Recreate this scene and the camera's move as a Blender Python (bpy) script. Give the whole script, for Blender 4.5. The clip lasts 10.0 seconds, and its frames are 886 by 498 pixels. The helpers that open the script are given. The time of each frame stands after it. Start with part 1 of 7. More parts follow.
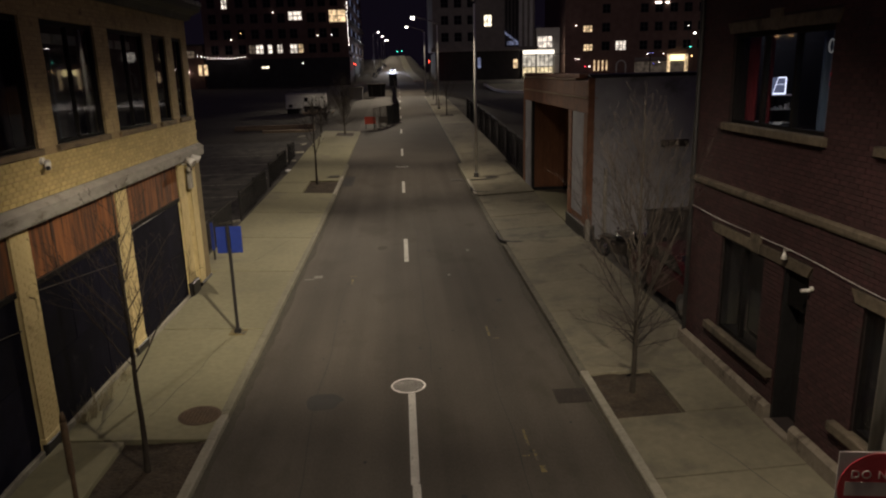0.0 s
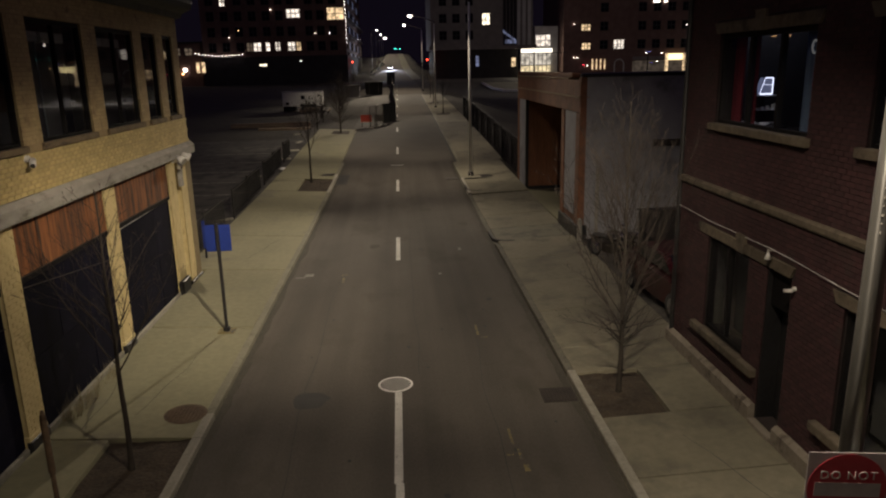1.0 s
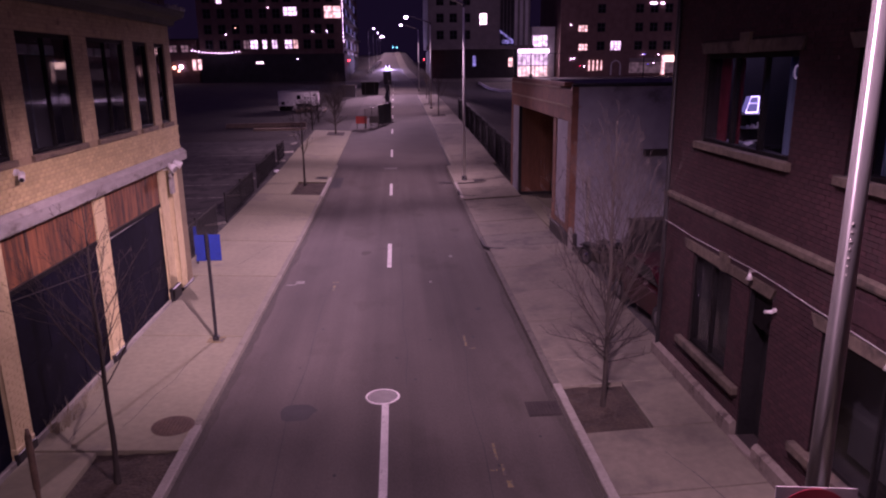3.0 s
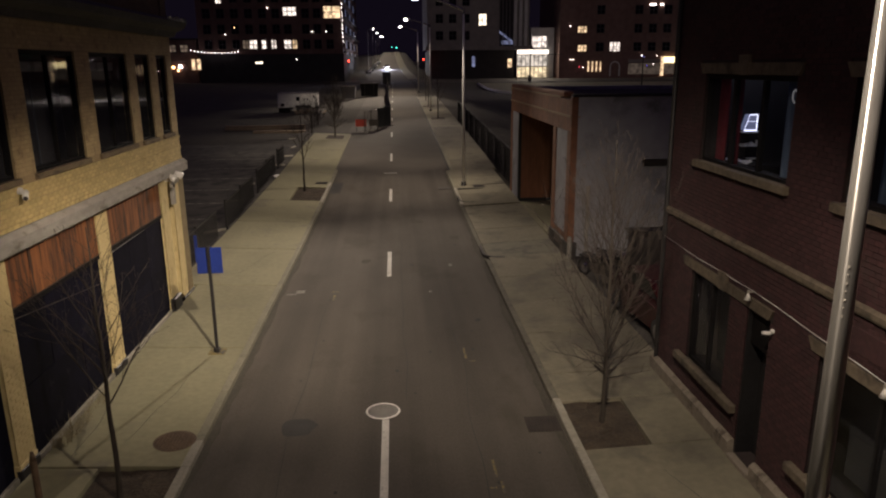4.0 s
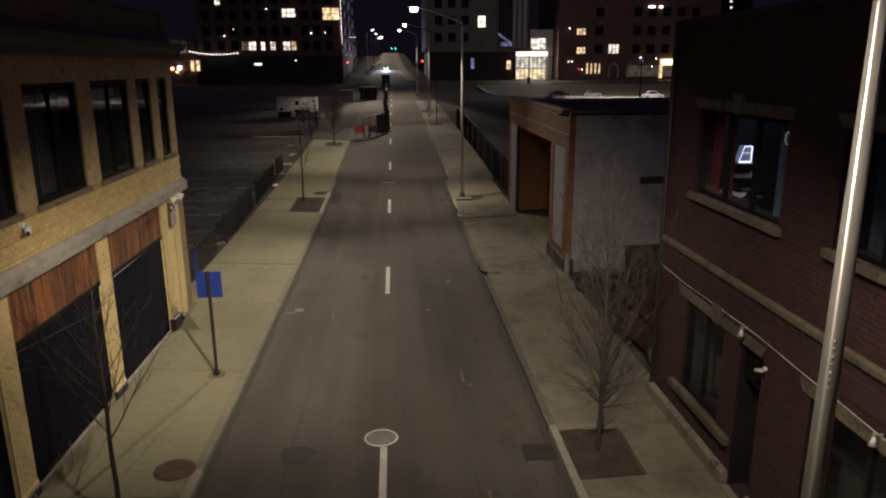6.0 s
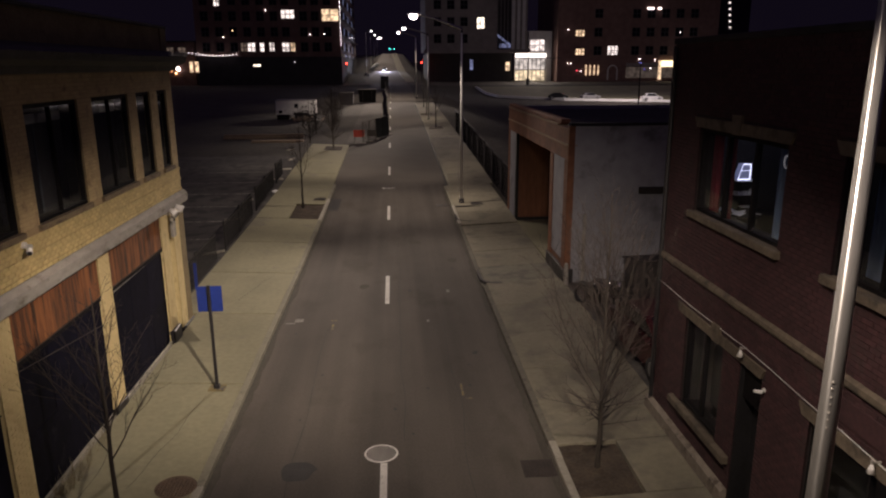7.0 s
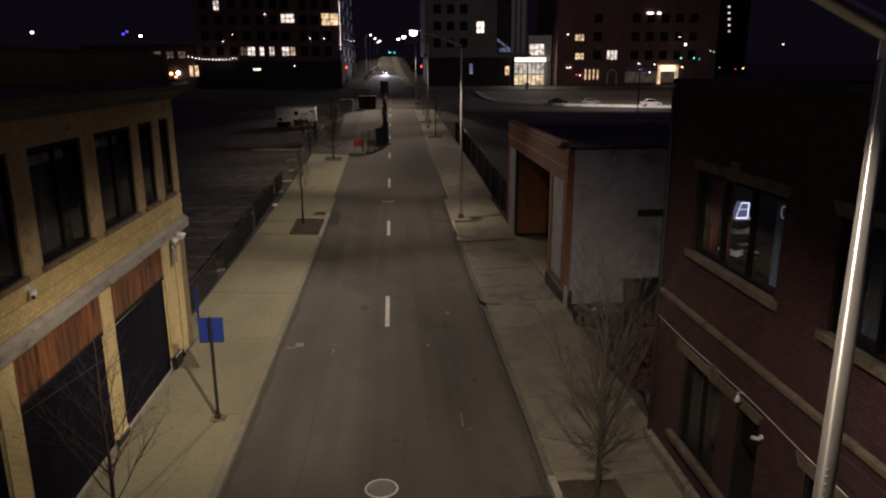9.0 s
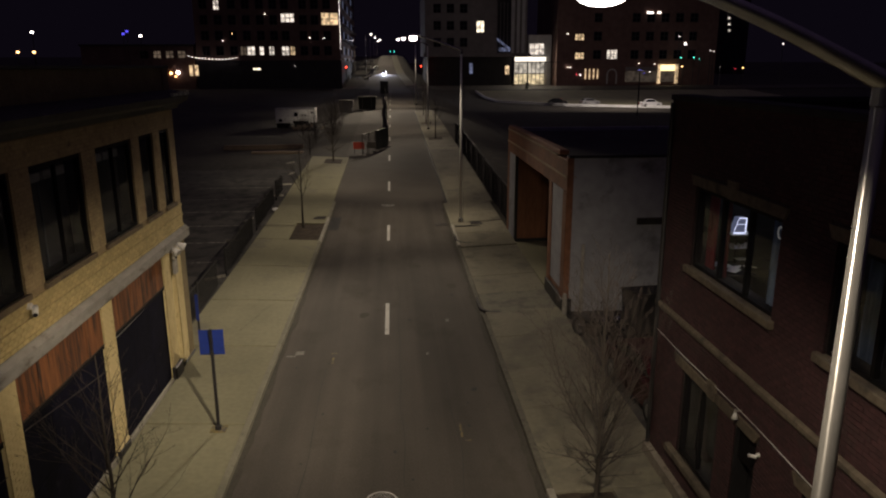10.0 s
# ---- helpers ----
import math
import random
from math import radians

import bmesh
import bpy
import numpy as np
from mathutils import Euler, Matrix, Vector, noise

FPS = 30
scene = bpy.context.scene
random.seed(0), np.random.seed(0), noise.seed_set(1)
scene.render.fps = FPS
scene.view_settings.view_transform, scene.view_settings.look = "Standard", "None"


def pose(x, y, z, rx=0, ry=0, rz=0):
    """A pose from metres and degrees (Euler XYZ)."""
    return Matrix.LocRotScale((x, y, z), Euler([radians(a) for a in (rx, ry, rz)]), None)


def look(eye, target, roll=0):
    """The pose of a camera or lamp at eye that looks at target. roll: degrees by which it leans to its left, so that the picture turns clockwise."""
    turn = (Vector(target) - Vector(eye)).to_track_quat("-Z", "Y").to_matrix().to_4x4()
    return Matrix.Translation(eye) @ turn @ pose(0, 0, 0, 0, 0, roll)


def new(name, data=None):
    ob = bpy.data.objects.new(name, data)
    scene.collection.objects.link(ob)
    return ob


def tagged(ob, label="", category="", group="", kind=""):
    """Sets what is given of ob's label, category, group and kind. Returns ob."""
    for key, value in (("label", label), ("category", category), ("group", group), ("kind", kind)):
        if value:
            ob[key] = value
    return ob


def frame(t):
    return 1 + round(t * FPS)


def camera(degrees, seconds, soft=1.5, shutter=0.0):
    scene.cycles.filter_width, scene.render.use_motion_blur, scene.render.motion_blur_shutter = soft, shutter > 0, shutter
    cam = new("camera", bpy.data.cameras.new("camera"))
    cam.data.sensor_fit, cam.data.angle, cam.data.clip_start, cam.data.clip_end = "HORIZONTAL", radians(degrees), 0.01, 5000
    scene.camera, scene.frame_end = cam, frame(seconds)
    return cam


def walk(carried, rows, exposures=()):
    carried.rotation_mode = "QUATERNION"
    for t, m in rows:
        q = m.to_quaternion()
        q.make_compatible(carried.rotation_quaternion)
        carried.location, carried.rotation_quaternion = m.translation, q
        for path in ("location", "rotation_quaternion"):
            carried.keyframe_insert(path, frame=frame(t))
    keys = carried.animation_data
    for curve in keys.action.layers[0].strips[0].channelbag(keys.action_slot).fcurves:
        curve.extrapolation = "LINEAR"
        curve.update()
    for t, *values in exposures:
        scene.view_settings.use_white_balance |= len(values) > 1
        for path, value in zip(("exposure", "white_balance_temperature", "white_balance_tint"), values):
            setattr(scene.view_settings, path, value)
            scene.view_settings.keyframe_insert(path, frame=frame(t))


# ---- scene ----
cam = camera(64.2, 10.0, soft=2.1)
PATH = [
    (0, (0.105, 0.052, 6.305), (0.21, 1.987, 5.813), -1.5),
    (0.5, (0.158, 0.042, 6.311), (0.266, 1.977, 5.817), -1.4),
    (1, (0.326, 0.033, 6.318), (0.436, 1.967, 5.821), -1.3),
    (1.5, (0.491, 0.012, 6.32), (0.605, 1.945, 5.823), -1.2),
    (2, (0.514, 0.004, 6.328), (0.631, 1.937, 5.829), -1.0),
    (2.5, (0.519, -0.004, 6.385), (0.637, 1.928, 5.884), -0.9),
    (3, (0.491, -0.003, 6.645), (0.613, 1.929, 6.144), -0.7),
    (4.5, (0.455, -0.008, 7.113), (0.581, 1.924, 6.61), -0.5),
    (5, (0.469, 0.003, 7.266), (0.596, 1.935, 6.763), -0.5),
    (5.5, (0.482, -0.003, 7.439), (0.61, 1.929, 6.936), -0.4),
    (7, (0.456, 0.039, 7.96), (0.589, 1.97, 7.458), -0.3),
    (7.5, (0.443, 0.073, 8.135), (0.577, 2.005, 7.635), -0.2),
    (8, (0.464, 0.096, 8.329), (0.597, 2.027, 7.829), -0.3),
    (8.5, (0.446, 0.114, 8.52), (0.581, 2.046, 8.022), -0.2),
    (9, (0.446, 0.12, 8.7), (0.581, 2.052, 8.203), -0.2),
    (9.5, (0.455, 0.123, 8.906), (0.59, 2.055, 8.409), -0.2),
    (10, (0.46, 0.127, 9.049), (0.595, 2.058, 8.548), -0.2),
]
walk(cam, [(t, look(eye, target, roll)) for t, eye, target, roll in PATH],
     [(0, 0.08, 6400, 18), (2.45, 0.08, 6400, 18), (2.62, 0.13, 6350, 27), (2.78, 0.36, 6100, 62), (2.95, 0.70, 5800, 110), (3.2, 0.64, 5850, 100), (3.7, 0.38, 6150, 45), (4.25, 0.30, 6400, 18), (5.5, 0.32, 6350, 18),
      (6.3, 0.30, 6250, 24), (7.0, 0.25, 6150, 29), (8.0, 0.19, 6180, 28), (8.8, 0.02, 6280, 26), (9.4, -0.11, 6360, 22), (10.0, -0.19, 6400, 19)])

# ---- night sky and street light ----
night = bpy.data.worlds.new("night")
night.use_nodes = True
# sky faint over the horizon; the paler part overhead is unseen, added to lift the shadows
nodes, links = night.node_tree.nodes, night.node_tree.links
up, zenith, tint = nodes.new("ShaderNodeSeparateXYZ"), nodes.new("ShaderNodeMapRange"), nodes.new("ShaderNodeMix")
links.new(nodes.new("ShaderNodeTexCoord").outputs["Generated"], up.inputs[0])
links.new(up.outputs["Z"], zenith.inputs["Value"])
zenith.inputs["From Min"].default_value, zenith.inputs["From Max"].default_value = 0.22, 0.7
tint.data_type = "RGBA"
tint.inputs["A"].default_value, tint.inputs["B"].default_value = (0.0034, 0.0025, 0.0048, 1), (0.026, 0.018, 0.036, 1)
links.new(zenith.outputs[0], tint.inputs["Factor"])
links.new(tint.outputs["Result"], nodes["Background"].inputs["Color"])
scene.world = night
scene.view_settings.exposure = 0.0
LAMP_POWER = 3900.0
LAMP_COLOUR = (1.0, 0.87, 0.62)


def area_lamp(name, eye, target, power, colour, size):
    data = bpy.data.lights.new(name, "AREA")
    data.shape, data.size, data.energy, data.color = "DISK", size, power, colour
    ob = new(name, data)
    ob.matrix_world = look(eye, target)
    return ob


def spot_lamp(name, eye, target, power, colour, degrees, size=0.09):
    data = bpy.data.lights.new(name, "SPOT")
    data.spot_size, data.spot_blend, data.shadow_soft_size, data.energy, data.color = radians(degrees), 1.0, size, power, colour
    ob = new(name, data)
    ob.matrix_world = look(eye, target)
    return ob


def point_lamp(name, at, power, colour, size=0.1):
    data = bpy.data.lights.new(name, "POINT")
    data.shadow_soft_size, data.energy, data.color = size, power, colour
    ob = new(name, data)
    ob.location = at
    return ob

# ---- the lie of the land: the street climbs away ----
PROFILE = [(-200, 0), (28, 0), (36, 0.15), (45, 0.36), (51, 0.62), (64, 1.03), (77, 1.42), (90, 1.77), (105, 2.1), (130, 2.5), (170, 2.6), (225, 2.35), (245, 2.5), (275, 4.0), (308, 6.2), (350, 8.9), (400, 11.9), (450, 14.4), (520, 16.6), (900, 22.2), (1600, 30)]
WEST = [(-200, 0), (58, 0.84), (66, 0.75), (75, 0.76), (98, 1.2), (120, 1.4), (150, 1.7), (235, 2.2), (330, 7.0), (450, 13.5), (900, 21), (1600, 28)]
EAST = [(-200, 0), (50, 0.5), (65, 0.45), (80, 0.3), (150, 0.28), (200, 0.42), (227, 1.8), (241, 2.5), (300, 3.5), (400, 5.0), (900, 10), (1600, 16)]
PY, PZ = zip(*PROFILE)


def lie(y):
    if y < 235:
        return float(np.interp(y, PY, PZ))
    r = min(32, y - 235)
    return float(np.mean(np.interp(np.linspace(y - r, y + r, 13), PY, PZ)))


def ease(v):
    v = min(1.0, max(0.0, v))
    return v * v * (3 - 2 * v)


def land(x, y):
    """Height of the open ground; the vacant lot and the ground to the east lie lower than the street."""
    west, east = ease((-6.2 - x) / 3) * ease((y - 58) / 16), ease((x - 7.5) / 9) * ease((y - 50) / 30)
    low = float(np.interp(y, *zip(*(WEST if x < 0 else EAST))))
    return lie(y) + (low - lie(y)) * (west + east)


# ---- materials ----
def principled(name):
    m = bpy.data.materials.new(name)
    m.use_nodes = True
    return m, m.node_tree.nodes, m.node_tree.links, m.node_tree.nodes["Principled BSDF"]


def surface(name, dark, light, scale=6.0, rough=0.8, bump=0.3, metal=0.0, stretch=(1, 1, 1), blotch=0.12, vary=0.0, stain=None, stain_at=0.62, bump_size=0.01, stain_scale=0.35, streak=None):
    """Two scales of noise between two colours, stains of a third, relief, and a spread from piece to piece."""
    m, nodes, links, bsdf = principled(name)
    coord = nodes.new("ShaderNodeTexCoord")
    place = nodes.new("ShaderNodeMapping")
    place.inputs["Scale"].default_value = stretch
    links.new(coord.outputs["Object"], place.inputs["Vector"])
    fine = nodes.new("ShaderNodeTexNoise")
    fine.inputs["Scale"].default_value, fine.inputs["Detail"].default_value = scale, 8
    broad = nodes.new("ShaderNodeTexNoise")
    broad.inputs["Scale"].default_value, broad.inputs["Detail"].default_value = scale * blotch, 5
    for n in (fine, broad):
        links.new(place.outputs["Vector"], n.inputs["Vector"])
    add = nodes.new("ShaderNodeMath")
    add.operation = "MULTIPLY_ADD"
    links.new(fine.outputs["Fac"], add.inputs[0])
    add.inputs[1].default_value = 0.5
    half = nodes.new("ShaderNodeMath")
    half.operation = "MULTIPLY"
    links.new(broad.outputs["Fac"], half.inputs[0])
    half.inputs[1].default_value = 0.5
    links.new(half.outputs[0], add.inputs[2])
    ramp = nodes.new("ShaderNodeMapRange")
    ramp.inputs["From Min"].default_value, ramp.inputs["From Max"].default_value = 0.36, 0.64
    links.new(add.outputs[0], ramp.inputs["Value"])
    mix = nodes.new("ShaderNodeMix")
    mix.data_type = "RGBA"
    mix.inputs["A"].default_value, mix.inputs["B"].default_value = (*dark, 1), (*light, 1)
    links.new(ramp.outputs[0], mix.inputs["Factor"])
    colour = mix.outputs["Result"]
    if vary:
        info, geo = nodes.new("ShaderNodeObjectInfo"), nodes.new("ShaderNodeNewGeometry")
        total = nodes.new("ShaderNodeMath")
        total.operation = "ADD"
        links.new(info.outputs["Random"], total.inputs[0])
        links.new(geo.outputs["Random Per Island"], total.inputs[1])
        wrap = nodes.new("ShaderNodeMath")
        wrap.operation = "FRACT"
        links.new(total.outputs[0], wrap.inputs[0])
        span = nodes.new("ShaderNodeMapRange")
        span.inputs["To Min"].default_value, span.inputs["To Max"].default_value = 1 - vary, 1 + vary
        links.new(wrap.outputs[0], span.inputs["Value"])
        hsv = nodes.new("ShaderNodeHueSaturation")
        links.new(span.outputs[0], hsv.inputs["Value"])
        links.new(colour, hsv.inputs["Color"])
        colour = hsv.outputs["Color"]
    if stain:
        spots = nodes.new("ShaderNodeTexNoise")
        spots.inputs["Scale"].default_value, spots.inputs["Detail"].default_value = scale * stain_scale, 9
        spots.inputs["Roughness"].default_value = 0.65
        links.new(place.outputs["Vector"], spots.inputs["Vector"])
        edge = nodes.new("ShaderNodeMapRange")
        edge.inputs["From Min"].default_value, edge.inputs["From Max"].default_value = stain_at - 0.06, stain_at + 0.06
        links.new(spots.outputs["Fac"], edge.inputs["Value"])
        mix2 = nodes.new("ShaderNodeMix")
        mix2.data_type = "RGBA"
        mix2.inputs["B"].default_value = (*stain, 1)
        links.new(edge.outputs[0], mix2.inputs["Factor"])
        links.new(colour, mix2.inputs["A"])
        colour = mix2.outputs["Result"]
    if streak:
        lay = nodes.new("ShaderNodeMapping")
        lay.inputs["Scale"].default_value = streak[0]
        links.new(coord.outputs["Object"], lay.inputs["Vector"])
        lines = nodes.new("ShaderNodeTexNoise")
        lines.inputs["Scale"].default_value, lines.inputs["Detail"].default_value = 1.0, 4
        links.new(lay.outputs["Vector"], lines.inputs["Vector"])
        much = nodes.new("ShaderNodeMapRange")
        much.inputs["From Min"].default_value, much.inputs["From Max"].default_value = 0.35, 0.65
        much.inputs["To Min"].default_value, much.inputs["To Max"].default_value = 1 - streak[1], 1 + streak[1]
        links.new(lines.outputs["Fac"], much.inputs["Value"])
        wear = nodes.new("ShaderNodeHueSaturation")
        links.new(much.outputs[0], wear.inputs["Value"])
        links.new(colour, wear.inputs["Color"])
        colour = wear.outputs["Color"]
    links.new(colour, bsdf.inputs["Base Color"])
    bsdf.inputs["Roughness"].default_value, bsdf.inputs["Metallic"].default_value = rough, metal
    if bump:
        relief = nodes.new("ShaderNodeBump")
        relief.inputs["Strength"].default_value, relief.inputs["Distance"].default_value = bump, bump_size
        links.new(fine.outputs["Fac"], relief.inputs["Height"])
        links.new(relief.outputs["Normal"], bsdf.inputs["Normal"])
    return m


def glow(name, colour, strength):
    m, nodes, links, bsdf = principled(name)
    bsdf.inputs["Base Color"].default_value = (0.02, 0.02, 0.02, 1)
    bsdf.inputs["Emission Color"].default_value = (*colour, 1)
    bsdf.inputs["Emission Strength"].default_value = strength
    return m


def lit_room(name, colour, strength):
    """A lit room behind a pane: uneven, with darker curtains and furniture."""
    m, nodes, links, bsdf = principled(name)
    bsdf.inputs["Base Color"].default_value = (0.05, 0.045, 0.04, 1)
    coord = nodes.new("ShaderNodeTexCoord")
    spots = nodes.new("ShaderNodeTexNoise")
    spots.inputs["Scale"].default_value, spots.inputs["Detail"].default_value = 0.9, 3
    links.new(coord.outputs["Object"], spots.inputs["Vector"])
    span = nodes.new("ShaderNodeMapRange")
    span.inputs["From Min"].default_value, span.inputs["From Max"].default_value = 0.35, 0.65
    span.inputs["To Min"].default_value, span.inputs["To Max"].default_value = strength * 0.35, strength * 1.3
    links.new(spots.outputs["Fac"], span.inputs["Value"])
    bsdf.inputs["Emission Color"].default_value = (*colour, 1)
    links.new(span.outputs[0], bsdf.inputs["Emission Strength"])
    return m


def glass(name, tint=(0.9, 0.95, 1.0), rough=0.02):
    m, nodes, links, bsdf = principled(name)
    bsdf.inputs["Base Color"].default_value = (*tint, 1)
    bsdf.inputs["Transmission Weight"].default_value = 1.0
    bsdf.inputs["Roughness"].default_value = rough
    bsdf.inputs["IOR"].default_value = 1.24
    return m


M = {}
M["asphalt"] = surface("asphalt", (0.063, 0.0545, 0.044), (0.086, 0.0755, 0.061), 24, 0.9, 0.5, stretch=(1, 0.5, 1), blotch=0.03, stain=(0.056, 0.048, 0.036), stain_at=0.60, stain_scale=0.02, streak=((1.1, 0.035, 1), 0.20))
M["old_asphalt"] = surface("old_asphalt", (0.034, 0.032, 0.030), (0.088, 0.081, 0.07), 14, 0.92, 0.5, blotch=0.03, stain=(0.022, 0.021, 0.020), stain_at=0.54, stain_scale=0.09, streak=((0.12, 0.5, 1), 0.1))
M["patch"] = surface("patch", (0.020, 0.019, 0.018), (0.036, 0.034, 0.031), 30, 0.75, 0.4)
M["concrete"] = surface("concrete", (0.187, 0.177, 0.108), (0.242, 0.229, 0.14), 7, 0.88, 0.2, blotch=0.05, vary=0.07, stain=(0.165, 0.152, 0.112), stain_at=0.63, stain_scale=0.08, streak=((0.5, 0.12, 1), 0.10))
# darker copy of the concrete, for the right-hand pavement
M["concrete_right"] = surface("concrete_right", (0.158, 0.145, 0.1), (0.216, 0.199, 0.139), 7, 0.88, 0.2, blotch=0.05, vary=0.08, stain=(0.115, 0.107, 0.078), stain_at=0.57, stain_scale=0.08, streak=((0.5, 0.12, 1), 0.14))
M["concrete_oily"] = surface("concrete_oily", (0.118, 0.112, 0.08), (0.165, 0.157, 0.11), 7, 0.85, 0.2, blotch=0.05, stain=(0.085, 0.08, 0.06), stain_at=0.55, stain_scale=0.2)
M["kerb"] = surface("kerb", (0.155, 0.147, 0.104), (0.21, 0.199, 0.142), 16, 0.85, 0.35, vary=0.12, stain=(0.12, 0.112, 0.085), stain_at=0.62)
# paler and darker copies of the kerb stone, chosen by stretch
M["kerb_pale"] = surface("kerb_pale", (0.23, 0.218, 0.175), (0.34, 0.323, 0.265), 16, 0.8, 0.35, vary=0.1, stain=(0.19, 0.18, 0.14), stain_at=0.64)
M["kerb_dark"] = surface("kerb_dark", (0.085, 0.08, 0.06), (0.13, 0.122, 0.09), 16, 0.88, 0.35, vary=0.12, stain=(0.065, 0.06, 0.046), stain_at=0.58)
M["soil"] = surface("soil", (0.028, 0.021, 0.014), (0.07, 0.052, 0.034), 18, 0.98, 0.9, bump_size=0.03, stain=(0.10, 0.08, 0.05), stain_at=0.68)
M["waste"] = surface("waste", (0.022, 0.019, 0.015), (0.052, 0.045, 0.034), 3, 0.98, 0.8, blotch=0.1, bump_size=0.05, stain=(0.075, 0.066, 0.05), stain_at=0.62)
M["lane_dirt"] = surface("lane_dirt", (0.036, 0.031, 0.026), (0.072, 0.063, 0.051), 4, 0.95, 0.6, blotch=0.15, stain=(0.1, 0.088, 0.07), stain_at=0.64)
M["paint_white"] = surface("paint_white", (0.42, 0.41, 0.37), (0.62, 0.60, 0.55), 22, 0.7, 0.3, stain=(0.14, 0.13, 0.115), stain_at=0.64)
M["paint_faint"] = surface("paint_faint", (0.13, 0.12, 0.10), (0.30, 0.29, 0.26), 22, 0.8, 0.3, stain=(0.08, 0.075, 0.065), stain_at=0.55)
M["paint_yellow"] = surface("paint_yellow", (0.13, 0.105, 0.04), (0.25, 0.195, 0.07), 26, 0.8, 0.3, stain=(0.08, 0.073, 0.06), stain_at=0.53)
M["iron_bright"] = surface("iron_bright", (0.30, 0.29, 0.265), (0.46, 0.45, 0.415), 30, 0.45, 0.3, metal=0.35)
M["iron"] = surface("iron", (0.03, 0.027, 0.024), (0.07, 0.06, 0.05), 20, 0.6, 0.4, metal=0.5)
M["drain_iron"] = surface("drain_iron", (0.016, 0.012, 0.010), (0.036, 0.027, 0.021), 20, 0.85, 0.4)
M["iron_rust"] = surface("iron_rust", (0.06, 0.04, 0.026), (0.13, 0.085, 0.05), 16, 0.75, 0.4, metal=0.2)
M["brick_yellow"] = surface("brick_yellow", (0.45, 0.35, 0.145), (0.60, 0.48, 0.215), 12, 0.8, 0.4, vary=0.12, stain=(0.27, 0.19, 0.085), stain_at=0.66)
M["mortar_yellow"] = surface("mortar_yellow", (0.14, 0.105, 0.05), (0.22, 0.17, 0.085), 20, 0.92, 0.5)
# duller copy of the yellow brick: a lens flare's brown cast painted in
M["brick_upper"] = surface("brick_upper", (0.39, 0.295, 0.145), (0.52, 0.40, 0.205), 12, 0.82, 0.4, vary=0.07, stain=(0.25, 0.175, 0.095), stain_at=0.62)
M["mortar_tan"] = surface("mortar_tan", (0.30, 0.225, 0.115), (0.40, 0.305, 0.16), 20, 0.92, 0.5)
M["pier_paint"] = surface("pier_paint", (0.50, 0.40, 0.19), (0.68, 0.56, 0.29), 9, 0.75, 0.5, stretch=(1, 1, 0.5), stain=(0.25, 0.18, 0.085), stain_at=0.64)
M["stone_grey"] = surface("stone_grey", (0.24, 0.225, 0.20), (0.36, 0.34, 0.30), 8, 0.85, 0.4, stretch=(1, 0.4, 1), stain=(0.14, 0.125, 0.10), stain_at=0.62)
M["rust_board"] = surface("rust_board", (0.085, 0.032, 0.013), (0.29, 0.108, 0.033), 5, 0.75, 0.4, stretch=(1, 2.0, 0.22), blotch=0.22, vary=0.09, stain=(0.04, 0.018, 0.011), stain_at=0.56, stain_scale=0.7)
M["black_board"] = surface("black_board", (0.003, 0.003, 0.0085), (0.0075, 0.0072, 0.0175), 5, 0.75, 0.25, vary=0.3, stain=(0.02, 0.018, 0.024), stain_at=0.66)
M["black_board"].node_tree.nodes["Principled BSDF"].inputs["Specular IOR Level"].default_value = 0.08
M["blind_grey"] = surface("blind_grey", (0.04, 0.042, 0.05), (0.07, 0.072, 0.085), 8, 0.8, 0.1)
# near-black: window frames, also painted shade of reveals and the garage doorway
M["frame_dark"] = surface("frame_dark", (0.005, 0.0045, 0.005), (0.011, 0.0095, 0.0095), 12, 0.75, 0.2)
M["frame_dark"].node_tree.nodes["Principled BSDF"].inputs["Specular IOR Level"].default_value = 0.15
M["roof_tar"] = surface("roof_tar", (0.012, 0.012, 0.013), (0.03, 0.028, 0.028), 3, 0.95, 0.6, bump_size=0.02)
M["cornice_tin"] = surface("cornice_tin", (0.018, 0.017, 0.018), (0.05, 0.046, 0.045), 7, 0.7, 0.4, stain=(0.09, 0.085, 0.08), stain_at=0.67)
M["brick_red"] = surface("brick_red", (0.030, 0.0112, 0.0122), (0.054, 0.0195, 0.0208), 12, 0.88, 0.5, vary=0.22, stain=(0.034, 0.018, 0.017), stain_at=0.60, stain_scale=0.12)
M["mortar_red"] = surface("mortar_red", (0.019, 0.0135, 0.0132), (0.034, 0.0235, 0.022), 20, 0.95, 0.5)
M["limestone"] = surface("limestone", (0.075, 0.059, 0.041), (0.148, 0.119, 0.082), 8, 0.88, 0.4, blotch=0.1, stain=(0.05, 0.04, 0.03), stain_at=0.56, stain_scale=0.2)
M["foundation"] = surface("foundation", (0.15, 0.127, 0.1), (0.24, 0.21, 0.165), 8, 0.88, 0.5, stain=(0.075, 0.058, 0.044), stain_at=0.6)
M["stucco_grey"] = surface("stucco_grey", (0.24, 0.24, 0.262), (0.35, 0.355, 0.385), 2.2, 0.9, 0.35, blotch=0.2, stain=(0.16, 0.16, 0.168), stain_at=0.62)
M["terracotta"] = surface("terracotta", (0.14, 0.058, 0.029), (0.235, 0.102, 0.052), 4, 0.75, 0.35, vary=0.12, stain=(0.085, 0.04, 0.022), stain_at=0.62)
M["terracotta_line"] = surface("terracotta_line", (0.26, 0.175, 0.108), (0.37, 0.265, 0.165), 10, 0.7, 0.3)
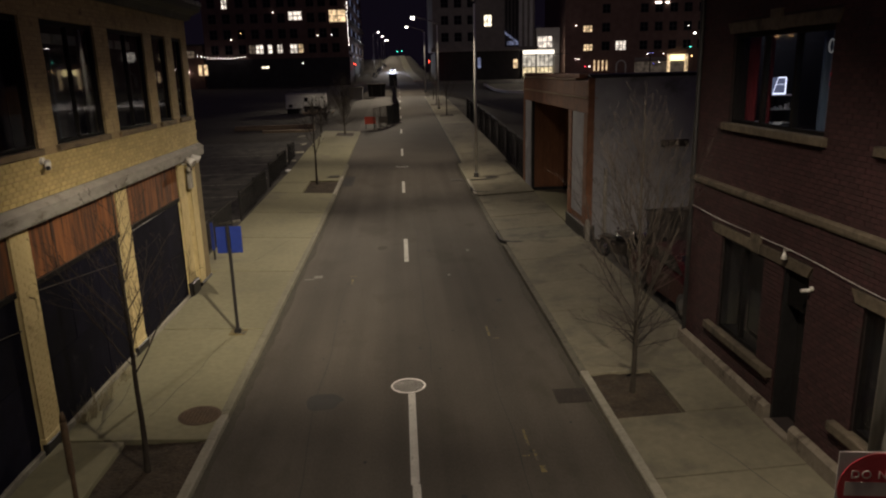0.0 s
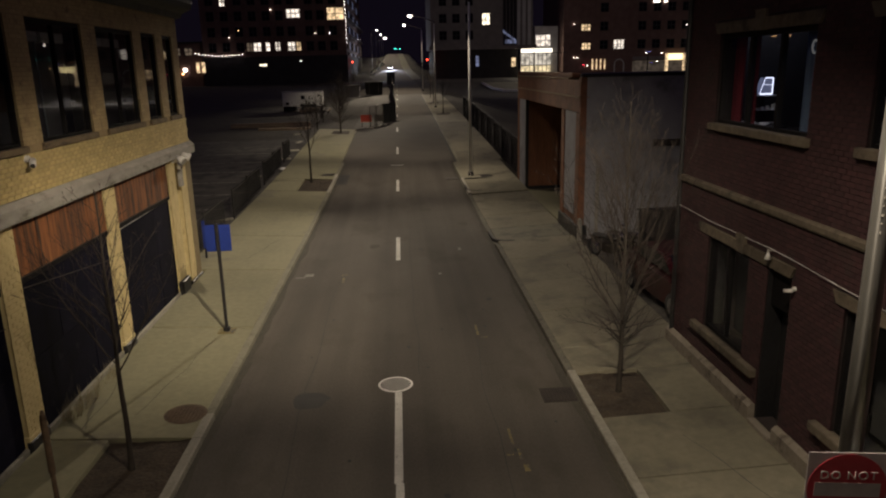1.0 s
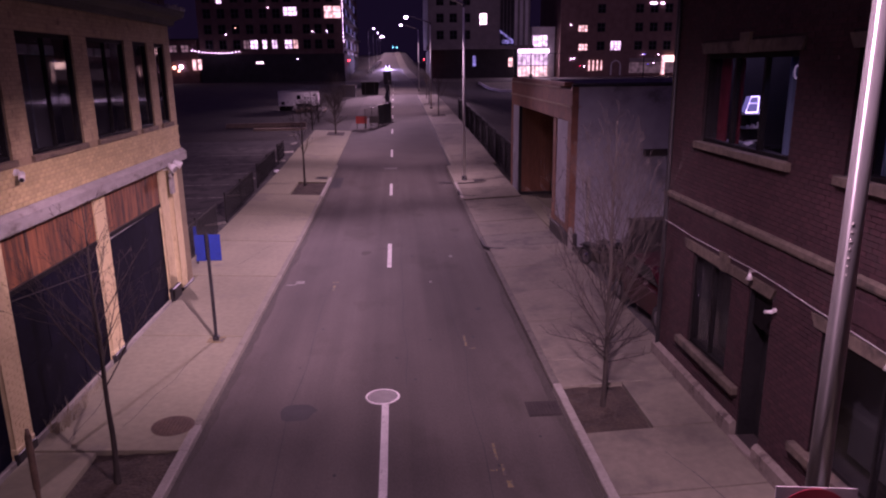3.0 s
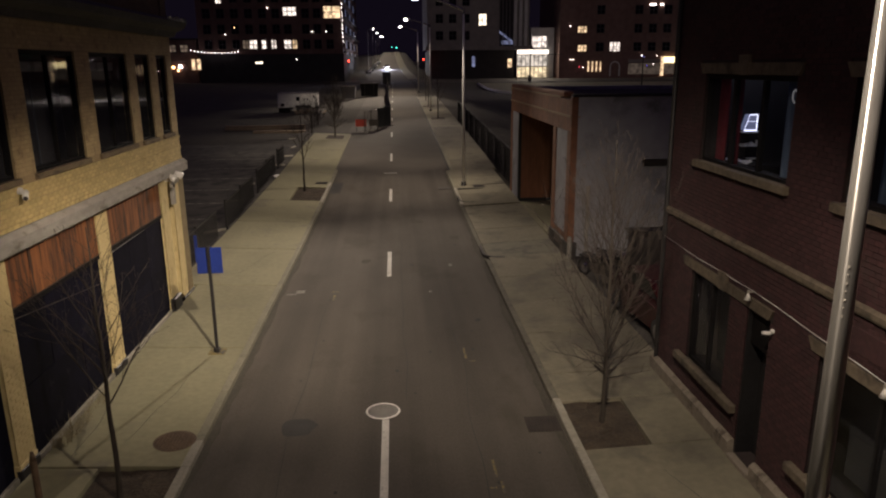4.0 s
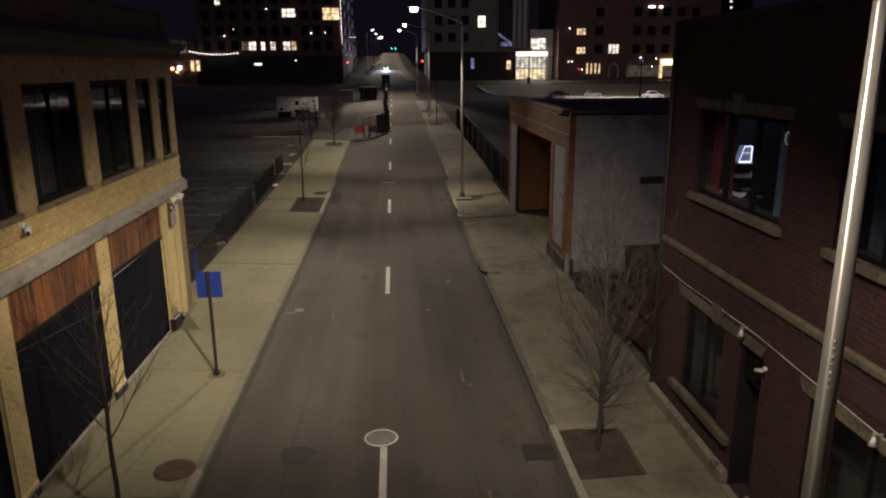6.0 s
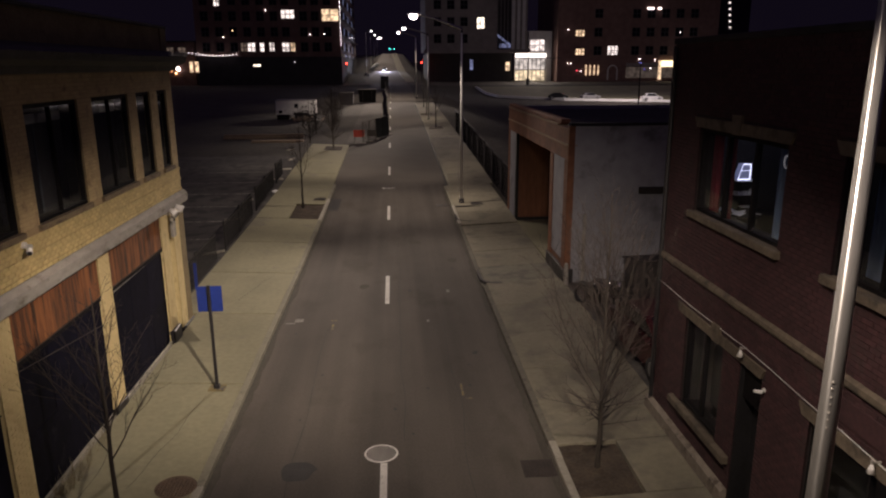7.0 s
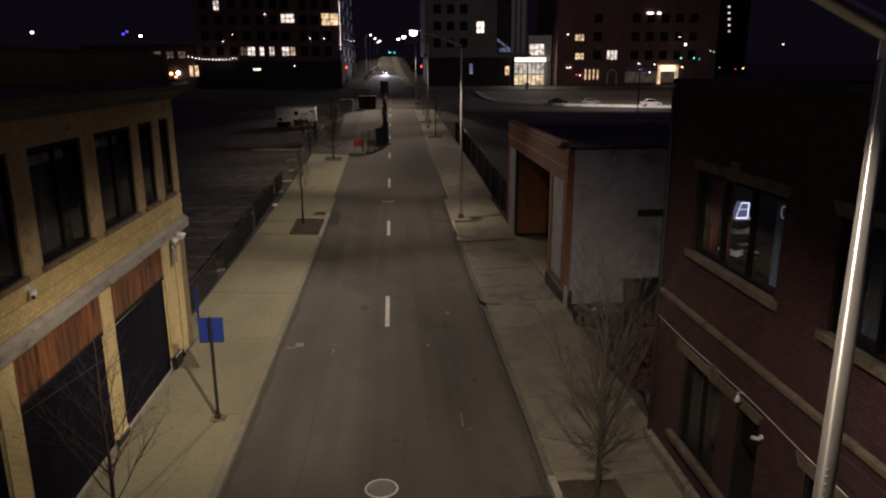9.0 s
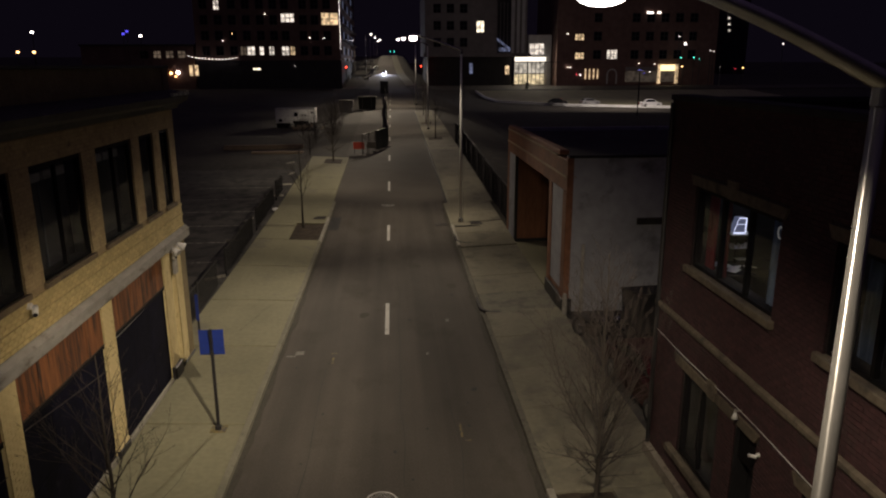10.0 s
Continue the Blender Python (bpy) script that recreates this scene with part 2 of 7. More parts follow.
M["door_wood"] = surface("door_wood", (0.19, 0.076, 0.034), (0.31, 0.128, 0.06), 6, 0.6, 0.3, stretch=(2, 2, 0.4), vary=0.08)
M["black_paint"] = surface("black_paint", (0.010, 0.010, 0.011), (0.022, 0.021, 0.022), 14, 0.5, 0.15)
M["steel_pole"] = surface("steel_pole", (0.34, 0.335, 0.315), (0.44, 0.43, 0.405), 30, 0.24, 0.05, metal=0.8, stretch=(1, 1, 0.15))
# drawn poles: fine rings round the shaft spread the shine along it
M["drawn_pole"] = surface("drawn_pole", (0.19, 0.187, 0.175), (0.26, 0.255, 0.24), 30, 0.28, 0.03, metal=0.75, stretch=(1, 1, 0.15))
nodes, links = M["drawn_pole"].node_tree.nodes, M["drawn_pole"].node_tree.links
round_ = nodes.new("ShaderNodeTangent")
round_.direction_type, round_.axis = "RADIAL", "Z"
nodes["Principled BSDF"].inputs["Anisotropic"].default_value = 0.9
nodes["Principled BSDF"].inputs["Anisotropic Rotation"].default_value = 0.25
links.new(round_.outputs[0], nodes["Principled BSDF"].inputs["Tangent"])
# lighter copy of the pole: lamplight on far poles put into the colour
M["lit_pole"] = surface("lit_pole", (0.62, 0.615, 0.59), (0.72, 0.71, 0.68), 30, 0.4, 0.03, metal=0.1, stretch=(1, 1, 0.15))
M["galvanised"] = surface("galvanised", (0.25, 0.25, 0.25), (0.38, 0.38, 0.38), 18, 0.45, 0.15, metal=0.7)
M["sign_blue"] = surface("sign_blue", (0.012, 0.028, 0.17), (0.02, 0.042, 0.24), 8, 0.4, 0.05)
M["sign_red"] = surface("sign_red", (0.31, 0.014, 0.03), (0.37, 0.02, 0.038), 10, 0.4, 0.05)
M["sign_white"] = surface("sign_white", (0.33, 0.295, 0.29), (0.40, 0.365, 0.355), 10, 0.45, 0.05)
M["white_paint"] = surface("white_paint", (0.66, 0.66, 0.64), (0.82, 0.82, 0.80), 4, 0.5, 0.1, stain=(0.35, 0.33, 0.3), stain_at=0.68)
M["white_plastic"] = surface("white_plastic", (0.62, 0.61, 0.58), (0.72, 0.71, 0.68), 20, 0.4, 0.05)
M["bark"] = surface("bark", (0.026, 0.021, 0.016), (0.058, 0.048, 0.037), 22, 0.9, 0.6, stretch=(1, 1, 0.3))
M["twig"] = surface("twig", (0.026, 0.0195, 0.016), (0.056, 0.043, 0.036), 20, 0.9, 0.3)
M["dry_grass"] = surface("dry_grass", (0.20, 0.17, 0.10), (0.38, 0.34, 0.23), 20, 0.95, 0.3, vary=0.2)
M["wood_beam"] = surface("wood_beam", (0.24, 0.18, 0.12), (0.40, 0.31, 0.21), 7, 0.85, 0.4, stretch=(0.3, 1, 1))
M["far_brick"] = surface("far_brick", (0.12, 0.066, 0.056), (0.19, 0.115, 0.096), 0.6, 0.9, 0.2)
M["far_concrete"] = surface("far_concrete", (0.16, 0.14, 0.13), (0.24, 0.215, 0.2), 0.5, 0.9, 0.2)
M["far_white"] = surface("far_white", (0.42, 0.41, 0.4), (0.55, 0.54, 0.52), 0.5, 0.8, 0.1)
# far roofs and frames, also painted shade behind the yellow building's panes
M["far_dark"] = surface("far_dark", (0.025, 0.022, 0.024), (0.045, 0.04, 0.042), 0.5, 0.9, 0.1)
M["glass"] = glass("glass")
M["dark_glass"] = surface("dark_glass", (0.006, 0.007, 0.009), (0.010, 0.011, 0.014), 2, 0.06, 0.0)
# near-black: the shade of unlit rooms is put into the colour
M["room_shade"] = surface("room_shade", (0.005, 0.0045, 0.005), (0.010, 0.009, 0.0095), 2, 0.9, 0.0)
M["tyre"] = surface("tyre", (0.012, 0.012, 0.012), (0.02, 0.02, 0.02), 30, 0.85, 0.2)
M["chrome"] = surface("chrome", (0.6, 0.6, 0.6), (0.7, 0.7, 0.7), 10, 0.12, 0.0, metal=1.0)
M["car_black"] = surface("car_black", (0.008, 0.008, 0.010), (0.012, 0.012, 0.014), 4, 0.25, 0.0)
M["car_red"] = surface("car_red", (0.035, 0.005, 0.007), (0.05, 0.008, 0.01), 4, 0.25, 0.0)
M["car_silver"] = surface("car_silver", (0.30, 0.30, 0.31), (0.36, 0.36, 0.37), 4, 0.3, 0.0, metal=0.4)
M["car_white"] = surface("car_white", (0.6, 0.6, 0.6), (0.68, 0.68, 0.68), 4, 0.3, 0.0)
M["orange_net"] = surface("orange_net", (0.34, 0.035, 0.018), (0.42, 0.05, 0.024), 8, 0.7, 0.2)


def cloth(name, dark, light):
    """Thin cloth that lets part of the light through."""
    m = surface(name, dark, light, 9, 0.9, 0.3, stretch=(1, 4, 0.3))
    nodes, links = m.node_tree.nodes, m.node_tree.links
    bsdf = nodes["Principled BSDF"]
    thin, both = nodes.new("ShaderNodeBsdfTranslucent"), nodes.new("ShaderNodeMixShader")
    links.new(bsdf.inputs["Base Color"].links[0].from_socket, thin.inputs["Color"])
    both.inputs["Fac"].default_value = 0.55
    links.new(bsdf.outputs[0], both.inputs[1])
    links.new(thin.outputs[0], both.inputs[2])
    links.new(both.outputs[0], nodes["Material Output"].inputs["Surface"])
    return m


M["curtain_red"] = cloth("curtain_red", (0.09, 0.007, 0.013), (0.2, 0.02, 0.03))
M["curtain_blue"] = cloth("curtain_blue", (0.10, 0.14, 0.22), (0.20, 0.27, 0.38))
M["paper"] = surface("paper", (0.6, 0.6, 0.6), (0.75, 0.75, 0.75), 10, 0.8, 0.0)


# ---- mesh tools ----
def part(name, bm, material, parent=None, label=""):
    """Link a bmesh as one mesh object, under a thing or a part where one is given."""
    me = bpy.data.meshes.new(name)
    bm.to_mesh(me)
    bm.free()
    me.materials.append(material)
    ob = new(name, me)
    ob.parent = parent
    return tagged(ob, label) if label else ob


def thing(name, label, category, at=(0, 0, 0), turn=0.0, group="", kind=""):
    ob = new(name)
    ob.matrix_basis = pose(*at, 0, 0, turn)
    ob.empty_display_size = 0.2
    return tagged(ob, label, category, group, kind)


def box(bm, x0, x1, y0, y1, z0, z1, bevel=0.0):
    m = Matrix.LocRotScale(((x0 + x1) / 2, (y0 + y1) / 2, (z0 + z1) / 2), None, (abs(x1 - x0), abs(y1 - y0), abs(z1 - z0)))
    made = bmesh.ops.create_cube(bm, size=1, matrix=m)
    if bevel:
        edges = list({e for v in made["verts"] for e in v.link_edges})
        bmesh.ops.bevel(bm, geom=edges, offset=bevel, segments=1, affect="EDGES")
    return bm


def boxes(*rows, bevel=0.0):
    bm = bmesh.new()
    for r in rows:
        box(bm, *r, bevel=bevel)
    return bm


def cyl(bm, a, b, r0, r1=None, sides=14, caps=True):
    """A round bar from a to b."""
    a, b = Vector(a), Vector(b)
    way = b - a
    m = Matrix.Translation((a + b) / 2) @ way.to_track_quat("Z", "Y").to_matrix().to_4x4()
    bmesh.ops.create_cone(bm, cap_ends=caps, cap_tris=False, segments=sides, radius1=r0, radius2=r0 if r1 is None else r1, depth=way.length, matrix=m)
    return bm


def bar(a, b, r0, r1=None, sides=14):
    return cyl(bmesh.new(), a, b, r0, r1, sides)


def smooth(ob):
    for p in ob.data.polygons:
        p.use_smooth = True
    return ob


def prism(profile, axis, a, b, bevel=0.0):
    """Extrude a closed outline of (u, z) along x or y from a to b."""
    bm = bmesh.new()
    def at(u, z, k):
        return (k, u, z) if axis == "x" else (u, k, z)
    lo = [bm.verts.new(at(u, z, a)) for u, z in profile]
    hi = [bm.verts.new(at(u, z, b)) for u, z in profile]
    bm.faces.new(lo)
    bm.faces.new(hi[::-1])
    for i in range(len(profile)):
        j = (i + 1) % len(profile)
        bm.faces.new((lo[j], lo[i], hi[i], hi[j]))
    bmesh.ops.recalc_face_normals(bm, faces=bm.faces)
    if bevel:
        bmesh.ops.bevel(bm, geom=list(bm.edges), offset=bevel, segments=2, affect="EDGES")
    return bm


def sheet(name, x0, x1, y0, y1, up, material, label, category, step=2.0, kind="structure", cols=1):
    """A stretch of ground that follows the lie of the street."""
    ys = [y0] + [k * step for k in range(math.ceil(y0 / step + 0.01), math.floor(y1 / step - 0.01) + 1)] + [y1]
    xs = np.linspace(x0, x1, cols + 1)
    bm = bmesh.new()
    rows = [[bm.verts.new((x, y, land(x, y) + up)) for x in xs] for y in ys]
    for r, q in zip(rows, rows[1:]):
        for i in range(cols):
            bm.faces.new((r[i], r[i + 1], q[i + 1], q[i]))
    return tagged(part(name, bm, material), label, category, kind=kind)


def heap(name, verts, faces, material, parent=None):
    me = bpy.data.meshes.new(name)
    me.from_pydata(verts, [], faces)
    me.materials.append(material)
    ob = new(name, me)
    ob.parent = parent
    return ob


def words(name, text, size, at, turn, material, parent):
    """Lettering as thin solid letters."""
    curve = bpy.data.curves.new(name, "FONT")
    curve.body, curve.size, curve.extrude, curve.align_x, curve.align_y, curve.space_character = text, size, 0.002, "CENTER", "CENTER", 1.16
    tmp = new(name + "_curve", curve)
    me = bpy.data.meshes.new_from_object(tmp.evaluated_get(bpy.context.evaluated_depsgraph_get()))
    bpy.data.objects.remove(tmp)
    me.materials.append(material)
    ob = new(name, me)
    ob.parent = parent
    ob.matrix_basis = pose(*at, *turn)
    return ob


def tube(verts, faces, pts, radii, sides):
    base = len(verts)
    for k, (p, r) in enumerate(zip(pts, radii)):
        way = (pts[min(k + 1, len(pts) - 1)] - pts[max(k - 1, 0)]).normalized()
        u = way.orthogonal().normalized()
        v = way.cross(u)
        for i in range(sides):
            a = i * math.tau / sides
            verts.append(tuple(p + r * (u * math.cos(a) + v * math.sin(a))))
    for k in range(len(pts) - 1):
        for i in range(sides):
            j = (i + 1) % sides
            faces.append((base + k * sides + i, base + k * sides + j, base + (k + 1) * sides + j, base + (k + 1) * sides + i))


# ---- ground ----
bm = bmesh.new()
GX = [-900, -300, -120, -60, -30, -15, -9.2, -8.2, -7.2, -6.2, 0, 7, 8.5, 10, 11.5, 13, 14.5, 16.5, 20, 30, 60, 120, 300, 900]
GY = list(range(-80, 50, 10)) + list(range(50, 150, 4)) + list(range(150, 260, 5)) + list(range(260, 420, 10)) + [500, 650, 900, 1200, 1600]
grid = [[bm.verts.new((x, y, land(x, y) - 0.12)) for x in GX] for y in GY]
for r, q in zip(grid, grid[1:]):
    for i in range(len(GX) - 1):
        bm.faces.new((r[i], r[i + 1], q[i + 1], q[i]))
tagged(part("ground", bm, M["waste"]), "dark bare earth and rough grass of vacant ground", "ground", kind="structure")

LK, RK = -3.35, 3.62          # the two kerb lines
road = sheet("road", LK, RK, -60, 46, 0, M["asphalt"], "worn grey asphalt road with faded lane paint", "road", cols=6)


def right_kerb(y):
    """The far right kerb: the road widens towards the crossing."""
    return float(np.interp(y, (45, 95, 150, 226, 262, 300, 340, 430), (3.92, 3.95, 4.8, 5.8, 4.7, 2.9, 2.0, 1.1)))


def left_kerb(y):
    """The far left kerb: a row for parked cars opens past the crossing and closes up the hill."""
    return float(np.interp(y, (46, 120, 226, 256, 276, 346, 430), (LK - 0.35, LK - 0.35, -6.2, -9.6, -10.2, -7.2, -6.2)))


bm = bmesh.new()
ys = [46] + list(range(48, 900, 4))
rows = [[bm.verts.new((x, y, lie(y))) for x in (left_kerb(y), -1.0, 1.0, right_kerb(y))] for y in ys]
for r, q in zip(rows, rows[1:]):
    for i in range(3):
        bm.faces.new((r[i], r[i + 1], q[i + 1], q[i]))
M["asphalt_far"] = surface("asphalt_far", (0.063, 0.0545, 0.044), (0.086, 0.0755, 0.061), 24, 0.9, 0.3, blotch=0.02)
tagged(part("road", bm, M["asphalt_far"]), "worn asphalt road climbing away up a hill", "road", kind="structure")
bm = bmesh.new()
rows = [[bm.verts.new((right_kerb(y) + q, y, lie(y) + h)) for q, h in ((0, -0.05), (0.0, 0.14), (3.2, 0.16), (3.2, -0.2))] for y in range(244, 560, 4)]
for r, q in zip(rows, rows[1:]):
    for i in range(3):
        bm.faces.new((r[i], r[i + 1], q[i + 1], q[i]))
tagged(part("pavement", bm, M["kerb"]), "pale concrete pavement climbing the far hill", "pavement", kind="structure")
for x0, x1 in ((-160, -6.2), (6.1, 160)):
    sheet("road", x0, x1, 227, 241, 0.05, M["asphalt"], "asphalt cross street at the traffic lights", "road", cols=30)
sheet("parking_lot", -24, -6.78, 21.9, 58, 0.16, M["old_asphalt"], "dark cracked asphalt of an empty car park", "parking lot")
sheet("yard", 6.31, 18, 14.74, 24.6, 0.2, M["old_asphalt"], "dark asphalt yard between two buildings", "ground")
bm = bmesh.new()
last = None
for y in range(150, 223, 2):
    x0 = float(np.interp(y, (150, 160, 178, 219), (60, 39.3, 26.6, 25.8)))
    row_ = [bm.verts.new((x0 + (112 - x0) * k / 8, y, land(x0 + (112 - x0) * k / 8, y) + 0.14)) for k in range(9)]
    if last:
        for k in range(8):
            bm.faces.new((last[k], last[k + 1], row_[k + 1], row_[k]))
    last = row_
tagged(part("far_parking_lot", bm, M["concrete"]), "pale concrete car park under a tall lamp", "parking lot", kind="structure")


def paint(name, x0, x1, y0, y1, material, parent, up=0.004, label=""):
    bm = bmesh.new()
    n = max(1, int((y1 - y0) / 1.5))
    ys = np.linspace(y0, y1, n + 1)
    rows = [[bm.verts.new((x, y, lie(y) + up)) for x in (x0, x1)] for y in ys]
    for r, q in zip(rows, rows[1:]):
        bm.faces.new((r[0], r[1], q[1], q[0]))
    return part(name, bm, material, parent, label)


paint("lane_line", 0.045, 0.185, -4, 8.55, M["paint_white"], road)
paint("lane_line", 0.065, 0.195, 8.55, 9.9, M["paint_white"], road)
paint("lane_line", 0.04, 0.18, 9.9, 13.14, M["paint_white"], road)
for k in range(14):
    y = 23.3 + 13.1 * k
    paint("lane_dash", 0.04, 0.19, y, y + 3.35, M["paint_white"], road)
# utility marks sprayed on the asphalt
for x, y, w, h, m in ((-2.85, 21.7, 0.28, 0.3, "paint_faint"), (-3.12, 21.55, 0.3, 0.1, "paint_faint"), (-1.62, 20.9, 0.07, 0.5, "paint_yellow"), (-1.68, 21.7, 0.2, 0.08, "paint_yellow"),
                      (2.02, 16.1, 0.06, 0.7, "paint_yellow"), (2.1, 15.9, 0.16, 0.07, "paint_yellow"), (2.05, 10.9, 0.05, 0.55, "paint_yellow"), (2.12, 10.4, 0.05, 0.35, "paint_yellow"),
                      (1.92, 10.55, 0.12, 0.05, "paint_yellow"), (2.14, 10.05, 0.1, 0.2, "paint_yellow"), (2.25, 24.4, 0.12, 0.3, "paint_faint"), (1.4, 21.4, 0.09, 0.2, "paint_faint")):
    paint("spray_mark", x, x + w, y, y + h, M[m], road, 0.005)
bm = bmesh.new()
bmesh.ops.create_circle(bm, cap_ends=True, segments=22, radius=0.36, matrix=pose(-1.62, 12.95, 0.004))
for v in bm.verts:
    v.co.x += 0.1 * noise.noise(v.co * 3)
    v.co.y += 0.1 * noise.noise(v.co * 3 + Vector((7, 0, 0)))
part("asphalt_patch", bm, M["patch"], road)
paint("asphalt_patch", -3.3, -2.7, 38.8, 42, M["patch"], road, 0.004)
M["gutter_dirt"] = surface("gutter_dirt", (0.042, 0.037, 0.028), (0.068, 0.061, 0.046), 18, 0.95, 0.4, stretch=(1, 0.3, 1))
# oil and gum spots
dots = random.Random(4)
for k in range(34):
    x, y = dots.uniform(LK + 0.4, RK - 0.4), 6.5 + 30 * dots.random() ** 1.6
    r = dots.uniform(0.025, 0.09) if k % 5 else dots.uniform(0.14, 0.26)
    bm = bmesh.new()
    bmesh.ops.create_circle(bm, cap_ends=True, segments=14, radius=r, matrix=pose(x, y, lie(y) + 0.0045))
    for v in bm.verts:
        d = 1 + 0.5 * noise.noise(v.co * (0.6 / r))
        v.co.x, v.co.y = x + (v.co.x - x) * d, y + (v.co.y - y) * d * 1.4
    part("oil_spot", bm, M["patch"] if k % 5 else M["gutter_dirt"], road)
# dirt gathered in the gutters
for k, (x, way) in enumerate(((LK, 1), (RK, -1))):
    bm = bmesh.new()
    last = None
    for i in range(120):
        y = -6 + 0.42 * i
        w = 0.16 + 0.13 * noise.noise(Vector((0.5 * y, 3.0 + k * 7, 0))) + 0.06 * noise.noise(Vector((2.3 * y, k, 1)))
        row = [bm.verts.new((x + way * o, y, lie(y) + 0.0035)) for o in (0.0, max(0.03, w))]
        if last:
            bm.faces.new((last[0], last[1], row[1], row[0]))
        last = row
    part("gutter_dirt", bm, M["gutter_dirt"], road)
# sealed cracks
for k, (x, y0, y1) in enumerate(((-1.75, 3, 21), (1.9, 6, 27), (0.55, 14, 40))):
    bm = bmesh.new()
    last = None
    for i in range(int((y1 - y0) / 0.4)):
        y = y0 + i * 0.4
        xx = x + 0.16 * noise.noise(Vector((0.35 * y, k * 9.0, 0)))
        w = 0.005 + 0.010 * abs(noise.noise(Vector((y, k, 4))))
        row = (bm.verts.new((xx - w, y, lie(y) + 0.003)), bm.verts.new((xx + w, y, lie(y) + 0.003)))
        if last:
            bm.faces.new((last[0], last[1], row[1], row[0]))
        last = row
    part("crack", bm, M["patch"], road)


def manhole(x, y, r, material, label):
    """A cast cover: rim, plate and rows of raised studs."""
    t = thing("manhole_cover", label, "manhole cover", (x, y, lie(y)))
    bm = bmesh.new()
    for a, b, z in ((r * 0.9, r, 0.012),):
        inner = [bm.verts.new((a * math.cos(k * math.tau / 40), a * math.sin(k * math.tau / 40), z)) for k in range(40)]
        outer = [bm.verts.new((b * math.cos(k * math.tau / 40), b * math.sin(k * math.tau / 40), z)) for k in range(40)]
        skirt = [bm.verts.new((1.03 * b * math.cos(k * math.tau / 40), 1.03 * b * math.sin(k * math.tau / 40), 0.0)) for k in range(40)]
        well = [bm.verts.new((a * math.cos(k * math.tau / 40), a * math.sin(k * math.tau / 40), 0.002)) for k in range(40)]
        for k in range(40):
            j = (k + 1) % 40
            bm.faces.new((inner[k], outer[k], outer[j], inner[j]))
            bm.faces.new((outer[k], skirt[k], skirt[j], outer[j]))
            bm.faces.new((well[k], inner[k], inner[j], well[j]))
    part("rim", bm, material, t)
    bm = bmesh.new()
    bmesh.ops.create_circle(bm, cap_ends=True, segments=40, radius=r * 0.9, matrix=pose(0, 0, 0.003))
    part("plate", bm, M["drain_iron"], t)
    bm = bmesh.new()
    step = 0.062
    n = int(r / step) + 1
    for i in range(-n, n + 1):
        for j in range(-n, n + 1):
            px, py = (i + 0.5 * (j % 2)) * step, j * step * 0.87
            if px * px + py * py < (r * 0.86) ** 2:
                box(bm, px - 0.012, px + 0.012, py - 0.012, py + 0.012, 0.002, 0.012)
    tagged(part("tread", bm, material, t), kind="stuff")
    return t


manhole(0.05, 13.52, 0.35, M["iron_bright"], "round manhole cover, polished rim and studs, in asphalt")
manhole(0.07, 45.2, 0.40, M["iron_bright"], "round manhole cover with a polished rim in asphalt")

# storm drain at the kerb
drain = thing("storm_drain", "dark cast iron storm drain grate set into the road", "drain", (3.27, 12.7, 0))
part("frame", boxes((-0.34, 0.32, -0.31, 0.31, 0.0, 0.006)), M["drain_iron"], drain)
for k in range(9):
    part("grate_bar", boxes((-0.30 + k * 0.072, -0.265 + k * 0.072, -0.27, 0.27, 0.006, 0.016)), M["drain_iron"], drain)

# ---- pavements: single slabs with open joints ----
def pavement_up(side, x):
    edge = LK if side < 0 else RK
    return 0.125 + 0.045 * abs(x - edge)


def slab(side, x0, x1, y0, y1, parent, drop=0.0, stone=""):
    g, e = (0.032 if side < 0 else 0.014), 0.004
    verts = []
    tilt = random.uniform(-0.003, 0.003)
    for x, y in ((x0 + e, y0 + g), (x1 - e, y0 + g), (x1 - e, y1 - g), (x0 + e, y1 - g)):
        top = lie(y) + pavement_up(side, x) + tilt - drop
        verts += [(x, y, top - 0.14), (x, y, top - 0.008)]
    cx, cy = (x0 + x1) / 2, (y0 + y1) / 2
    for x, y in ((x0 + e, y0 + g), (x1 - e, y0 + g), (x1 - e, y1 - g), (x0 + e, y1 - g)):
        x2, y2 = x + math.copysign(0.008, cx - x), y + math.copysign(0.008, cy - y)
        verts.append((x2, y2, lie(y2) + pavement_up(side, x2) + tilt - drop))
    faces = [(0, 2, 3, 1), (2, 4, 5, 3), (4, 6, 7, 5), (6, 0, 1, 7), (1, 3, 9, 8), (3, 5, 10, 9), (5, 7, 11, 10), (7, 1, 8, 11), (8, 9, 10, 11)]
    return heap("slab", verts, faces, M[stone or ("concrete_right" if side > 0 else "concrete")], parent)


def cuts(y0, y1, step, fixed):
    """Joint lines from y0 to y1 about a step apart that pass through the fixed ones."""
    marks = sorted([y0, y1] + [f for f in fixed if y0 < f < y1])
    out = [y0]
    for a, b in zip(marks, marks[1:]):
        n = max(1, round((b - a) / step))
        out += [a + (b - a) * k / n for k in range(1, n + 1)]
    return out


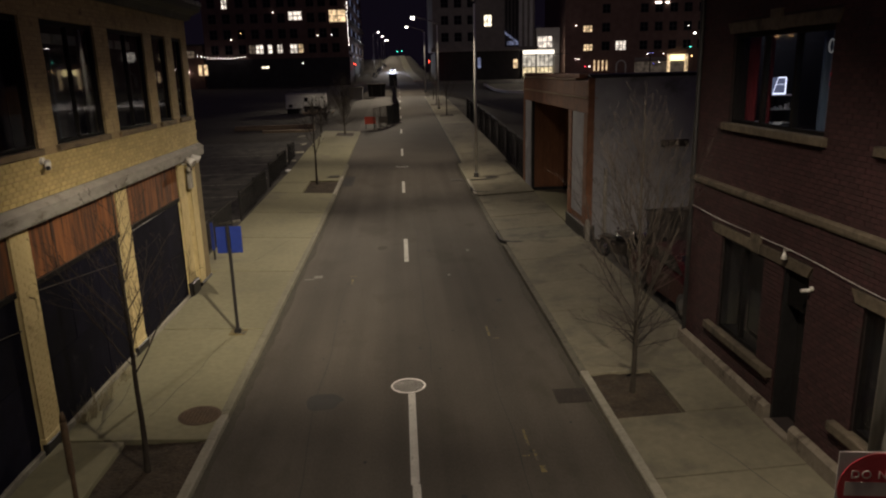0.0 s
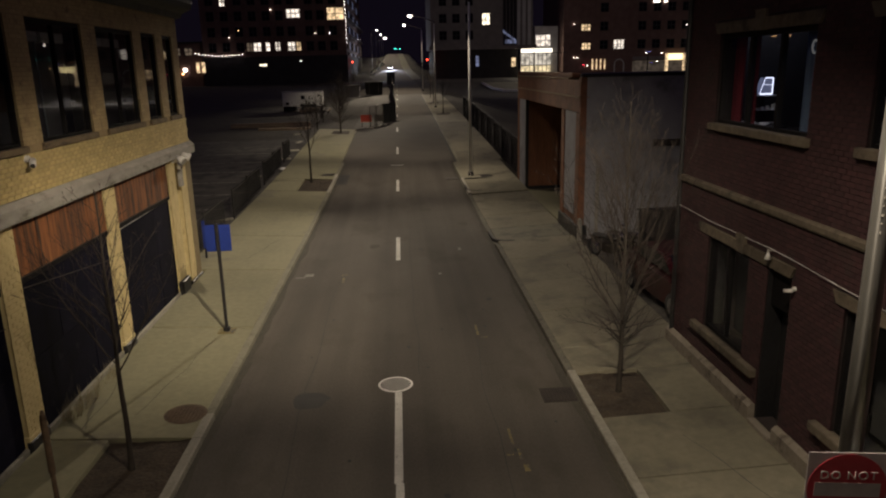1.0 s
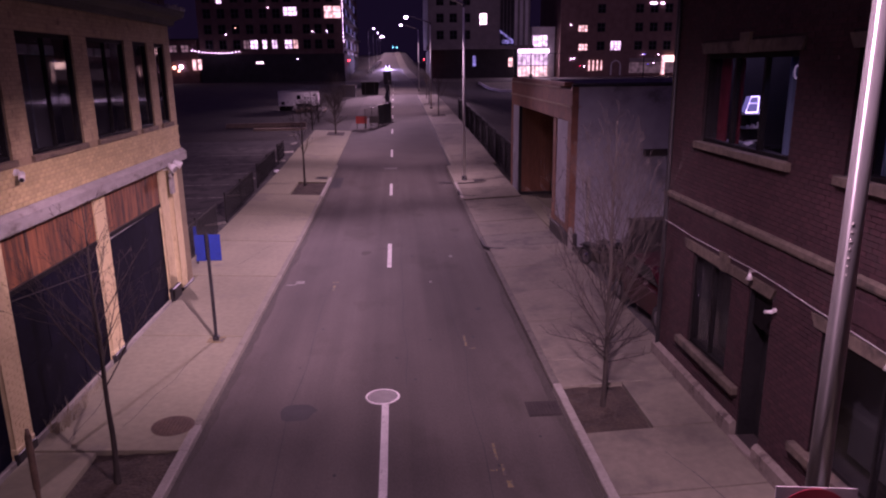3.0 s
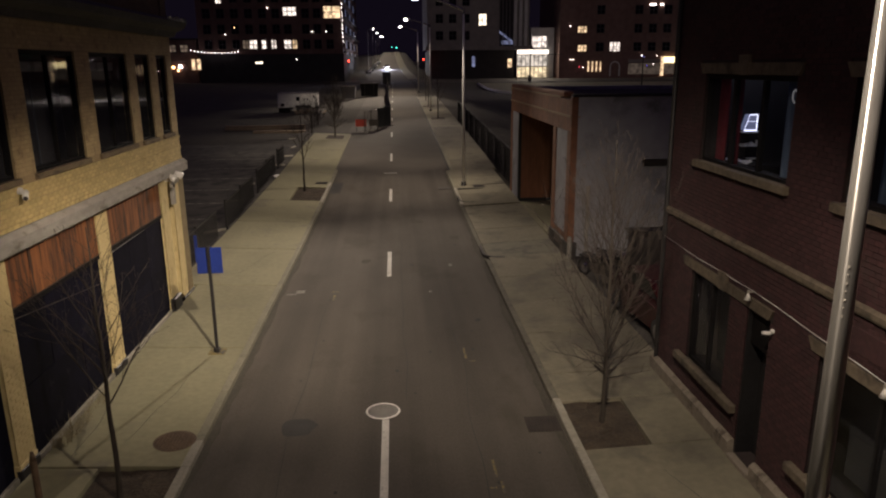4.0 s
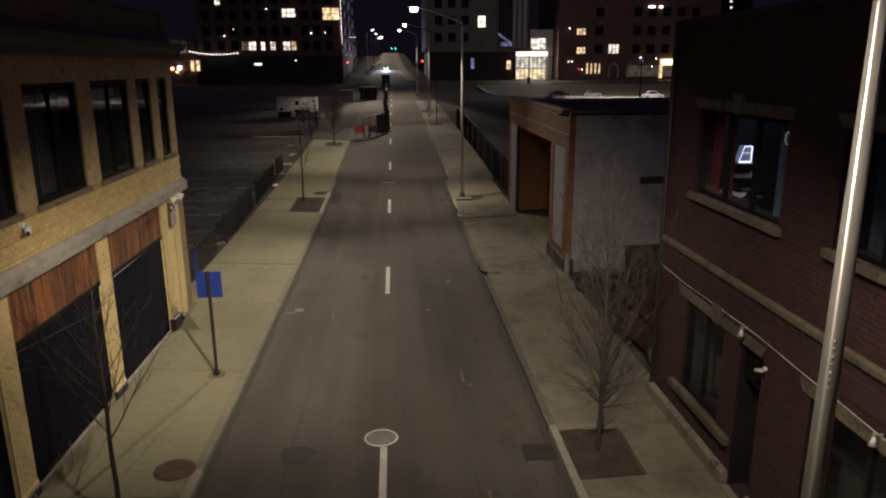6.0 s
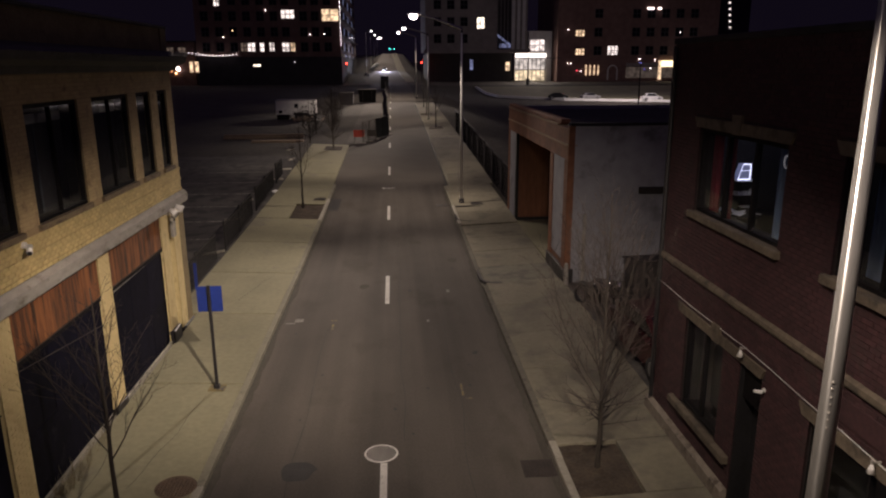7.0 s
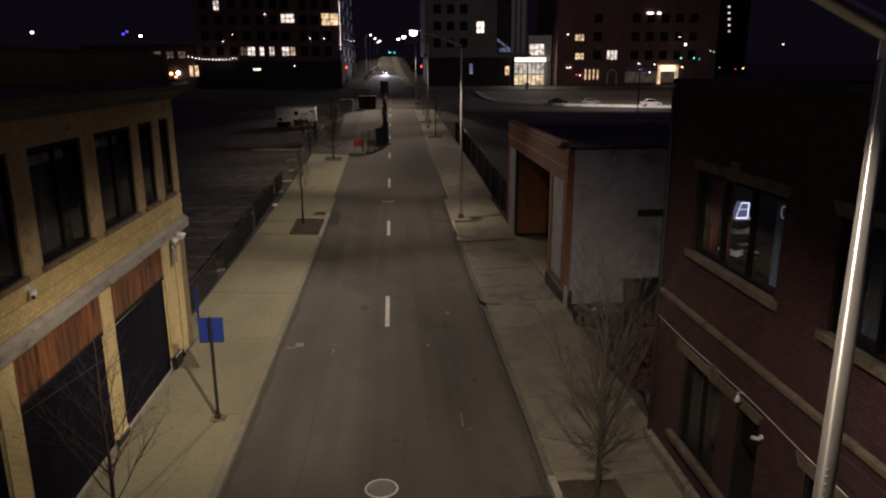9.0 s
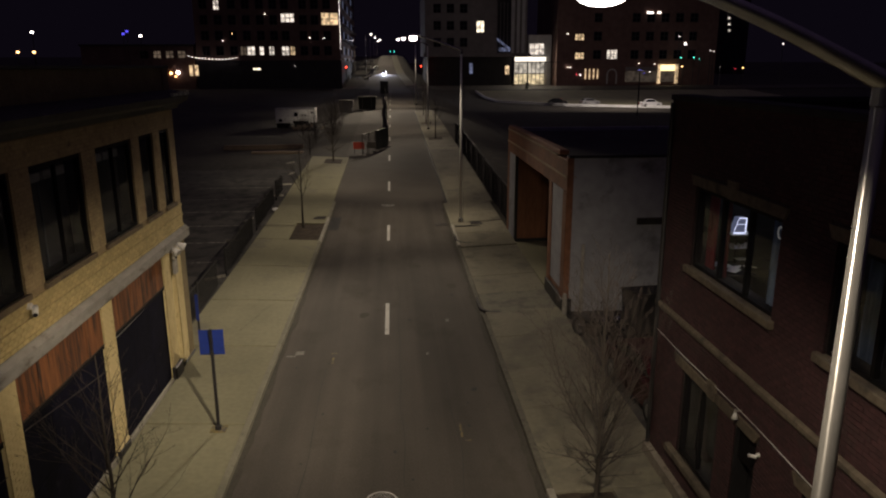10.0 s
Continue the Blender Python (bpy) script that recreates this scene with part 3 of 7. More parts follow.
def pavement(name, side, xa, xb, xc, y0, y1, fixed, pits, label, step, flat=()):
    """Slabs across the whole pavement from the kerb (xa) to the far edge (xc), split at xb beside a tree pit."""
    base = thing(name, label, "pavement", kind="structure")
    ys = cuts(y0, y1, step, fixed)
    for a, b in zip(ys, ys[1:]):
        mid = (a + b) / 2
        drop = 0.06 if any(p < mid < q for p, q in flat) else 0.0
        if any(p < mid < q for p, q in pits):
            slab(side, min(xb, xc), max(xb, xc), a, b, base)
        else:
            slab(side, min(xa, xc), max(xa, xc), a, b, base, drop, "concrete_oily" if drop and mid < 27 else "")
    return base


pavement("pavement", -1, LK - 0.16, -4.9, -6.0, -12, 22.2, (8.75, 11.45, 16.95), ((8.75, 11.45),), "pale concrete slab pavement beside the yellow brick building", 5.4)
pavement("pavement", -1, LK - 0.16, -5.1, -6.75, 22.2, 64, (36.3, 39.9), ((36.3, 39.9),), "pale concrete slab pavement beside the car park", 4.7)
pavement("pavement", 1, RK + 0.16, 5.05, 6.28, -12, 14.73, (11.45, 13.35), ((11.45, 13.35),), "pale concrete slab pavement beside the red brick building", 1.9)
pavement("pavement", 1, RK + 0.16, 5.05, 6.6, 14.73, 45, (25.0, 34.4), (), "pale concrete slab pavement with a vehicle crossing", 2.6, ((25.0, 34.4),))
pavement("pavement", 1, RK + 0.46, 5.3, 6.8, 45, 112, (), (), "pale concrete slab pavement with young trees", 3.0)
for x0, x1, y0, y1 in ((-4.9, LK - 0.16, 8.75, 11.45), (RK + 0.16, 5.05, 11.45, 13.35), (-5.1, LK - 0.16, 36.3, 39.9)):
    bm = bmesh.new()
    n = 14
    rows = [[bm.verts.new((x0 + (x1 - x0) * i / n, y0 + (y1 - y0) * j / n, lie(y0 + (y1 - y0) * j / n) + 0.10 + 0.035 * noise.noise(Vector((i * 0.6 + x0, j * 0.6, 3))))) for i in range(n + 1)] for j in range(n + 1)]
    for j in range(n):
        for i in range(n):
            bm.faces.new((rows[j][i], rows[j][i + 1], rows[j + 1][i + 1], rows[j + 1][i]))
    tagged(part("tree_pit", bm, M["soil"]), "bare dark soil of a square tree pit", "tree pit", kind="structure")
for s, x0, x1 in ((-1, -6.0, LK - 0.16), (1, RK + 0.16, 6.28)):
    sheet("pavement_bed", x0, x1, -12, 64 if s < 0 else 112, 0.035, M["patch"], "dark joint bed under the slabs", "pavement")


def kerb_line(side, x0, x1, y0, y1, up=0.13, stone="kerb"):
    """Granite kerb stones end to end, each a stone of its own."""
    base = thing("kerb", "granite kerb of single stones, chipped and stained", "kerb", kind="structure")
    y = y0
    while y < y1 - 0.2:
        q = min(y1, y + random.uniform(1.7, 2.1))
        g, c = 0.006, 0.018
        jog = random.uniform(-0.006, 0.006)
        lean = 0.015 * -side
        verts, ys = [], ((y + g), (q - g))
        for yy in ys:
            z = lie(yy)
            verts += [(x0 + jog, yy, z - 0.1), (x0 + jog, yy, z + up - (c if side > 0 else 0)), (x0 + jog + (c if side > 0 else 0), yy, z + up + 0.002), (x1 + jog - (c if side < 0 else 0), yy, z + up + 0.002), (x1 + jog, yy, z + up - (c if side < 0 else 0)), (x1 + jog, yy, z - 0.1)]
        faces = [(0, 1, 2, 3, 4, 5), (11, 10, 9, 8, 7, 6)] + [(i, i + 6, i + 7, i + 1) for i in range(5)]
        heap("kerb_stone", verts, faces, M[stone], base)
        y = q


kerb_line(-1, LK - 0.16, LK, -12, 12.4, stone="kerb_pale")
kerb_line(-1, LK - 0.16, LK, 12.4, 36.0)
kerb_line(-1, LK - 0.16, LK, 36.0, 41.4, 0.15, "kerb_pale")
kerb_line(-1, LK - 0.16, LK, 41.4, 46)
kerb_line(-1, LK - 0.51, LK - 0.35, 46, 64)
kerb_line(1, RK, RK + 0.16, -12, 13.5, 0.15, "kerb_pale")
kerb_line(1, RK, RK + 0.16, 13.5, 24.6, stone="kerb_dark")
kerb_line(1, RK, RK + 0.16, 24.6, 34.7, 0.03, "kerb_dark")
kerb_line(1, RK, RK + 0.16, 34.7, 39.2, stone="kerb_pale")
kerb_line(1, RK, RK + 0.16, 39.2, 45)
kerb_line(1, RK + 0.3, RK + 0.46, 45, 112)
# dark kerb returns that curve in at the near end of each dropped stretch
for y0 in (24.87, 35.1):
    bm = bmesh.new()
    line = [(RK + 0.03, y0 + 1.9), (RK + 0.03, y0 + 1.3)] + [(RK + 0.75 - 0.72 * math.cos(k / 8 * math.pi / 2), y0 + 0.72 - 0.72 * math.sin(k / 8 * math.pi / 2)) for k in range(9)]
    last = None
    for k, (x, y) in enumerate(line):
        n = min(1.0, max(0.0, (k - 1) / 8)) * math.pi / 2
        w = 0.05 if 0 < k < len(line) - 1 else 0.012
        ring = []
        for side in (-1, 1):
            px, py = x - side * w * math.cos(n), y - side * w * math.sin(n)
            top = lie(py) + (pavement_up(1, max(px, RK + 0.17)) if px > RK + 0.16 else 0.13) + 0.012
            ring += [bm.verts.new((px, py, top - 0.12)), bm.verts.new((px, py, top))]
        if last:
            for i, j in ((0, 1), (1, 3), (3, 2)):
                bm.faces.new((last[i], last[j], ring[j], ring[i]))
        last = ring
    bmesh.ops.recalc_face_normals(bm, faces=bm.faces)
    tagged(part("kerb_return", bm, M["patch"]), "thin dark curved kerb return beside a vehicle crossing", "kerb", kind="structure")

for x, y, side in ((5.0, 76.0, 1), (4.75, 92.0, 1), (-4.7, 61.5, -1)):
    bm = bmesh.new()
    bmesh.ops.create_grid(bm, x_segments=8, y_segments=8, size=1.0, matrix=Matrix.LocRotScale((x, y, 0), None, (0.72, 1.15, 1)))
    for v in bm.verts:
        v.co.z = lie(v.co.y) + pavement_up(side, v.co.x) + 0.006 + 0.02 * abs(noise.noise(v.co * 2))
    tagged(part("tree_pit", bm, M["soil"]), "bare dark soil of a square tree pit up the street", "tree pit", kind="structure")
for x, y, up in ((3.16, 39.7, 0.004), (5.1, 39.2, 0.0), (-3.95, 41.3, 0.0)):
    z = lie(y) + (up or pavement_up(1 if x > 0 else -1, x) + 0.003)
    t = thing("utility_cover", "dark square iron utility cover set flush in the ground", "manhole cover", (x, y, z))
    part("frame", boxes((-0.36, 0.36, -0.42, 0.42, 0, 0.006)), M["iron"], t)
    part("plate", boxes((-0.31, 0.31, -0.37, 0.37, 0.006, 0.012), bevel=0.003), M["iron"], t)
# a low step's shadow across the pavement, painted as a dark strip
strip = part("step_shadow", boxes((3.82, 6.58, 38.45, 38.62, lie(38.5) + pavement_up(1, 5) - 0.02, lie(38.5) + pavement_up(1, 5) + 0.012)), M["patch"])
tagged(strip, "shadow of a low step across the pavement, painted as a dark strip", "pavement joint", kind="structure")

# cracks across the slabs; the first row is a long thin dark line
for k, (x, y, n, dx, dy) in enumerate(((-4.75, 12.3, 14, 0.035, 0.28), (-5.45, 11.8, 9, -0.02, 0.22), (5.3, 15.4, 10, 0.06, 0.2), (5.5, 8.6, 10, -0.05, 0.2), (-5.0, 23.5, 12, 0.06, 0.25))):
    bm = bmesh.new()
    last = None
    side = 1 if x > 0 else -1
    for i in range(n + 1):
        yy = y + dy * i
        xx = x + dx * i + 0.10 * noise.noise(Vector((yy * 0.8, k * 5.0, 2)))
        w = 0.004 + 0.006 * abs(noise.noise(Vector((yy * 2, k, 9))))
        row = [bm.verts.new((xx + q, yy, lie(yy) + pavement_up(side, xx) + 0.005)) for q in (-w, w)]
        if last:
            bm.faces.new((last[0], last[1], row[1], row[0]))
        last = row
    tagged(part("pavement_crack_line", bm, M["patch"]), "thin dark crack line across the concrete slabs", "crack", kind="structure")

# iron cover in the pavement
cover = thing("utility_cover", "round rusty brown utility cover in the pavement", "manhole cover", (-3.86, 12.35, lie(12) + pavement_up(-1, -3.86) + 0.004))
bm = bmesh.new()
bmesh.ops.create_circle(bm, cap_ends=True, segments=36, radius=0.39, matrix=pose(0, 0, 0.004, 0, 2.5, 0))
part("plate", bm, M["iron_rust"], cover)
bm = bmesh.new()
for i in range(-5, 6):
    for j in range(-5, 6):
        if (i * i + j * j) < 27:
            box(bm, i * 0.066 - 0.02, i * 0.066 + 0.02, j * 0.066 - 0.02, j * 0.066 + 0.02, 0.003 - i * 0.003, 0.010 - i * 0.003)
tagged(part("tread", bm, M["iron_rust"], cover), kind="stuff")


M["sill_brown"] = surface("sill_brown", (0.13, 0.095, 0.055), (0.21, 0.16, 0.095), 9, 0.88, 0.4, stretch=(1, 0.4, 1), stain=(0.08, 0.06, 0.04), stain_at=0.6)


# ---- brickwork ----
def wall_gaps(y0, y1, z, h, openings):
    """The stretches of a course at height z that no opening takes away."""
    runs = [(y0, y1)]
    for a, b, c, d in openings:
        if c < z + h * 0.6 and d > z + h * 0.4:
            out = []
            for p, q in runs:
                if b <= p or a >= q:
                    out.append((p, q))
                else:
                    if a > p:
                        out.append((p, a))
                    if b < q:
                        out.append((b, q))
            runs = out
    return runs


def brickwork(parent, face, normal, areas, openings, material, pick, course=0.0765, length=0.215, proud=0.012, every=0):
    """Courses of single bricks on a wall face x = face. pick(y, z): which whole bricks are objects of their own."""
    verts, faces, singles = [], [], []
    j, w = 0.010, 0.10
    for y0, y1, z0, z1 in areas:
        n = int(round((z1 - z0) / course))
        for c in range(n):
            z = z0 + c * (z1 - z0) / n
            h = (z1 - z0) / n - j
            out = proud + (0.022 if every and c % every == 0 else 0.0)
            for a, b in wall_gaps(y0, y1, z, h, openings):
                y = a - (length / 2 if c % 2 else 0)
                while y < b - 0.006:
                    p, q = max(a, y), min(b, y + length - j)
                    if q - p > 0.006:
                        k = out + random.uniform(-0.0025, 0.0025)
                        if q - p > length - j - 0.001 and pick(p, z) and len(singles) < 300:
                            singles.append((p, z, h, k))
                        else:
                            i = len(verts)
                            xo, xi = face + normal * k, face - normal * 0.02
                            verts += [(xi, p, z), (xi, q, z), (xi, q, z + h), (xi, p, z + h), (xo, p, z), (xo, q, z), (xo, q, z + h), (xo, p, z + h)]
                            quads = [(4, 5, 6, 7), (0, 1, 5, 4), (1, 2, 6, 5), (2, 3, 7, 6), (3, 0, 4, 7)]
                            faces += [tuple(i + v for v in (f if normal > 0 else f[::-1])) for f in quads]
                    y += length
    rest = heap("brickwork", verts, faces, material, parent)
    tagged(rest, kind="stuff")
    me = None
    for p, z, h, k in singles:
        if me is None:
            bm = boxes((-0.03, 0.0, 0, length - j, 0, h))
            me = bpy.data.meshes.new("brick")
            bm.to_mesh(me)
            bm.free()
            me.materials.append(material)
        ob = new("brick", me)
        ob.parent = parent
        ob.matrix_basis = pose(face + normal * k, p, z) if normal > 0 else pose(face + normal * k, p + length - j, z, 0, 0, 180)
    return rest


def wall_with_openings(name, face, back, y0, y1, z0, z1, openings, material, parent):
    """A thick wall at x = face..back, one piece, with openings cut through."""
    ys = sorted({y0, y1, *[v for o in openings for v in o[:2] if y0 < v < y1]})
    zs = sorted({z0, z1, *[v for o in openings for v in o[2:] if z0 < v < z1]})
    bm = bmesh.new()
    front = {(i, k): bm.verts.new((face, y, z)) for i, y in enumerate(ys) for k, z in enumerate(zs)}
    rear = {(i, k): bm.verts.new((back, y, z)) for i, y in enumerate(ys) for k, z in enumerate(zs)}

    def solid(i, k):
        if not (0 <= i < len(ys) - 1 and 0 <= k < len(zs) - 1):
            return False
        y, z = (ys[i] + ys[i + 1]) / 2, (zs[k] + zs[k + 1]) / 2
        return not any(o[0] <= y <= o[1] and o[2] <= z <= o[3] for o in openings)

    for i in range(len(ys) - 1):
        for k in range(len(zs) - 1):
            if not solid(i, k):
                continue
            loop = ((i, k), (i + 1, k), (i + 1, k + 1), (i, k + 1))
            bm.faces.new([front[c] for c in loop])
            bm.faces.new([rear[c] for c in loop[::-1]])
            for (a, b), n in (((loop[0], loop[1]), (i, k - 1)), ((loop[1], loop[2]), (i + 1, k)), ((loop[2], loop[3]), (i, k + 1)), ((loop[3], loop[0]), (i - 1, k))):
                if not solid(*n):
                    bm.faces.new((front[a], front[b], rear[b], rear[a]))
    bmesh.ops.delete(bm, geom=[v for v in bm.verts if not v.link_faces], context="VERTS")
    bmesh.ops.recalc_face_normals(bm, faces=bm.faces)
    return part(name, bm, material, parent)


# ---- the yellow brick building ----
FX = -6.03
yellow = thing("commercial_building", "two-storey yellow brick building with boarded ground floor and dark upper windows", "building")
upper = [(1.2, 3.5), (4.1, 6.4), (7.1, 9.4), (10.2, 12.46), (13.14, 15.35), (16.06, 18.22), (18.8, 19.86), (20.44, 21.26)]
UZ0, UZ1 = 5.18, 7.34
upper_holes = [(a, b, UZ0, UZ1) for a, b in upper]
wall_with_openings("upper_wall", FX, FX - 0.38, -6, 21.8, 4.27, 7.86, upper_holes, M["mortar_tan"], yellow)
brickwork(yellow, FX, 1, [(-6, 21.8, 4.37, 5.06)], upper_holes, M["brick_yellow"], lambda y, z: 10.6 < y < 17.6, every=4)
brickwork(yellow, FX, 1, [(-6, 21.8, 5.19, 7.34), (-6, 21.8, 7.35, 7.84)], upper_holes, M["brick_upper"], lambda y, z: False, proud=0.004)
part("end_wall", boxes((-22, FX - 0.005, 21.3, 21.795, 0.15, 9.1)), M["mortar_yellow"], yellow)
part("back_wall", boxes((-22.4, -22, -6, 21.8, 0, 9.1)), M["mortar_yellow"], yellow)
part("near_wall", boxes((-22, FX - 0.39, -6.4, -6, 0, 9.1)), M["mortar_yellow"], yellow)
part("floor_slab", boxes((-22, FX - 0.39, -6, 21.3, 4.05, 4.25)), M["room_shade"], yellow)
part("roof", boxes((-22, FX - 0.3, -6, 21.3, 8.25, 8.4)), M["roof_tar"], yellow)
part("inner_wall", boxes((-10.2, -10.05, -6, 21.3, 4.25, 8.25)), M["room_shade"], yellow)
# projecting belt over the shopfronts
part("belt", prism([(FX - 0.02, 4.0), (FX + 0.13, 4.02), (FX + 0.15, 4.05), (FX + 0.15, 4.26), (FX + 0.05, 4.36), (FX - 0.02, 4.36)], "y", -6, 21.9), M["stone_grey"], yellow, "weathered grey stone belt course")
for a, b in upper:
    part("window_sill", boxes((FX - 0.12, FX + 0.07, a - 0.06, b + 0.06, UZ0 - 0.11, UZ0), bevel=0.012), M["sill_brown"], yellow, "brown weathered stone sill")
# dark tin cornice and parapet
part("cornice", prism([(FX - 0.05, 7.85), (FX + 0.10, 7.87), (FX + 0.16, 8.0), (FX + 0.42, 8.10), (FX + 0.46, 8.24), (FX + 0.40, 8.30), (FX - 0.05, 8.42)], "y", -6, 22.05), M["cornice_tin"], yellow, "dark corroded tin cornice")
part("parapet", boxes((FX - 0.38, FX - 0.04, -6, 21.8, 8.40, 9.02)), M["mortar_yellow"], yellow)
part("coping", boxes((FX - 0.42, FX + 0.02, -6, 21.84, 9.02, 9.10), bevel=0.015), M["cornice_tin"], yellow)
for k in range(24):
    y = 20.4 + 0.07 * k
    part("cornice_scrap", boxes((FX + 0.40 + random.uniform(-0.02, 0.04), FX + 0.46 + random.uniform(0, 0.05), y, y + random.uniform(0.03, 0.09), 8.26, 8.30 + random.uniform(0.02, 0.10))), M["galvanised"], yellow) if k % 2 else None


def sash_window(parent, face, side, a, b, z0, z1, split, depth=0.16, slim=0.04, rail=True):
    """Frame, mullions, rails and panes of a window in the plane x = face."""
    w = thing("window", "", "")
    w.parent = parent
    for key in ("label", "category"):
        if key in w:
            del w[key]
    x = face - side * depth
    t = 0.06
    part("frame", boxes((x - 0.05, x + 0.05, a, b, z0, z0 + t), (x - 0.05, x + 0.05, a, b, z1 - 0.09, z1), (x - 0.05, x + 0.05, a, a + t, z0 + t, z1 - 0.09), (x - 0.05, x + 0.05, b - t, b, z0 + t, z1 - 0.09)), M["frame_dark"], w)
    cols = [a + t + (b - a - 2 * t) * k / split for k in range(split + 1)]
    mid = z0 + (z1 - z0) * 0.5
    for k in range(1, split):
        part("mullion", boxes((x - 0.045, x + 0.045, cols[k] - slim, cols[k] + slim, z0 + t, z1 - 0.09)), M["frame_dark"], w)
    for c, d in zip(cols, cols[1:]):
        lo, hi = c + (slim if c > cols[0] else 0), d - (slim if d < cols[-1] else 0)
        if not rail:
            pane = part("pane", boxes((x - 0.003, x + 0.003, lo, hi, z0 + t, z1 - 0.09)), M["glass"], w)
            pane.visible_shadow = False
            continue
        part("meeting_rail", boxes((x - 0.035, x + 0.035, lo, hi, mid - 0.03, mid + 0.03)), M["frame_dark"], w)
        for p, q, dx in ((z0 + t, mid - 0.03, -0.02), (mid + 0.03, z1 - 0.09, 0.015)):
            pane = part("pane", boxes((x + side * dx - 0.003, x + side * dx + 0.003, lo, hi, p, q)), M["glass"], w)
            pane.visible_shadow = False
    # dark boards added inside the reveals, their shade put into the colour
    inner = sorted((x - side * 0.055, face - side * 0.385))
    for p, q in ((a, a + 0.02), (b - 0.02, b)):
        part("jamb_shade", boxes((*inner, p, q, z0, z1)), M["frame_dark"], w)
    part("head_shade", boxes((*inner, a + 0.02, b - 0.02, z1 - 0.02, z1)), M["frame_dark"], w)
    part("sill_shade", boxes((*inner, a + 0.02, b - 0.02, z0, z0 + 0.02)), M["frame_dark"], w)
    return w


for k, (a, b) in enumerate(upper):
    sash_window(yellow, FX, 1, a, b, UZ0, UZ1, 2 if b - a > 1.5 else 1, 0.09, 0.016, False)
# things seen behind the upper panes
for y, w in ((13.9, 0.05), (14.35, 0.04), (16.9, 0.04), (11.2, 0.05)):
    tagged(part("hanging_strip", boxes((FX - 0.50, FX - 0.47, y, y + w, 4.26, 7.1), bevel=0.008), M["blind_grey"]), "dim grey hanging strip behind a dark upper window", "blind")
# dark linings added behind the panes: the room's shade put into colour
part("shade_lining", boxes((-7.0, -6.95, -6, 21.2, 4.26, 8.2)), M["far_dark"], yellow)
part("shade_lining", boxes((-7.0, FX - 0.4, 21.22, 21.29, 4.26, 8.2)), M["far_dark"], yellow)
for y in (13.15, 14.2, 16.1, 17.1):
    part("blind_box", boxes((FX - 0.34, FX - 0.26, y, y + 0.9, 6.95, 7.13), bevel=0.01), M["stone_grey"], yellow)
tagged(part("window_note", boxes((FX - 0.145, FX - 0.135, 18.95, 19.2, 5.4, 5.55)), M["paper"]), "small white notice taped inside a dark window", "notice")

# ground floor: piers, rusty boards, black boarding
piers = [(-1.2, -0.6), (3.3, 3.9), (6.9, 7.5), (11.08, 11.65), (15.33, 15.92), (19.62, 20.24)]
for a, b in piers:
    p = part("pier", boxes((FX - 0.38, FX, a, b, 0.16, 4.0)), M["pier_paint"], yellow)
    brickwork(p, FX, 1, [(a, b, 0.5, 4.0)], [], M["pier_paint"], lambda y, z: True if 11 < y < 16 else False, proud=0.010)
    part("pier_foot", boxes((FX - 0.3, FX + 0.03, a - 0.02, b + 0.02, 0.15, 0.5), bevel=0.015), M["pier_paint"], p)
part("pier_guard", boxes((FX - 0.05, FX + 0.10, 19.58, 20.28, 0.2, 0.62), bevel=0.03), M["black_paint"], yellow, "black painted pier foot")
p = part("corner_pier", boxes((FX - 0.7, FX - 0.02, 20.75, 21.8, 0.16, 4.0)), M["pier_paint"], yellow)
brickwork(p, FX - 0.02, 1, [(20.75, 21.8, 0.5, 4.0)], [], M["pier_paint"], lambda y, z: False, proud=0.010)
part("pier_guard", boxes((FX - 0.1, FX + 0.03, 20.72, 21.83, 0.16, 0.3), bevel=0.015), M["black_paint"], yellow)
for a, b in ((11.08, 11.65), (15.33, 15.92)):
    part("pier_guard", boxes((FX - 0.05, FX + 0.055, a - 0.03, b + 0.03, 0.15, 0.42), bevel=0.02), M["black_paint"], yellow, "black painted pier foot")
part("corner_niche", boxes((FX - 0.7, FX - 0.4, 20.2, 20.75, 0.16, 4.0)), M["black_board"], yellow)
bays = [(-6, -1.2), (-0.6, 3.3), (3.9, 6.9), (7.5, 11.08), (11.65, 15.33), (15.92, 19.62)]
for a, b in bays:
    n = max(3, round((b - a) / 0.42))
    for k in range(n):
        y0, y1 = a + (b - a) * k / n, a + (b - a) * (k + 1) / n
        part("fascia_board", boxes((FX - 0.16, FX - 0.03 + random.uniform(-0.008, 0.008), y0 + 0.003, y1 - 0.003, 3.08, 3.99), bevel=0.006), M["rust_board"], yellow, "rust-brown stained fascia board")
    n = max(2, round((b - a) / 1.2))
    for k in range(n):
        y0, y1 = a + (b - a) * k / n, a + (b - a) * (k + 1) / n
        for z0, z1 in ((0.2, 1.6), (1.61, 2.96)):
            part("boarding", boxes((FX - 0.26, FX - 0.07 + random.uniform(-0.006, 0.006), y0 + 0.004, y1 - 0.004, z0, z1)), M["black_board"], yellow, "black painted plywood boarding")
    part("transom", boxes((FX - 0.25, FX - 0.02, a, b, 2.97, 3.07), bevel=0.01), M["frame_dark"], yellow)
    part("conduit", bar((FX - 0.05, a, 2.90 if b < 16 else 2.93), (FX - 0.05, b, 2.42 if b < 16 else 2.99), 0.010 if b < 16 else 0.012, sides=8), M["iron" if b < 16 else "galvanised"], yellow)
    part("drip_edge", boxes((FX - 0.06, FX - 0.005, a, b, 3.071, 3.083)), M["iron"], yellow)
    part("plinth", boxes((FX - 0.3, FX - 0.01, a, b, 0.12, 0.30), bevel=0.015), M["kerb_pale"], yellow)


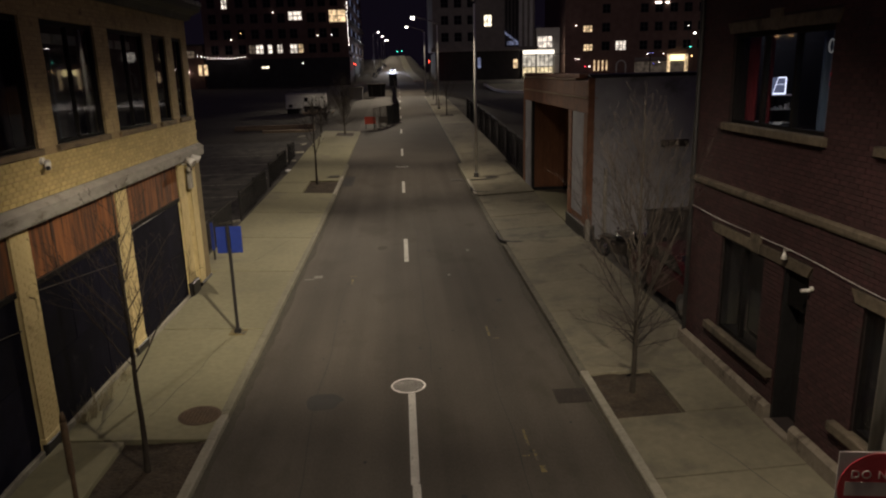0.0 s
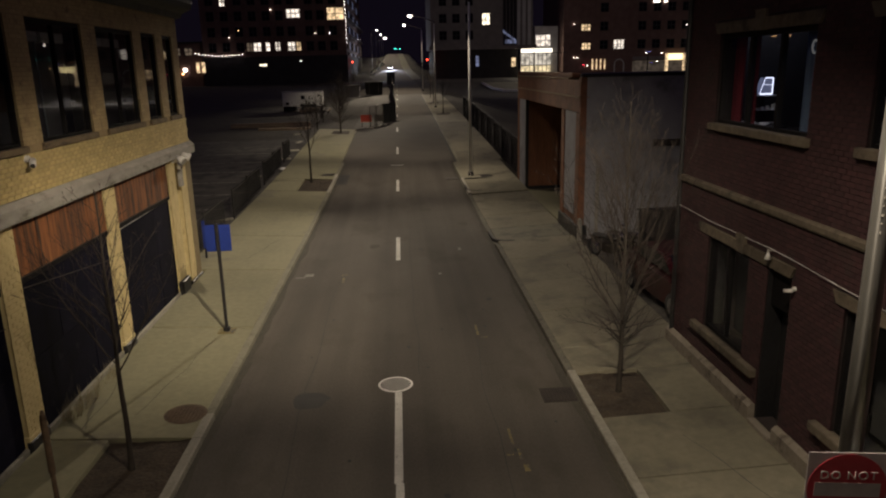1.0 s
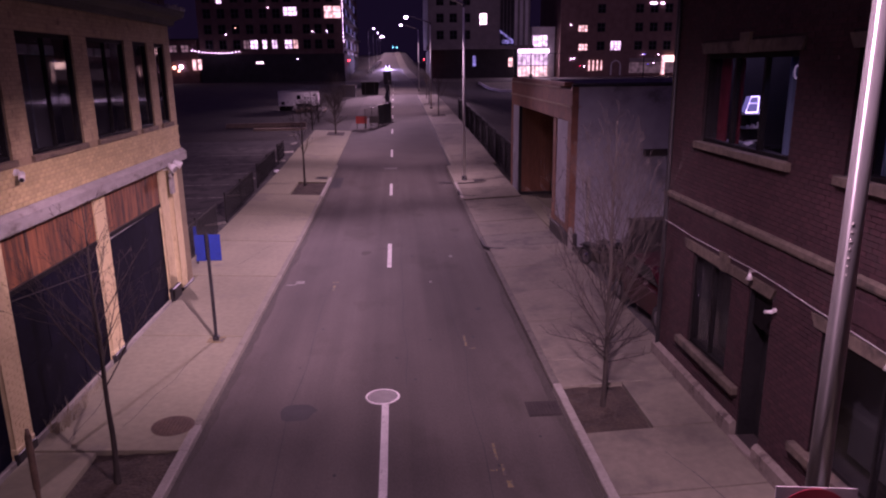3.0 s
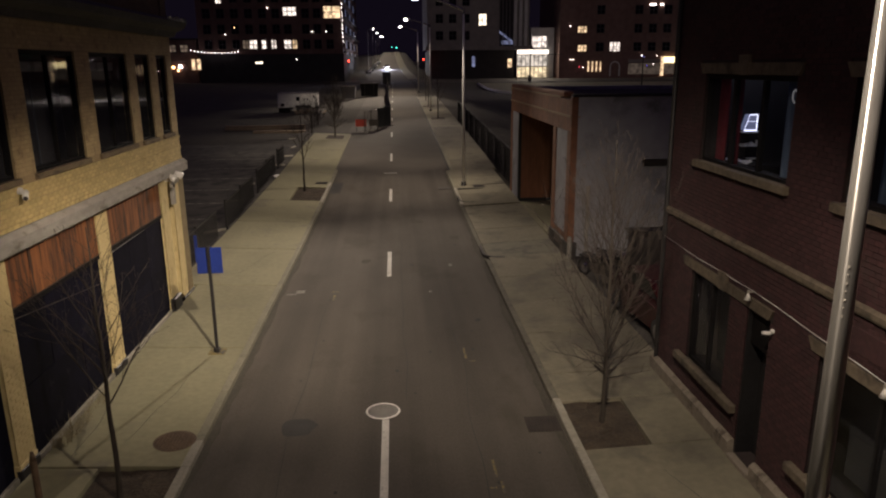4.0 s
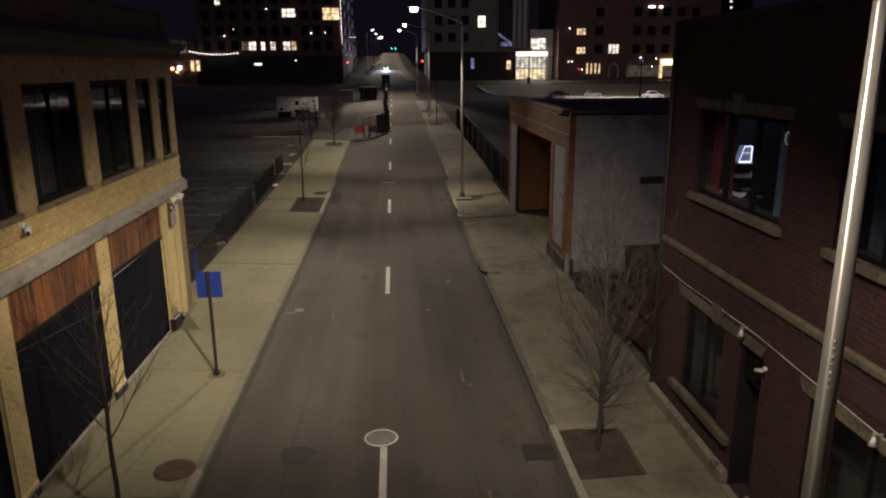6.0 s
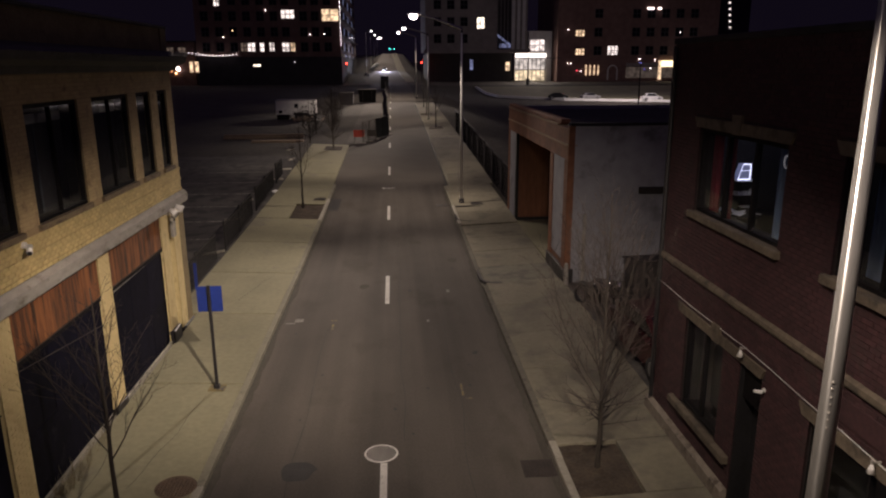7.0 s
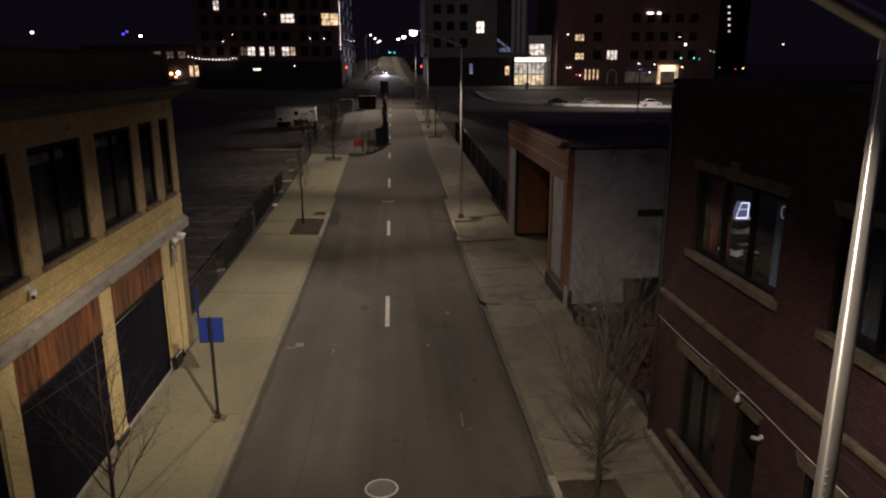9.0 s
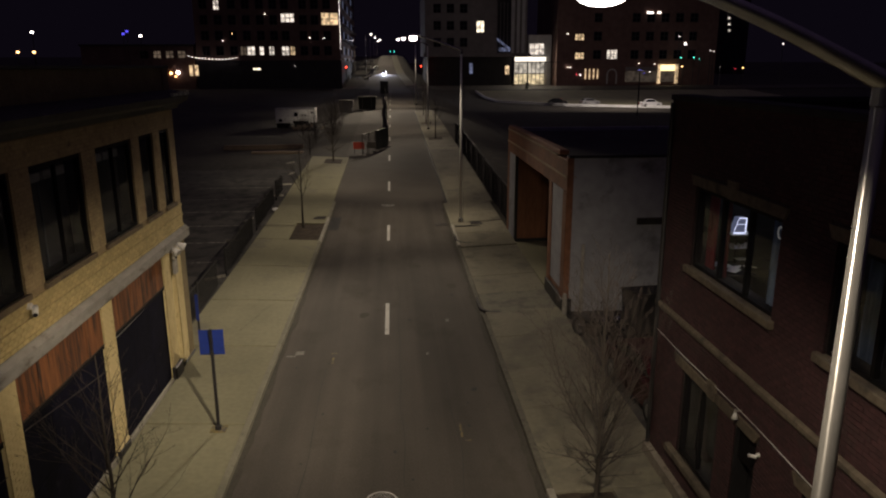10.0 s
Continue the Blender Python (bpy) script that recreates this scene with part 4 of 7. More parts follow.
def security_camera(at, turn, label, group="security cameras", size=1.0):
    t = thing("security_camera", label, "camera", at, turn, group)
    part("mount", bar((0, 0, 0), (0.06, 0, 0), 0.06, sides=16), M["white_plastic"], t)
    part("arm", bar((0.05, 0, 0), (0.11, 0, -0.03), 0.016, sides=10), M["white_plastic"], t)
    smooth(part("housing", bar((0.10, 0.04, -0.03), (0.19, -0.17, -0.10), 0.05, sides=16), M["white_plastic"], t))
    part("lens", bar((0.188, -0.166, -0.0985), (0.2, -0.19, -0.108), 0.038, sides=14), M["black_paint"], t)
    for ob in t.children:
        ob.data.transform(Matrix.Scale(size, 4))
    return t


security_camera((FX + 0.02, 12.4, 4.98), 0, "white bullet security camera on yellow brick wall")
flood = thing("flood_light", "unlit white twin-head floodlight with a sensor under the belt course", "floodlight", (FX + 0.06, 20.1, 3.98))
part("mount", bar((-0.06, 0, 0), (0.10, 0, 0), 0.065, sides=18), M["white_plastic"], flood)
for dy, dx, dz in ((-0.25, 0.26, 0.07), (0.22, 0.26, 0.10)):
    part("arm", bar((0.09, 0, 0.0), (dx - 0.05, dy, dz), 0.02, sides=10), M["white_plastic"], flood)
    hd = smooth(part("lamp_head", bar((dx - 0.09, dy, dz + 0.05), (dx + 0.10, dy * 1.25, dz - 0.06), 0.065, 0.11, 20), M["white_plastic"], flood))
    part("lens", bar((dx + 0.10, dy * 1.25, dz - 0.06), (dx + 0.106, dy * 1.26, dz - 0.064), 0.095, sides=20), M["stone_grey"], hd)
smooth(part("sensor", bar((0.12, -0.03, -0.22), (0.17, -0.05, -0.08), 0.055, 0.07, 16), M["white_plastic"], flood))
part("sensor_eye", bar((0.165, -0.05, -0.17), (0.215, -0.055, -0.19), 0.032, sides=12), M["black_paint"], flood)
pb = thing("junction_box", "grey wall box under the belt course", "box", (FX + 0.01, 20.5, 3.2))
part("case", boxes((0, 0.1, -0.12, 0.12, 0, 0.6), bevel=0.015), M["stone_grey"], pb)
mast = thing("roof_mast", "thin grey steel mast on the flat roof", "mast", (-9.5, 14.0, 8.4))
part("pole", bar((0, 0, 0), (-1.2, 0.3, 3.4), 0.05, 0.04, 10), M["galvanised"], mast)
part("foot", boxes((-0.2, 0.2, -0.2, 0.2, 0, 0.1), bevel=0.02), M["iron"], mast)
mast2 = thing("roof_mast", "thin grey steel mast on the flat roof", "mast", (-9.5, 16.0, 8.4))
part("pole", bar((0, 0, 0), (0, 0, 1.1), 0.035, 0.03, 10), M["galvanised"], mast2)
part("foot", boxes((-0.2, 0.2, -0.2, 0.2, 0, 0.1), bevel=0.02), M["iron"], mast2)
# dry weeds at the foot of the wall
verts, faces = [], []
for k in range(160):
    x, y = random.uniform(FX + 0.03, FX + 0.30), 12.1 + random.random() ** 2 * 2.3
    h, dx, dy = random.uniform(0.12, 0.42), random.uniform(-0.12, 0.2), random.uniform(-0.15, 0.15)
    z = lie(y) + pavement_up(-1, x)
    i = len(verts)
    verts += [(x - 0.006, y, z), (x + 0.006, y, z), (x + dx, y + dy, z + h), (x, y + 0.008, z)]
    faces += [(i, i + 1, i + 2), (i + 1, i + 3, i + 2), (i + 3, i, i + 2)]
tagged(heap("dry_weeds", verts, faces, M["dry_grass"]), "dry pale weeds at the foot of the wall", "weeds", kind="stuff")

# ---- the red brick building ----
RX = 6.3
red = thing("brick_building", "two-storey dark red brick building with stone lintels and belt course", "building")
up_r = [(10.14, 13.26), (6.1, 8.78), (2.0, 4.8)]
low_r = [(11.5, 13.15), (6.3, 8.8), (2.2, 4.7)]
door_r = (10.12, 10.86, 0.32, 3.04)
holes_r = [(a, b, 5.2, 6.81) for a, b in up_r] + [(a, b, 1.17, 3.05) for a, b in low_r] + [door_r]
wall_with_openings("front_wall", RX, RX + 0.4, -4, 14.72, 0.1, 8.36, holes_r, M["mortar_red"], red)
brickwork(red, RX, -1, [(-4, 14.72, 0.56, 3.87), (-4, 14.72, 4.04, 8.36)], holes_r + [(10.05, 13.55, 3.05, 3.23), (6.2, 9.05, 3.05, 3.23), (2.1, 4.95, 3.05, 3.23), (9.98, 13.46, 6.81, 7.0), (5.95, 8.94, 6.81, 7.0), (1.85, 4.95, 6.81, 7.0)],
          M["brick_red"], lambda y, z: 8.9 < y < 10.1 and 0.5 < z < 3.0 or 8.9 < y < 10.2 and 4.1 < z < 6.8)
part("end_wall", boxes((RX + 0.01, 22, 14.32, 14.71, 0.1, 8.3)), M["mortar_red"], red)
part("back_wall", boxes((22, 22.4, -4, 14.72, 0, 8.3)), M["mortar_red"], red)
part("near_wall", boxes((RX + 0.4, 22, -4.4, -4, 0, 8.3)), M["mortar_red"], red)
part("floor_slab", boxes((RX + 0.4, 22, -4, 14.32, 3.9, 4.1)), M["room_shade"], red)
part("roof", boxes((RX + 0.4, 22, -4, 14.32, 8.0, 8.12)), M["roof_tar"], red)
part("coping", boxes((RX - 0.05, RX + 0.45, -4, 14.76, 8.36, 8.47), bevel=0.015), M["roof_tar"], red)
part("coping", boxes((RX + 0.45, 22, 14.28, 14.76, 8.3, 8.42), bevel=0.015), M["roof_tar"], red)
# linings and inner walls added near-black, so the room's shade is painted on
part("shade_lining", boxes((RX + 0.42, 10.4, 14.28, 14.31, 4.1, 8.0)), M["room_shade"], red)
part("shade_lining", boxes((RX + 0.402, RX + 0.412, 13.5, 14.28, 4.1, 8.0)), M["room_shade"], red)
part("inner_wall", boxes((10.4, 10.5, -4, 14.32, 4.1, 8.0)), M["room_shade"], red)
part("inner_wall", boxes((8.6, 8.7, -4, 14.32, 0.1, 3.9)), M["room_shade"], red)
part("belt_course", prism([(RX + 0.01, 3.88), (RX - 0.05, 3.89), (RX - 0.07, 3.93), (RX - 0.07, 4.0), (RX - 0.03, 4.04), (RX + 0.01, 4.04)], "y", -4, 14.75), M["limestone"], red, "stone belt course")
part("footing", prism([(RX + 0.01, 0.1), (RX - 0.12, 0.1), (RX - 0.12, 0.50), (RX - 0.06, 0.56), (RX + 0.01, 0.56)], "y", 10.88, 14.78), M["foundation"], red, "pale stone footing")
part("footing", prism([(RX + 0.01, 0.1), (RX - 0.12, 0.1), (RX - 0.12, 0.50), (RX - 0.06, 0.56), (RX + 0.01, 0.56)], "y", -4, 10.10), M["foundation"], red, "pale stone footing")
part("door_step", boxes((RX - 0.14, RX + 0.3, 10.12, 10.86, 0.1, 0.31), bevel=0.015), M["foundation"], red)


def lintel(a, b, z0, z1, key):
    """A flared flat stone lintel, with a taller key block."""
    f = 0.09
    bm = prism([(a - f, z1), (a + 0.02, z0), (b - 0.02, z0), (b + f, z1)], "x", RX - 0.045, RX + 0.1)
    part("lintel", bm, M["limestone"], red, "stone lintel")
    if key:
        part("key_block", prism([(key - 0.17, z1 + 0.13), (key - 0.13, z0 - 0.01), (key + 0.13, z0 - 0.01), (key + 0.17, z1 + 0.13)], "x", RX - 0.065, RX + 0.1), M["limestone"], red)


for a, b in up_r:
    lintel(a - 0.09, b + 0.11, 6.81, 7.0, (a + b) / 2 + 0.04)
    part("window_sill", boxes((RX - 0.10, RX + 0.2, a - 0.1, b + 0.12, 5.06, 5.2), bevel=0.015), M["limestone"], red, "stone sill")
for a, b, k in ((10.13, 13.48, 11.78), (6.3, 8.97, None), (2.2, 4.85, None)):
    lintel(a, b, 3.05, 3.23, k)
for a, b in low_r:
    part("window_sill", boxes((RX - 0.13, RX + 0.2, a - 0.57 if b > 11 else a - 0.1, b + 0.36, 1.02, 1.17), bevel=0.015), M["limestone"], red, "stone sill")
for a, b in low_r:
    w = sash_window(red, RX, -1, a, b, 1.17, 3.05, 2, 0.1, 0.022, False)
    # dark sheet added behind the panes for the shade of the room
    part("shade_back", boxes((RX + 0.75, RX + 0.8, a - 0.2, b + 0.2, 1.0, 3.1)), M["room_shade"], red)
for a, b in up_r:
    w = sash_window(red, RX, -1, a, b, 5.2, 6.81, 3, 0.1, 0.035, False)
d = part("door", boxes((RX + 0.3, RX + 0.36, 10.15, 10.83, 0.34, 2.4)), M["black_paint"], red, "black recessed street door")
part("door_panel", boxes((RX + 0.285, RX + 0.3, 10.24, 10.74, 0.5, 1.2), bevel=0.005), M["black_paint"], d)
part("door_panel", boxes((RX + 0.285, RX + 0.3, 10.24, 10.74, 1.35, 2.25), bevel=0.005), M["black_paint"], d)
part("door_handle", bar((RX + 0.27, 10.25, 1.32), (RX + 0.27, 10.25, 1.2), 0.015, sides=8), M["galvanised"], d)
# black boards added over both jambs: the doorway's shade put into colour
for a, b in ((10.12, 10.15), (10.83, 10.86)):
    part("door_shade_board", boxes((RX + 0.005, RX + 0.3, a, b, 0.32, 3.04)), M["black_paint"], red)
part("door_frame", boxes((RX + 0.08, RX + 0.38, 10.15, 10.83, 2.4, 3.04)), M["frame_dark"], red)
# carved panel above the ground floor
part("name_panel", boxes((RX - 0.03, RX + 0.05, 5.9, 8.4, 3.38, 3.72), bevel=0.01), M["brick_red"], red, "framed brick panel")
# cable slung along the wall
cable = thing("wall_cable", "pale cable slung along the red brick wall", "cable")
bm = bmesh.new()
pts = [(RX - 0.05, 14.7 - 0.3 * k, 3.372 + 0.006 * math.sin(k * 0.9) - 0.03 * math.sin(math.pi * min(1.0, k / 13)) - 0.0105 * max(0, k - 13)) for k in range(60)]
for p, q in zip(pts, pts[1:]):
    cyl(bm, p, q, 0.0055, sides=6)
part("run", bm, M["white_plastic"], cable)
security_camera((RX - 0.02, 10.0, 2.92), 180, "white security camera beside the street door", size=0.6)
for y, z in ((10.7, 3.33), (7.32, 3.24)):
    lampw = thing("wall_lamp", "small white bell-shaped wall lamp on the cable", "lamp", (RX - 0.06, y, z), group="wall lamps")
    part("bracket", bar((0.06, 0, 0.02), (-0.06, 0, 0.02), 0.015, sides=8), M["stone_grey"], lampw)
    smooth(part("shade", bar((-0.06, 0, -0.12), (-0.06, 0, 0.0), 0.055, 0.013, 16), M["white_plastic"], lampw))
    part("cap", bar((-0.06, 0, 0.0), (-0.06, 0, 0.05), 0.022, sides=10), M["stone_grey"], lampw)
down = thing("downpipe", "dark downpipe at the corner of the red brick wall", "downpipe", (RX - 0.05, 14.62, 0))
part("pipe", bar((0, 0, 0.25), (0, 0, 8.3), 0.05, sides=10), M["black_paint"], down)
# roof hatch and duct
hatch = thing("roof_hatch", "low grey metal roof hatch with a sloping lid", "roof hatch", (13.0, 11.5, 8.1))
part("curb", boxes((-1.0, 1.0, -0.8, 0.8, 0, 0.35)), M["roof_tar"], hatch)
part("lid", prism([(-1.05, 0.35), (1.05, 0.35), (1.05, 0.5), (0, 1.0), (-1.05, 0.5)], "y", -0.85, 0.85), M["stone_grey"], hatch)

# lit upper room: neon, curtains, shelf with papers
room = area_lamp("room_light", (8.6, 12.2, 8.0), (8.6, 12.2, 4.5), 0.5, (1.0, 0.75, 0.85), 0.5)
M["neon_white"] = glow("neon_white", (0.80, 0.84, 1.0), 1.6)
M["shade_glow"] = glow("shade_glow", (0.5, 0.56, 0.85), 0.17)
for a, b, m, x in ((12.84, 13.2, "curtain_red", 6.58), (12.3, 12.56, "curtain_red", 6.56), (10.3, 10.9, "curtain_blue", 6.60), (6.3, 7.1, "curtain_blue", 6.80), (8.3, 8.8, "curtain_blue", 6.80)):
    bm = bmesh.new()
    last = None
    n = 26
    for k in range(n + 1):
        y = a + (b - a) * k / n
        dx = 0.025 * math.sin(k * 1.3) + 0.01 * math.sin(k * 3.1)
        row = [bm.verts.new((x + dx + o, y, z)) for o in (0, 0.006) for z in (5.1, 6.8)]
        if last:
            bm.faces.new((last[0], last[1], row[1], row[0]))
            bm.faces.new((last[2], last[3], row[3], row[2]))
        last = row
    tagged(part("curtain", bm, M[m]), "narrow red curtain in the lit upper window" if m == "curtain_red" else "narrow blue curtain in the upper window", "curtain")
# tinted lamps added unseen above the window heads to colour the curtains
point_lamp("red_curtain_fill", (7.0, 12.9, 7.3), 0.6, (1.0, 0.10, 0.16), 0.05)
point_lamp("blue_curtain_fill", (7.0, 10.6, 7.25), 4.5, (0.35, 0.5, 1.0), 0.05)
point_lamp("blue_curtain_fill", (7.1, 7.4, 7.25), 2.0, (0.35, 0.5, 1.0), 0.05)
ring = thing("neon_ring", "pale neon ring sign inside the window pane", "neon light", (6.50, 10.52, 6.50))
bm = bmesh.new()
for k in range(20):
    p, q = k * math.tau / 20, (k + 1) * math.tau / 20
    cyl(bm, (0, 0.065 * math.cos(p), 0.095 * math.sin(p)), (0, 0.065 * math.cos(q), 0.095 * math.sin(q)), 0.014, sides=6)
part("tube", bm, M.setdefault("neon_pale", glow("neon_pale", (0.7, 0.68, 0.62), 0.12)), ring)
for k, (z, c) in enumerate(((6.22, "neon_pale"), (6.08, "neon_dim_red"), (5.94, "neon_dim_red"), (5.78, "neon_pale"), (5.62, "neon_pale"))):
    M.setdefault("neon_dim_red", glow("neon_dim_red", (0.9, 0.05, 0.08), 0.4))
    part("sign_bar", boxes((-0.01, 0.01, -0.09, -0.05, z - 6.52, z - 6.45)), M[c], ring)
marks = thing("window_decal", "vertical row of faded pink illegible marks beside the red curtain", "decal", (6.44, 12.27, 5.3))
for k in range(10):
    part("mark", boxes((-0.003, 0.003, -0.02, 0.025 - 0.012 * (k % 2), 0.12 * k + 0.02 * (k % 3), 0.12 * k + 0.085)), M.setdefault("mark_pink", surface("mark_pink", (0.16, 0.06, 0.06), (0.30, 0.15, 0.14), 30, 0.8, 0.0)), marks)
trail = thing("window_decal", "vertical row of small pale illegible marks on the pane", "decal", (6.42, 8.72, 5.3))
for k in range(9):
    part("mark", boxes((-0.003, 0.003, -0.012, 0.014, 0.165 * k, 0.165 * k + 0.045 + 0.02 * (k % 3))), M["blind_grey"], trail)
# a lit white shade on a ledge near the far inner wall
sh = thing("table_lamp", "lit bluish-white angular lamp shade with white edges", "lamp", (7.62, 14.05, 5.0))
front = [(-0.14, 0.675), (0.11, 0.675), (0.11, 0.985), (-0.05, 0.985)]
part("shade", prism(front, "y", -0.1, 0.1), M["shade_glow"], sh)
for (x0, z0), (x1, z1), r in zip(front, front[1:] + front[:1], (0.015, 0.012, 0.011, 0.006)):
    part("edge", bar((x0, -0.105, z0), (x1, -0.105, z1), r, sides=6), M["neon_white"], sh)
part("glare_strip", boxes((-0.08, 0.10, -0.106, -0.1, 0.85, 0.858)), M["neon_white"], sh)
part("ledge", boxes((-0.17, 0.27, -0.16, 0.16, 0.63, 0.65)), M["paper"], sh)
part("stem", bar((0, 0, 0), (0, 0, 0.63), 0.022, sides=10), M["frame_dark"], sh)
part("shelf", boxes((-0.2, 0.24, -0.2, 0.2, 0.36, 0.38)), M["paper"], sh)
part("shelf", boxes((-0.02, 0.22, -0.17, 0.0, 0.1, 0.115)), M["paper"], sh)
part("foot", boxes((-0.15, 0.15, -0.15, 0.15, -0.02, 0.0)), M["frame_dark"], sh)
for x, y, h, r in ((7.54, 13.93, 0.05, 0.035), (7.63, 13.90, 0.07, 0.04), (7.75, 13.91, 0.10, 0.03), (7.82, 13.96, 0.12, 0.028)):
    jar = thing("jar", "small white jar on the shelf below the lamp", "jar", (x, y, 5.38))
    part("body", bar((0, 0, 0), (0, 0, h), r, r * 0.9, 12), M["paper"], jar)
    part("lid", bar((0, 0, h), (0, 0, h + 0.02), r * 0.95, sides=12), M["frame_dark"], jar)
cab = thing("sideboard", "dark low sideboard under the white lamp", "cabinet", (7.8, 13.95, 4.1))
part("body", boxes((-0.7, 0.7, -0.3, 0.3, 0.0, 0.84)), M["frame_dark"], cab)
part("top", boxes((-0.74, 0.74, -0.34, 0.34, 0.84, 0.88)), M["frame_dark"], cab)
for x, y, w, d, a in ((7.5, 13.78, 0.2, 0.028, -28), (7.64, 13.72, 0.24, 0.03, -34), (7.78, 13.86, 0.16, 0.03, 12), (7.42, 13.95, 0.1, 0.06, 40), (7.88, 13.74, 0.12, 0.04, -50)):
    t = thing("folded_paper", "strip of folded white paper on the dark sideboard", "paper", (x, y, 4.982), a)
    part("sheet", boxes((-w / 2, w / 2, -d / 2, d / 2, 0, 0.012), bevel=0.003), M["paper"], t)
tab = thing("side_table", "small dark table behind the window", "table", (7.05, 13.1, 4.1))
part("top", boxes((-0.35, 0.35, -0.4, 0.4, 1.0, 1.04)), M["frame_dark"], tab)
for x in (-0.3, 0.3):
    for y in (-0.35, 0.35):
        part("leg", boxes((x - 0.02, x + 0.02, y - 0.02, y + 0.02, 0, 1.0)), M["frame_dark"], tab)
for k, (x, y, a) in enumerate(((7.0, 12.95, 20), (7.15, 13.2, -35), (6.95, 13.3, 60))):
    t = thing("open_book", "open white book on the table behind the window", "book", (x, y, 5.14), a)
    part("leaf", prism([(0, 0), (0.15, 0.05), (0.15, 0.058), (0, 0.010)], "y", -0.11, 0.11), M["paper"], t)
    part("leaf", prism([(0, 0), (-0.15, 0.05), (-0.15, 0.058), (0, 0.010)], "y", -0.11, 0.11), M["paper"], t)
# unseen lamp added above the window head to brighten shelf and papers
point_lamp("shelf_fill", (7.62, 13.6, 7.4), 14.0, (0.88, 0.9, 1.0), 0.02)

# ---- the garage with the terracotta front ----
GX0, GY0, GY1, GZ = 6.62, 24.6, 37.6, 5.95
garage = thing("garage", "low garage with terracotta front, grey stuccoed side and deep doorway", "building", (0, 0, 0))
part("side_wall", boxes((GX0 + 0.06, 22, GY0, GY0 + 0.3, 0.1, 5.9)), M["stucco_grey"], garage, "grey stuccoed side wall with patches")
part("side_coping", boxes((GX0 + 0.02, 22, GY0 - 0.05, GY0 + 0.35, 5.9, 6.0), bevel=0.015), M["roof_tar"], garage)
part("roof", boxes((GX0 + 0.3, 22, GY0 + 0.3, GY1, 5.6, 5.72)), M["roof_tar"], garage)
part("far_wall", boxes((GX0 + 0.06, 22, GY1 - 0.3, GY1, 0.1, 5.9)), M["stucco_grey"], garage)
part("near_pier", boxes((GX0 + 0.02, GX0 + 0.5, GY0 + 0.31, 27.4, 0.1, 4.7)), M["terracotta"], garage)
part("pier_panel", boxes((GX0 - 0.005, GX0 + 0.02, 25.1, 26.9, 0.95, 4.68), bevel=0.004), M["stucco_grey"], garage, "grey panel on the pier")
for a, b in ((24.58, 25.1), (26.9, 27.4)):
    part("pier_edge", boxes((GX0 - 0.04, GX0 + 0.02, a, b, 0.7, 4.68), bevel=0.012), M["terracotta"], garage)
part("pier_plinth", boxes((GX0 - 0.09, GX0 + 0.3, 24.52, 27.44, 0.12, 0.72), bevel=0.02), M["black_paint"], garage, "black painted plinth")
part("far_pier", boxes((GX0, GX0 + 0.5, 35.55, 37.6, 0.1, 4.7)), M["stucco_grey"], garage, "pale pier beside the doorway")
part("pier_edge", boxes((GX0 - 0.03, GX0 + 0.1, 37.2, 37.65, 0.15, 4.7), bevel=0.012), M["terracotta"], garage)
# frieze of terracotta blocks between two pale lines
n = 13
for k in range(n):
    y0, y1 = GY0 + (GY1 - GY0) * k / n, GY0 + (GY1 - GY0) * (k + 1) / n
    for z0, z1 in ((4.70, 5.19), (5.26, 5.80)):
        part("terracotta_block", boxes((GX0 - 0.03, GX0 + 0.3, y0 + 0.006, y1 - 0.006, z0, z1), bevel=0.01), M["terracotta"], garage)
part("pale_line", boxes((GX0 - 0.07, GX0 + 0.3, GY0, GY1, 5.195, 5.255)), M["terracotta_line"], garage)
part("pale_line", boxes((GX0 - 0.07, GX0 + 0.32, 26.2, GY1, 5.81, 5.87)), M["terracotta_line"], garage)
part("parapet_block", boxes((GX0 - 0.02, GX0 + 0.34, 25.9, GY1, 5.87, 6.04), bevel=0.03), M["terracotta"], garage)
part("corner_strip", boxes((GX0 - 0.02, GX0 + 0.20, GY0 - 0.03, GY0 + 0.2, 0.7, 5.9), bevel=0.01), M["terracotta"], garage)
# deep doorway: near-black back wall, ceiling and side, its shade put into the colour, and a wooden leaf folded against
# the far side
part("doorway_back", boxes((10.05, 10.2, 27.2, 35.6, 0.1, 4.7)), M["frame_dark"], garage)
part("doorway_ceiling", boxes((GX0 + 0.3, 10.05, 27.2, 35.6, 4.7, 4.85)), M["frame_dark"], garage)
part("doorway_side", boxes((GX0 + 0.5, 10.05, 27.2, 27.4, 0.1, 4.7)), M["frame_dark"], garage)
part("doorway_floor", boxes((GX0 + 0.0, 10.05, 27.4, 35.55, 0.08, 0.24)), M["concrete"], garage)
leaf = part("door_leaf", boxes((GX0 + 0.14, 10.04, 35.40, 35.46, 0.26, 4.66)), M["door_wood"], garage, "brown wooden door leaf")
for k in range(19):
    part("plank", boxes((GX0 + 0.15 + k * 0.17, GX0 + 0.312 + k * 0.17, 35.37, 35.40, 0.40, 4.6), bevel=0.004), M["door_wood"], leaf)
part("kick_plate", boxes((GX0 + 0.14, 10.04, 35.36, 35.40, 0.24, 0.39)), M["black_paint"], leaf)
part("door_jamb", boxes((GX0 + 0.0, GX0 + 0.13, 35.3, 35.55, 0.12, 4.7)), M["black_paint"], garage)
vent = thing("wall_vent", "dark louvre box on the grey side wall", "vent", (9.7, GY0 - 0.01, 3.6))
part("case", boxes((-0.5, 0.5, -0.1, 0.0, -0.12, 0.12), bevel=0.015), M["iron"], vent)

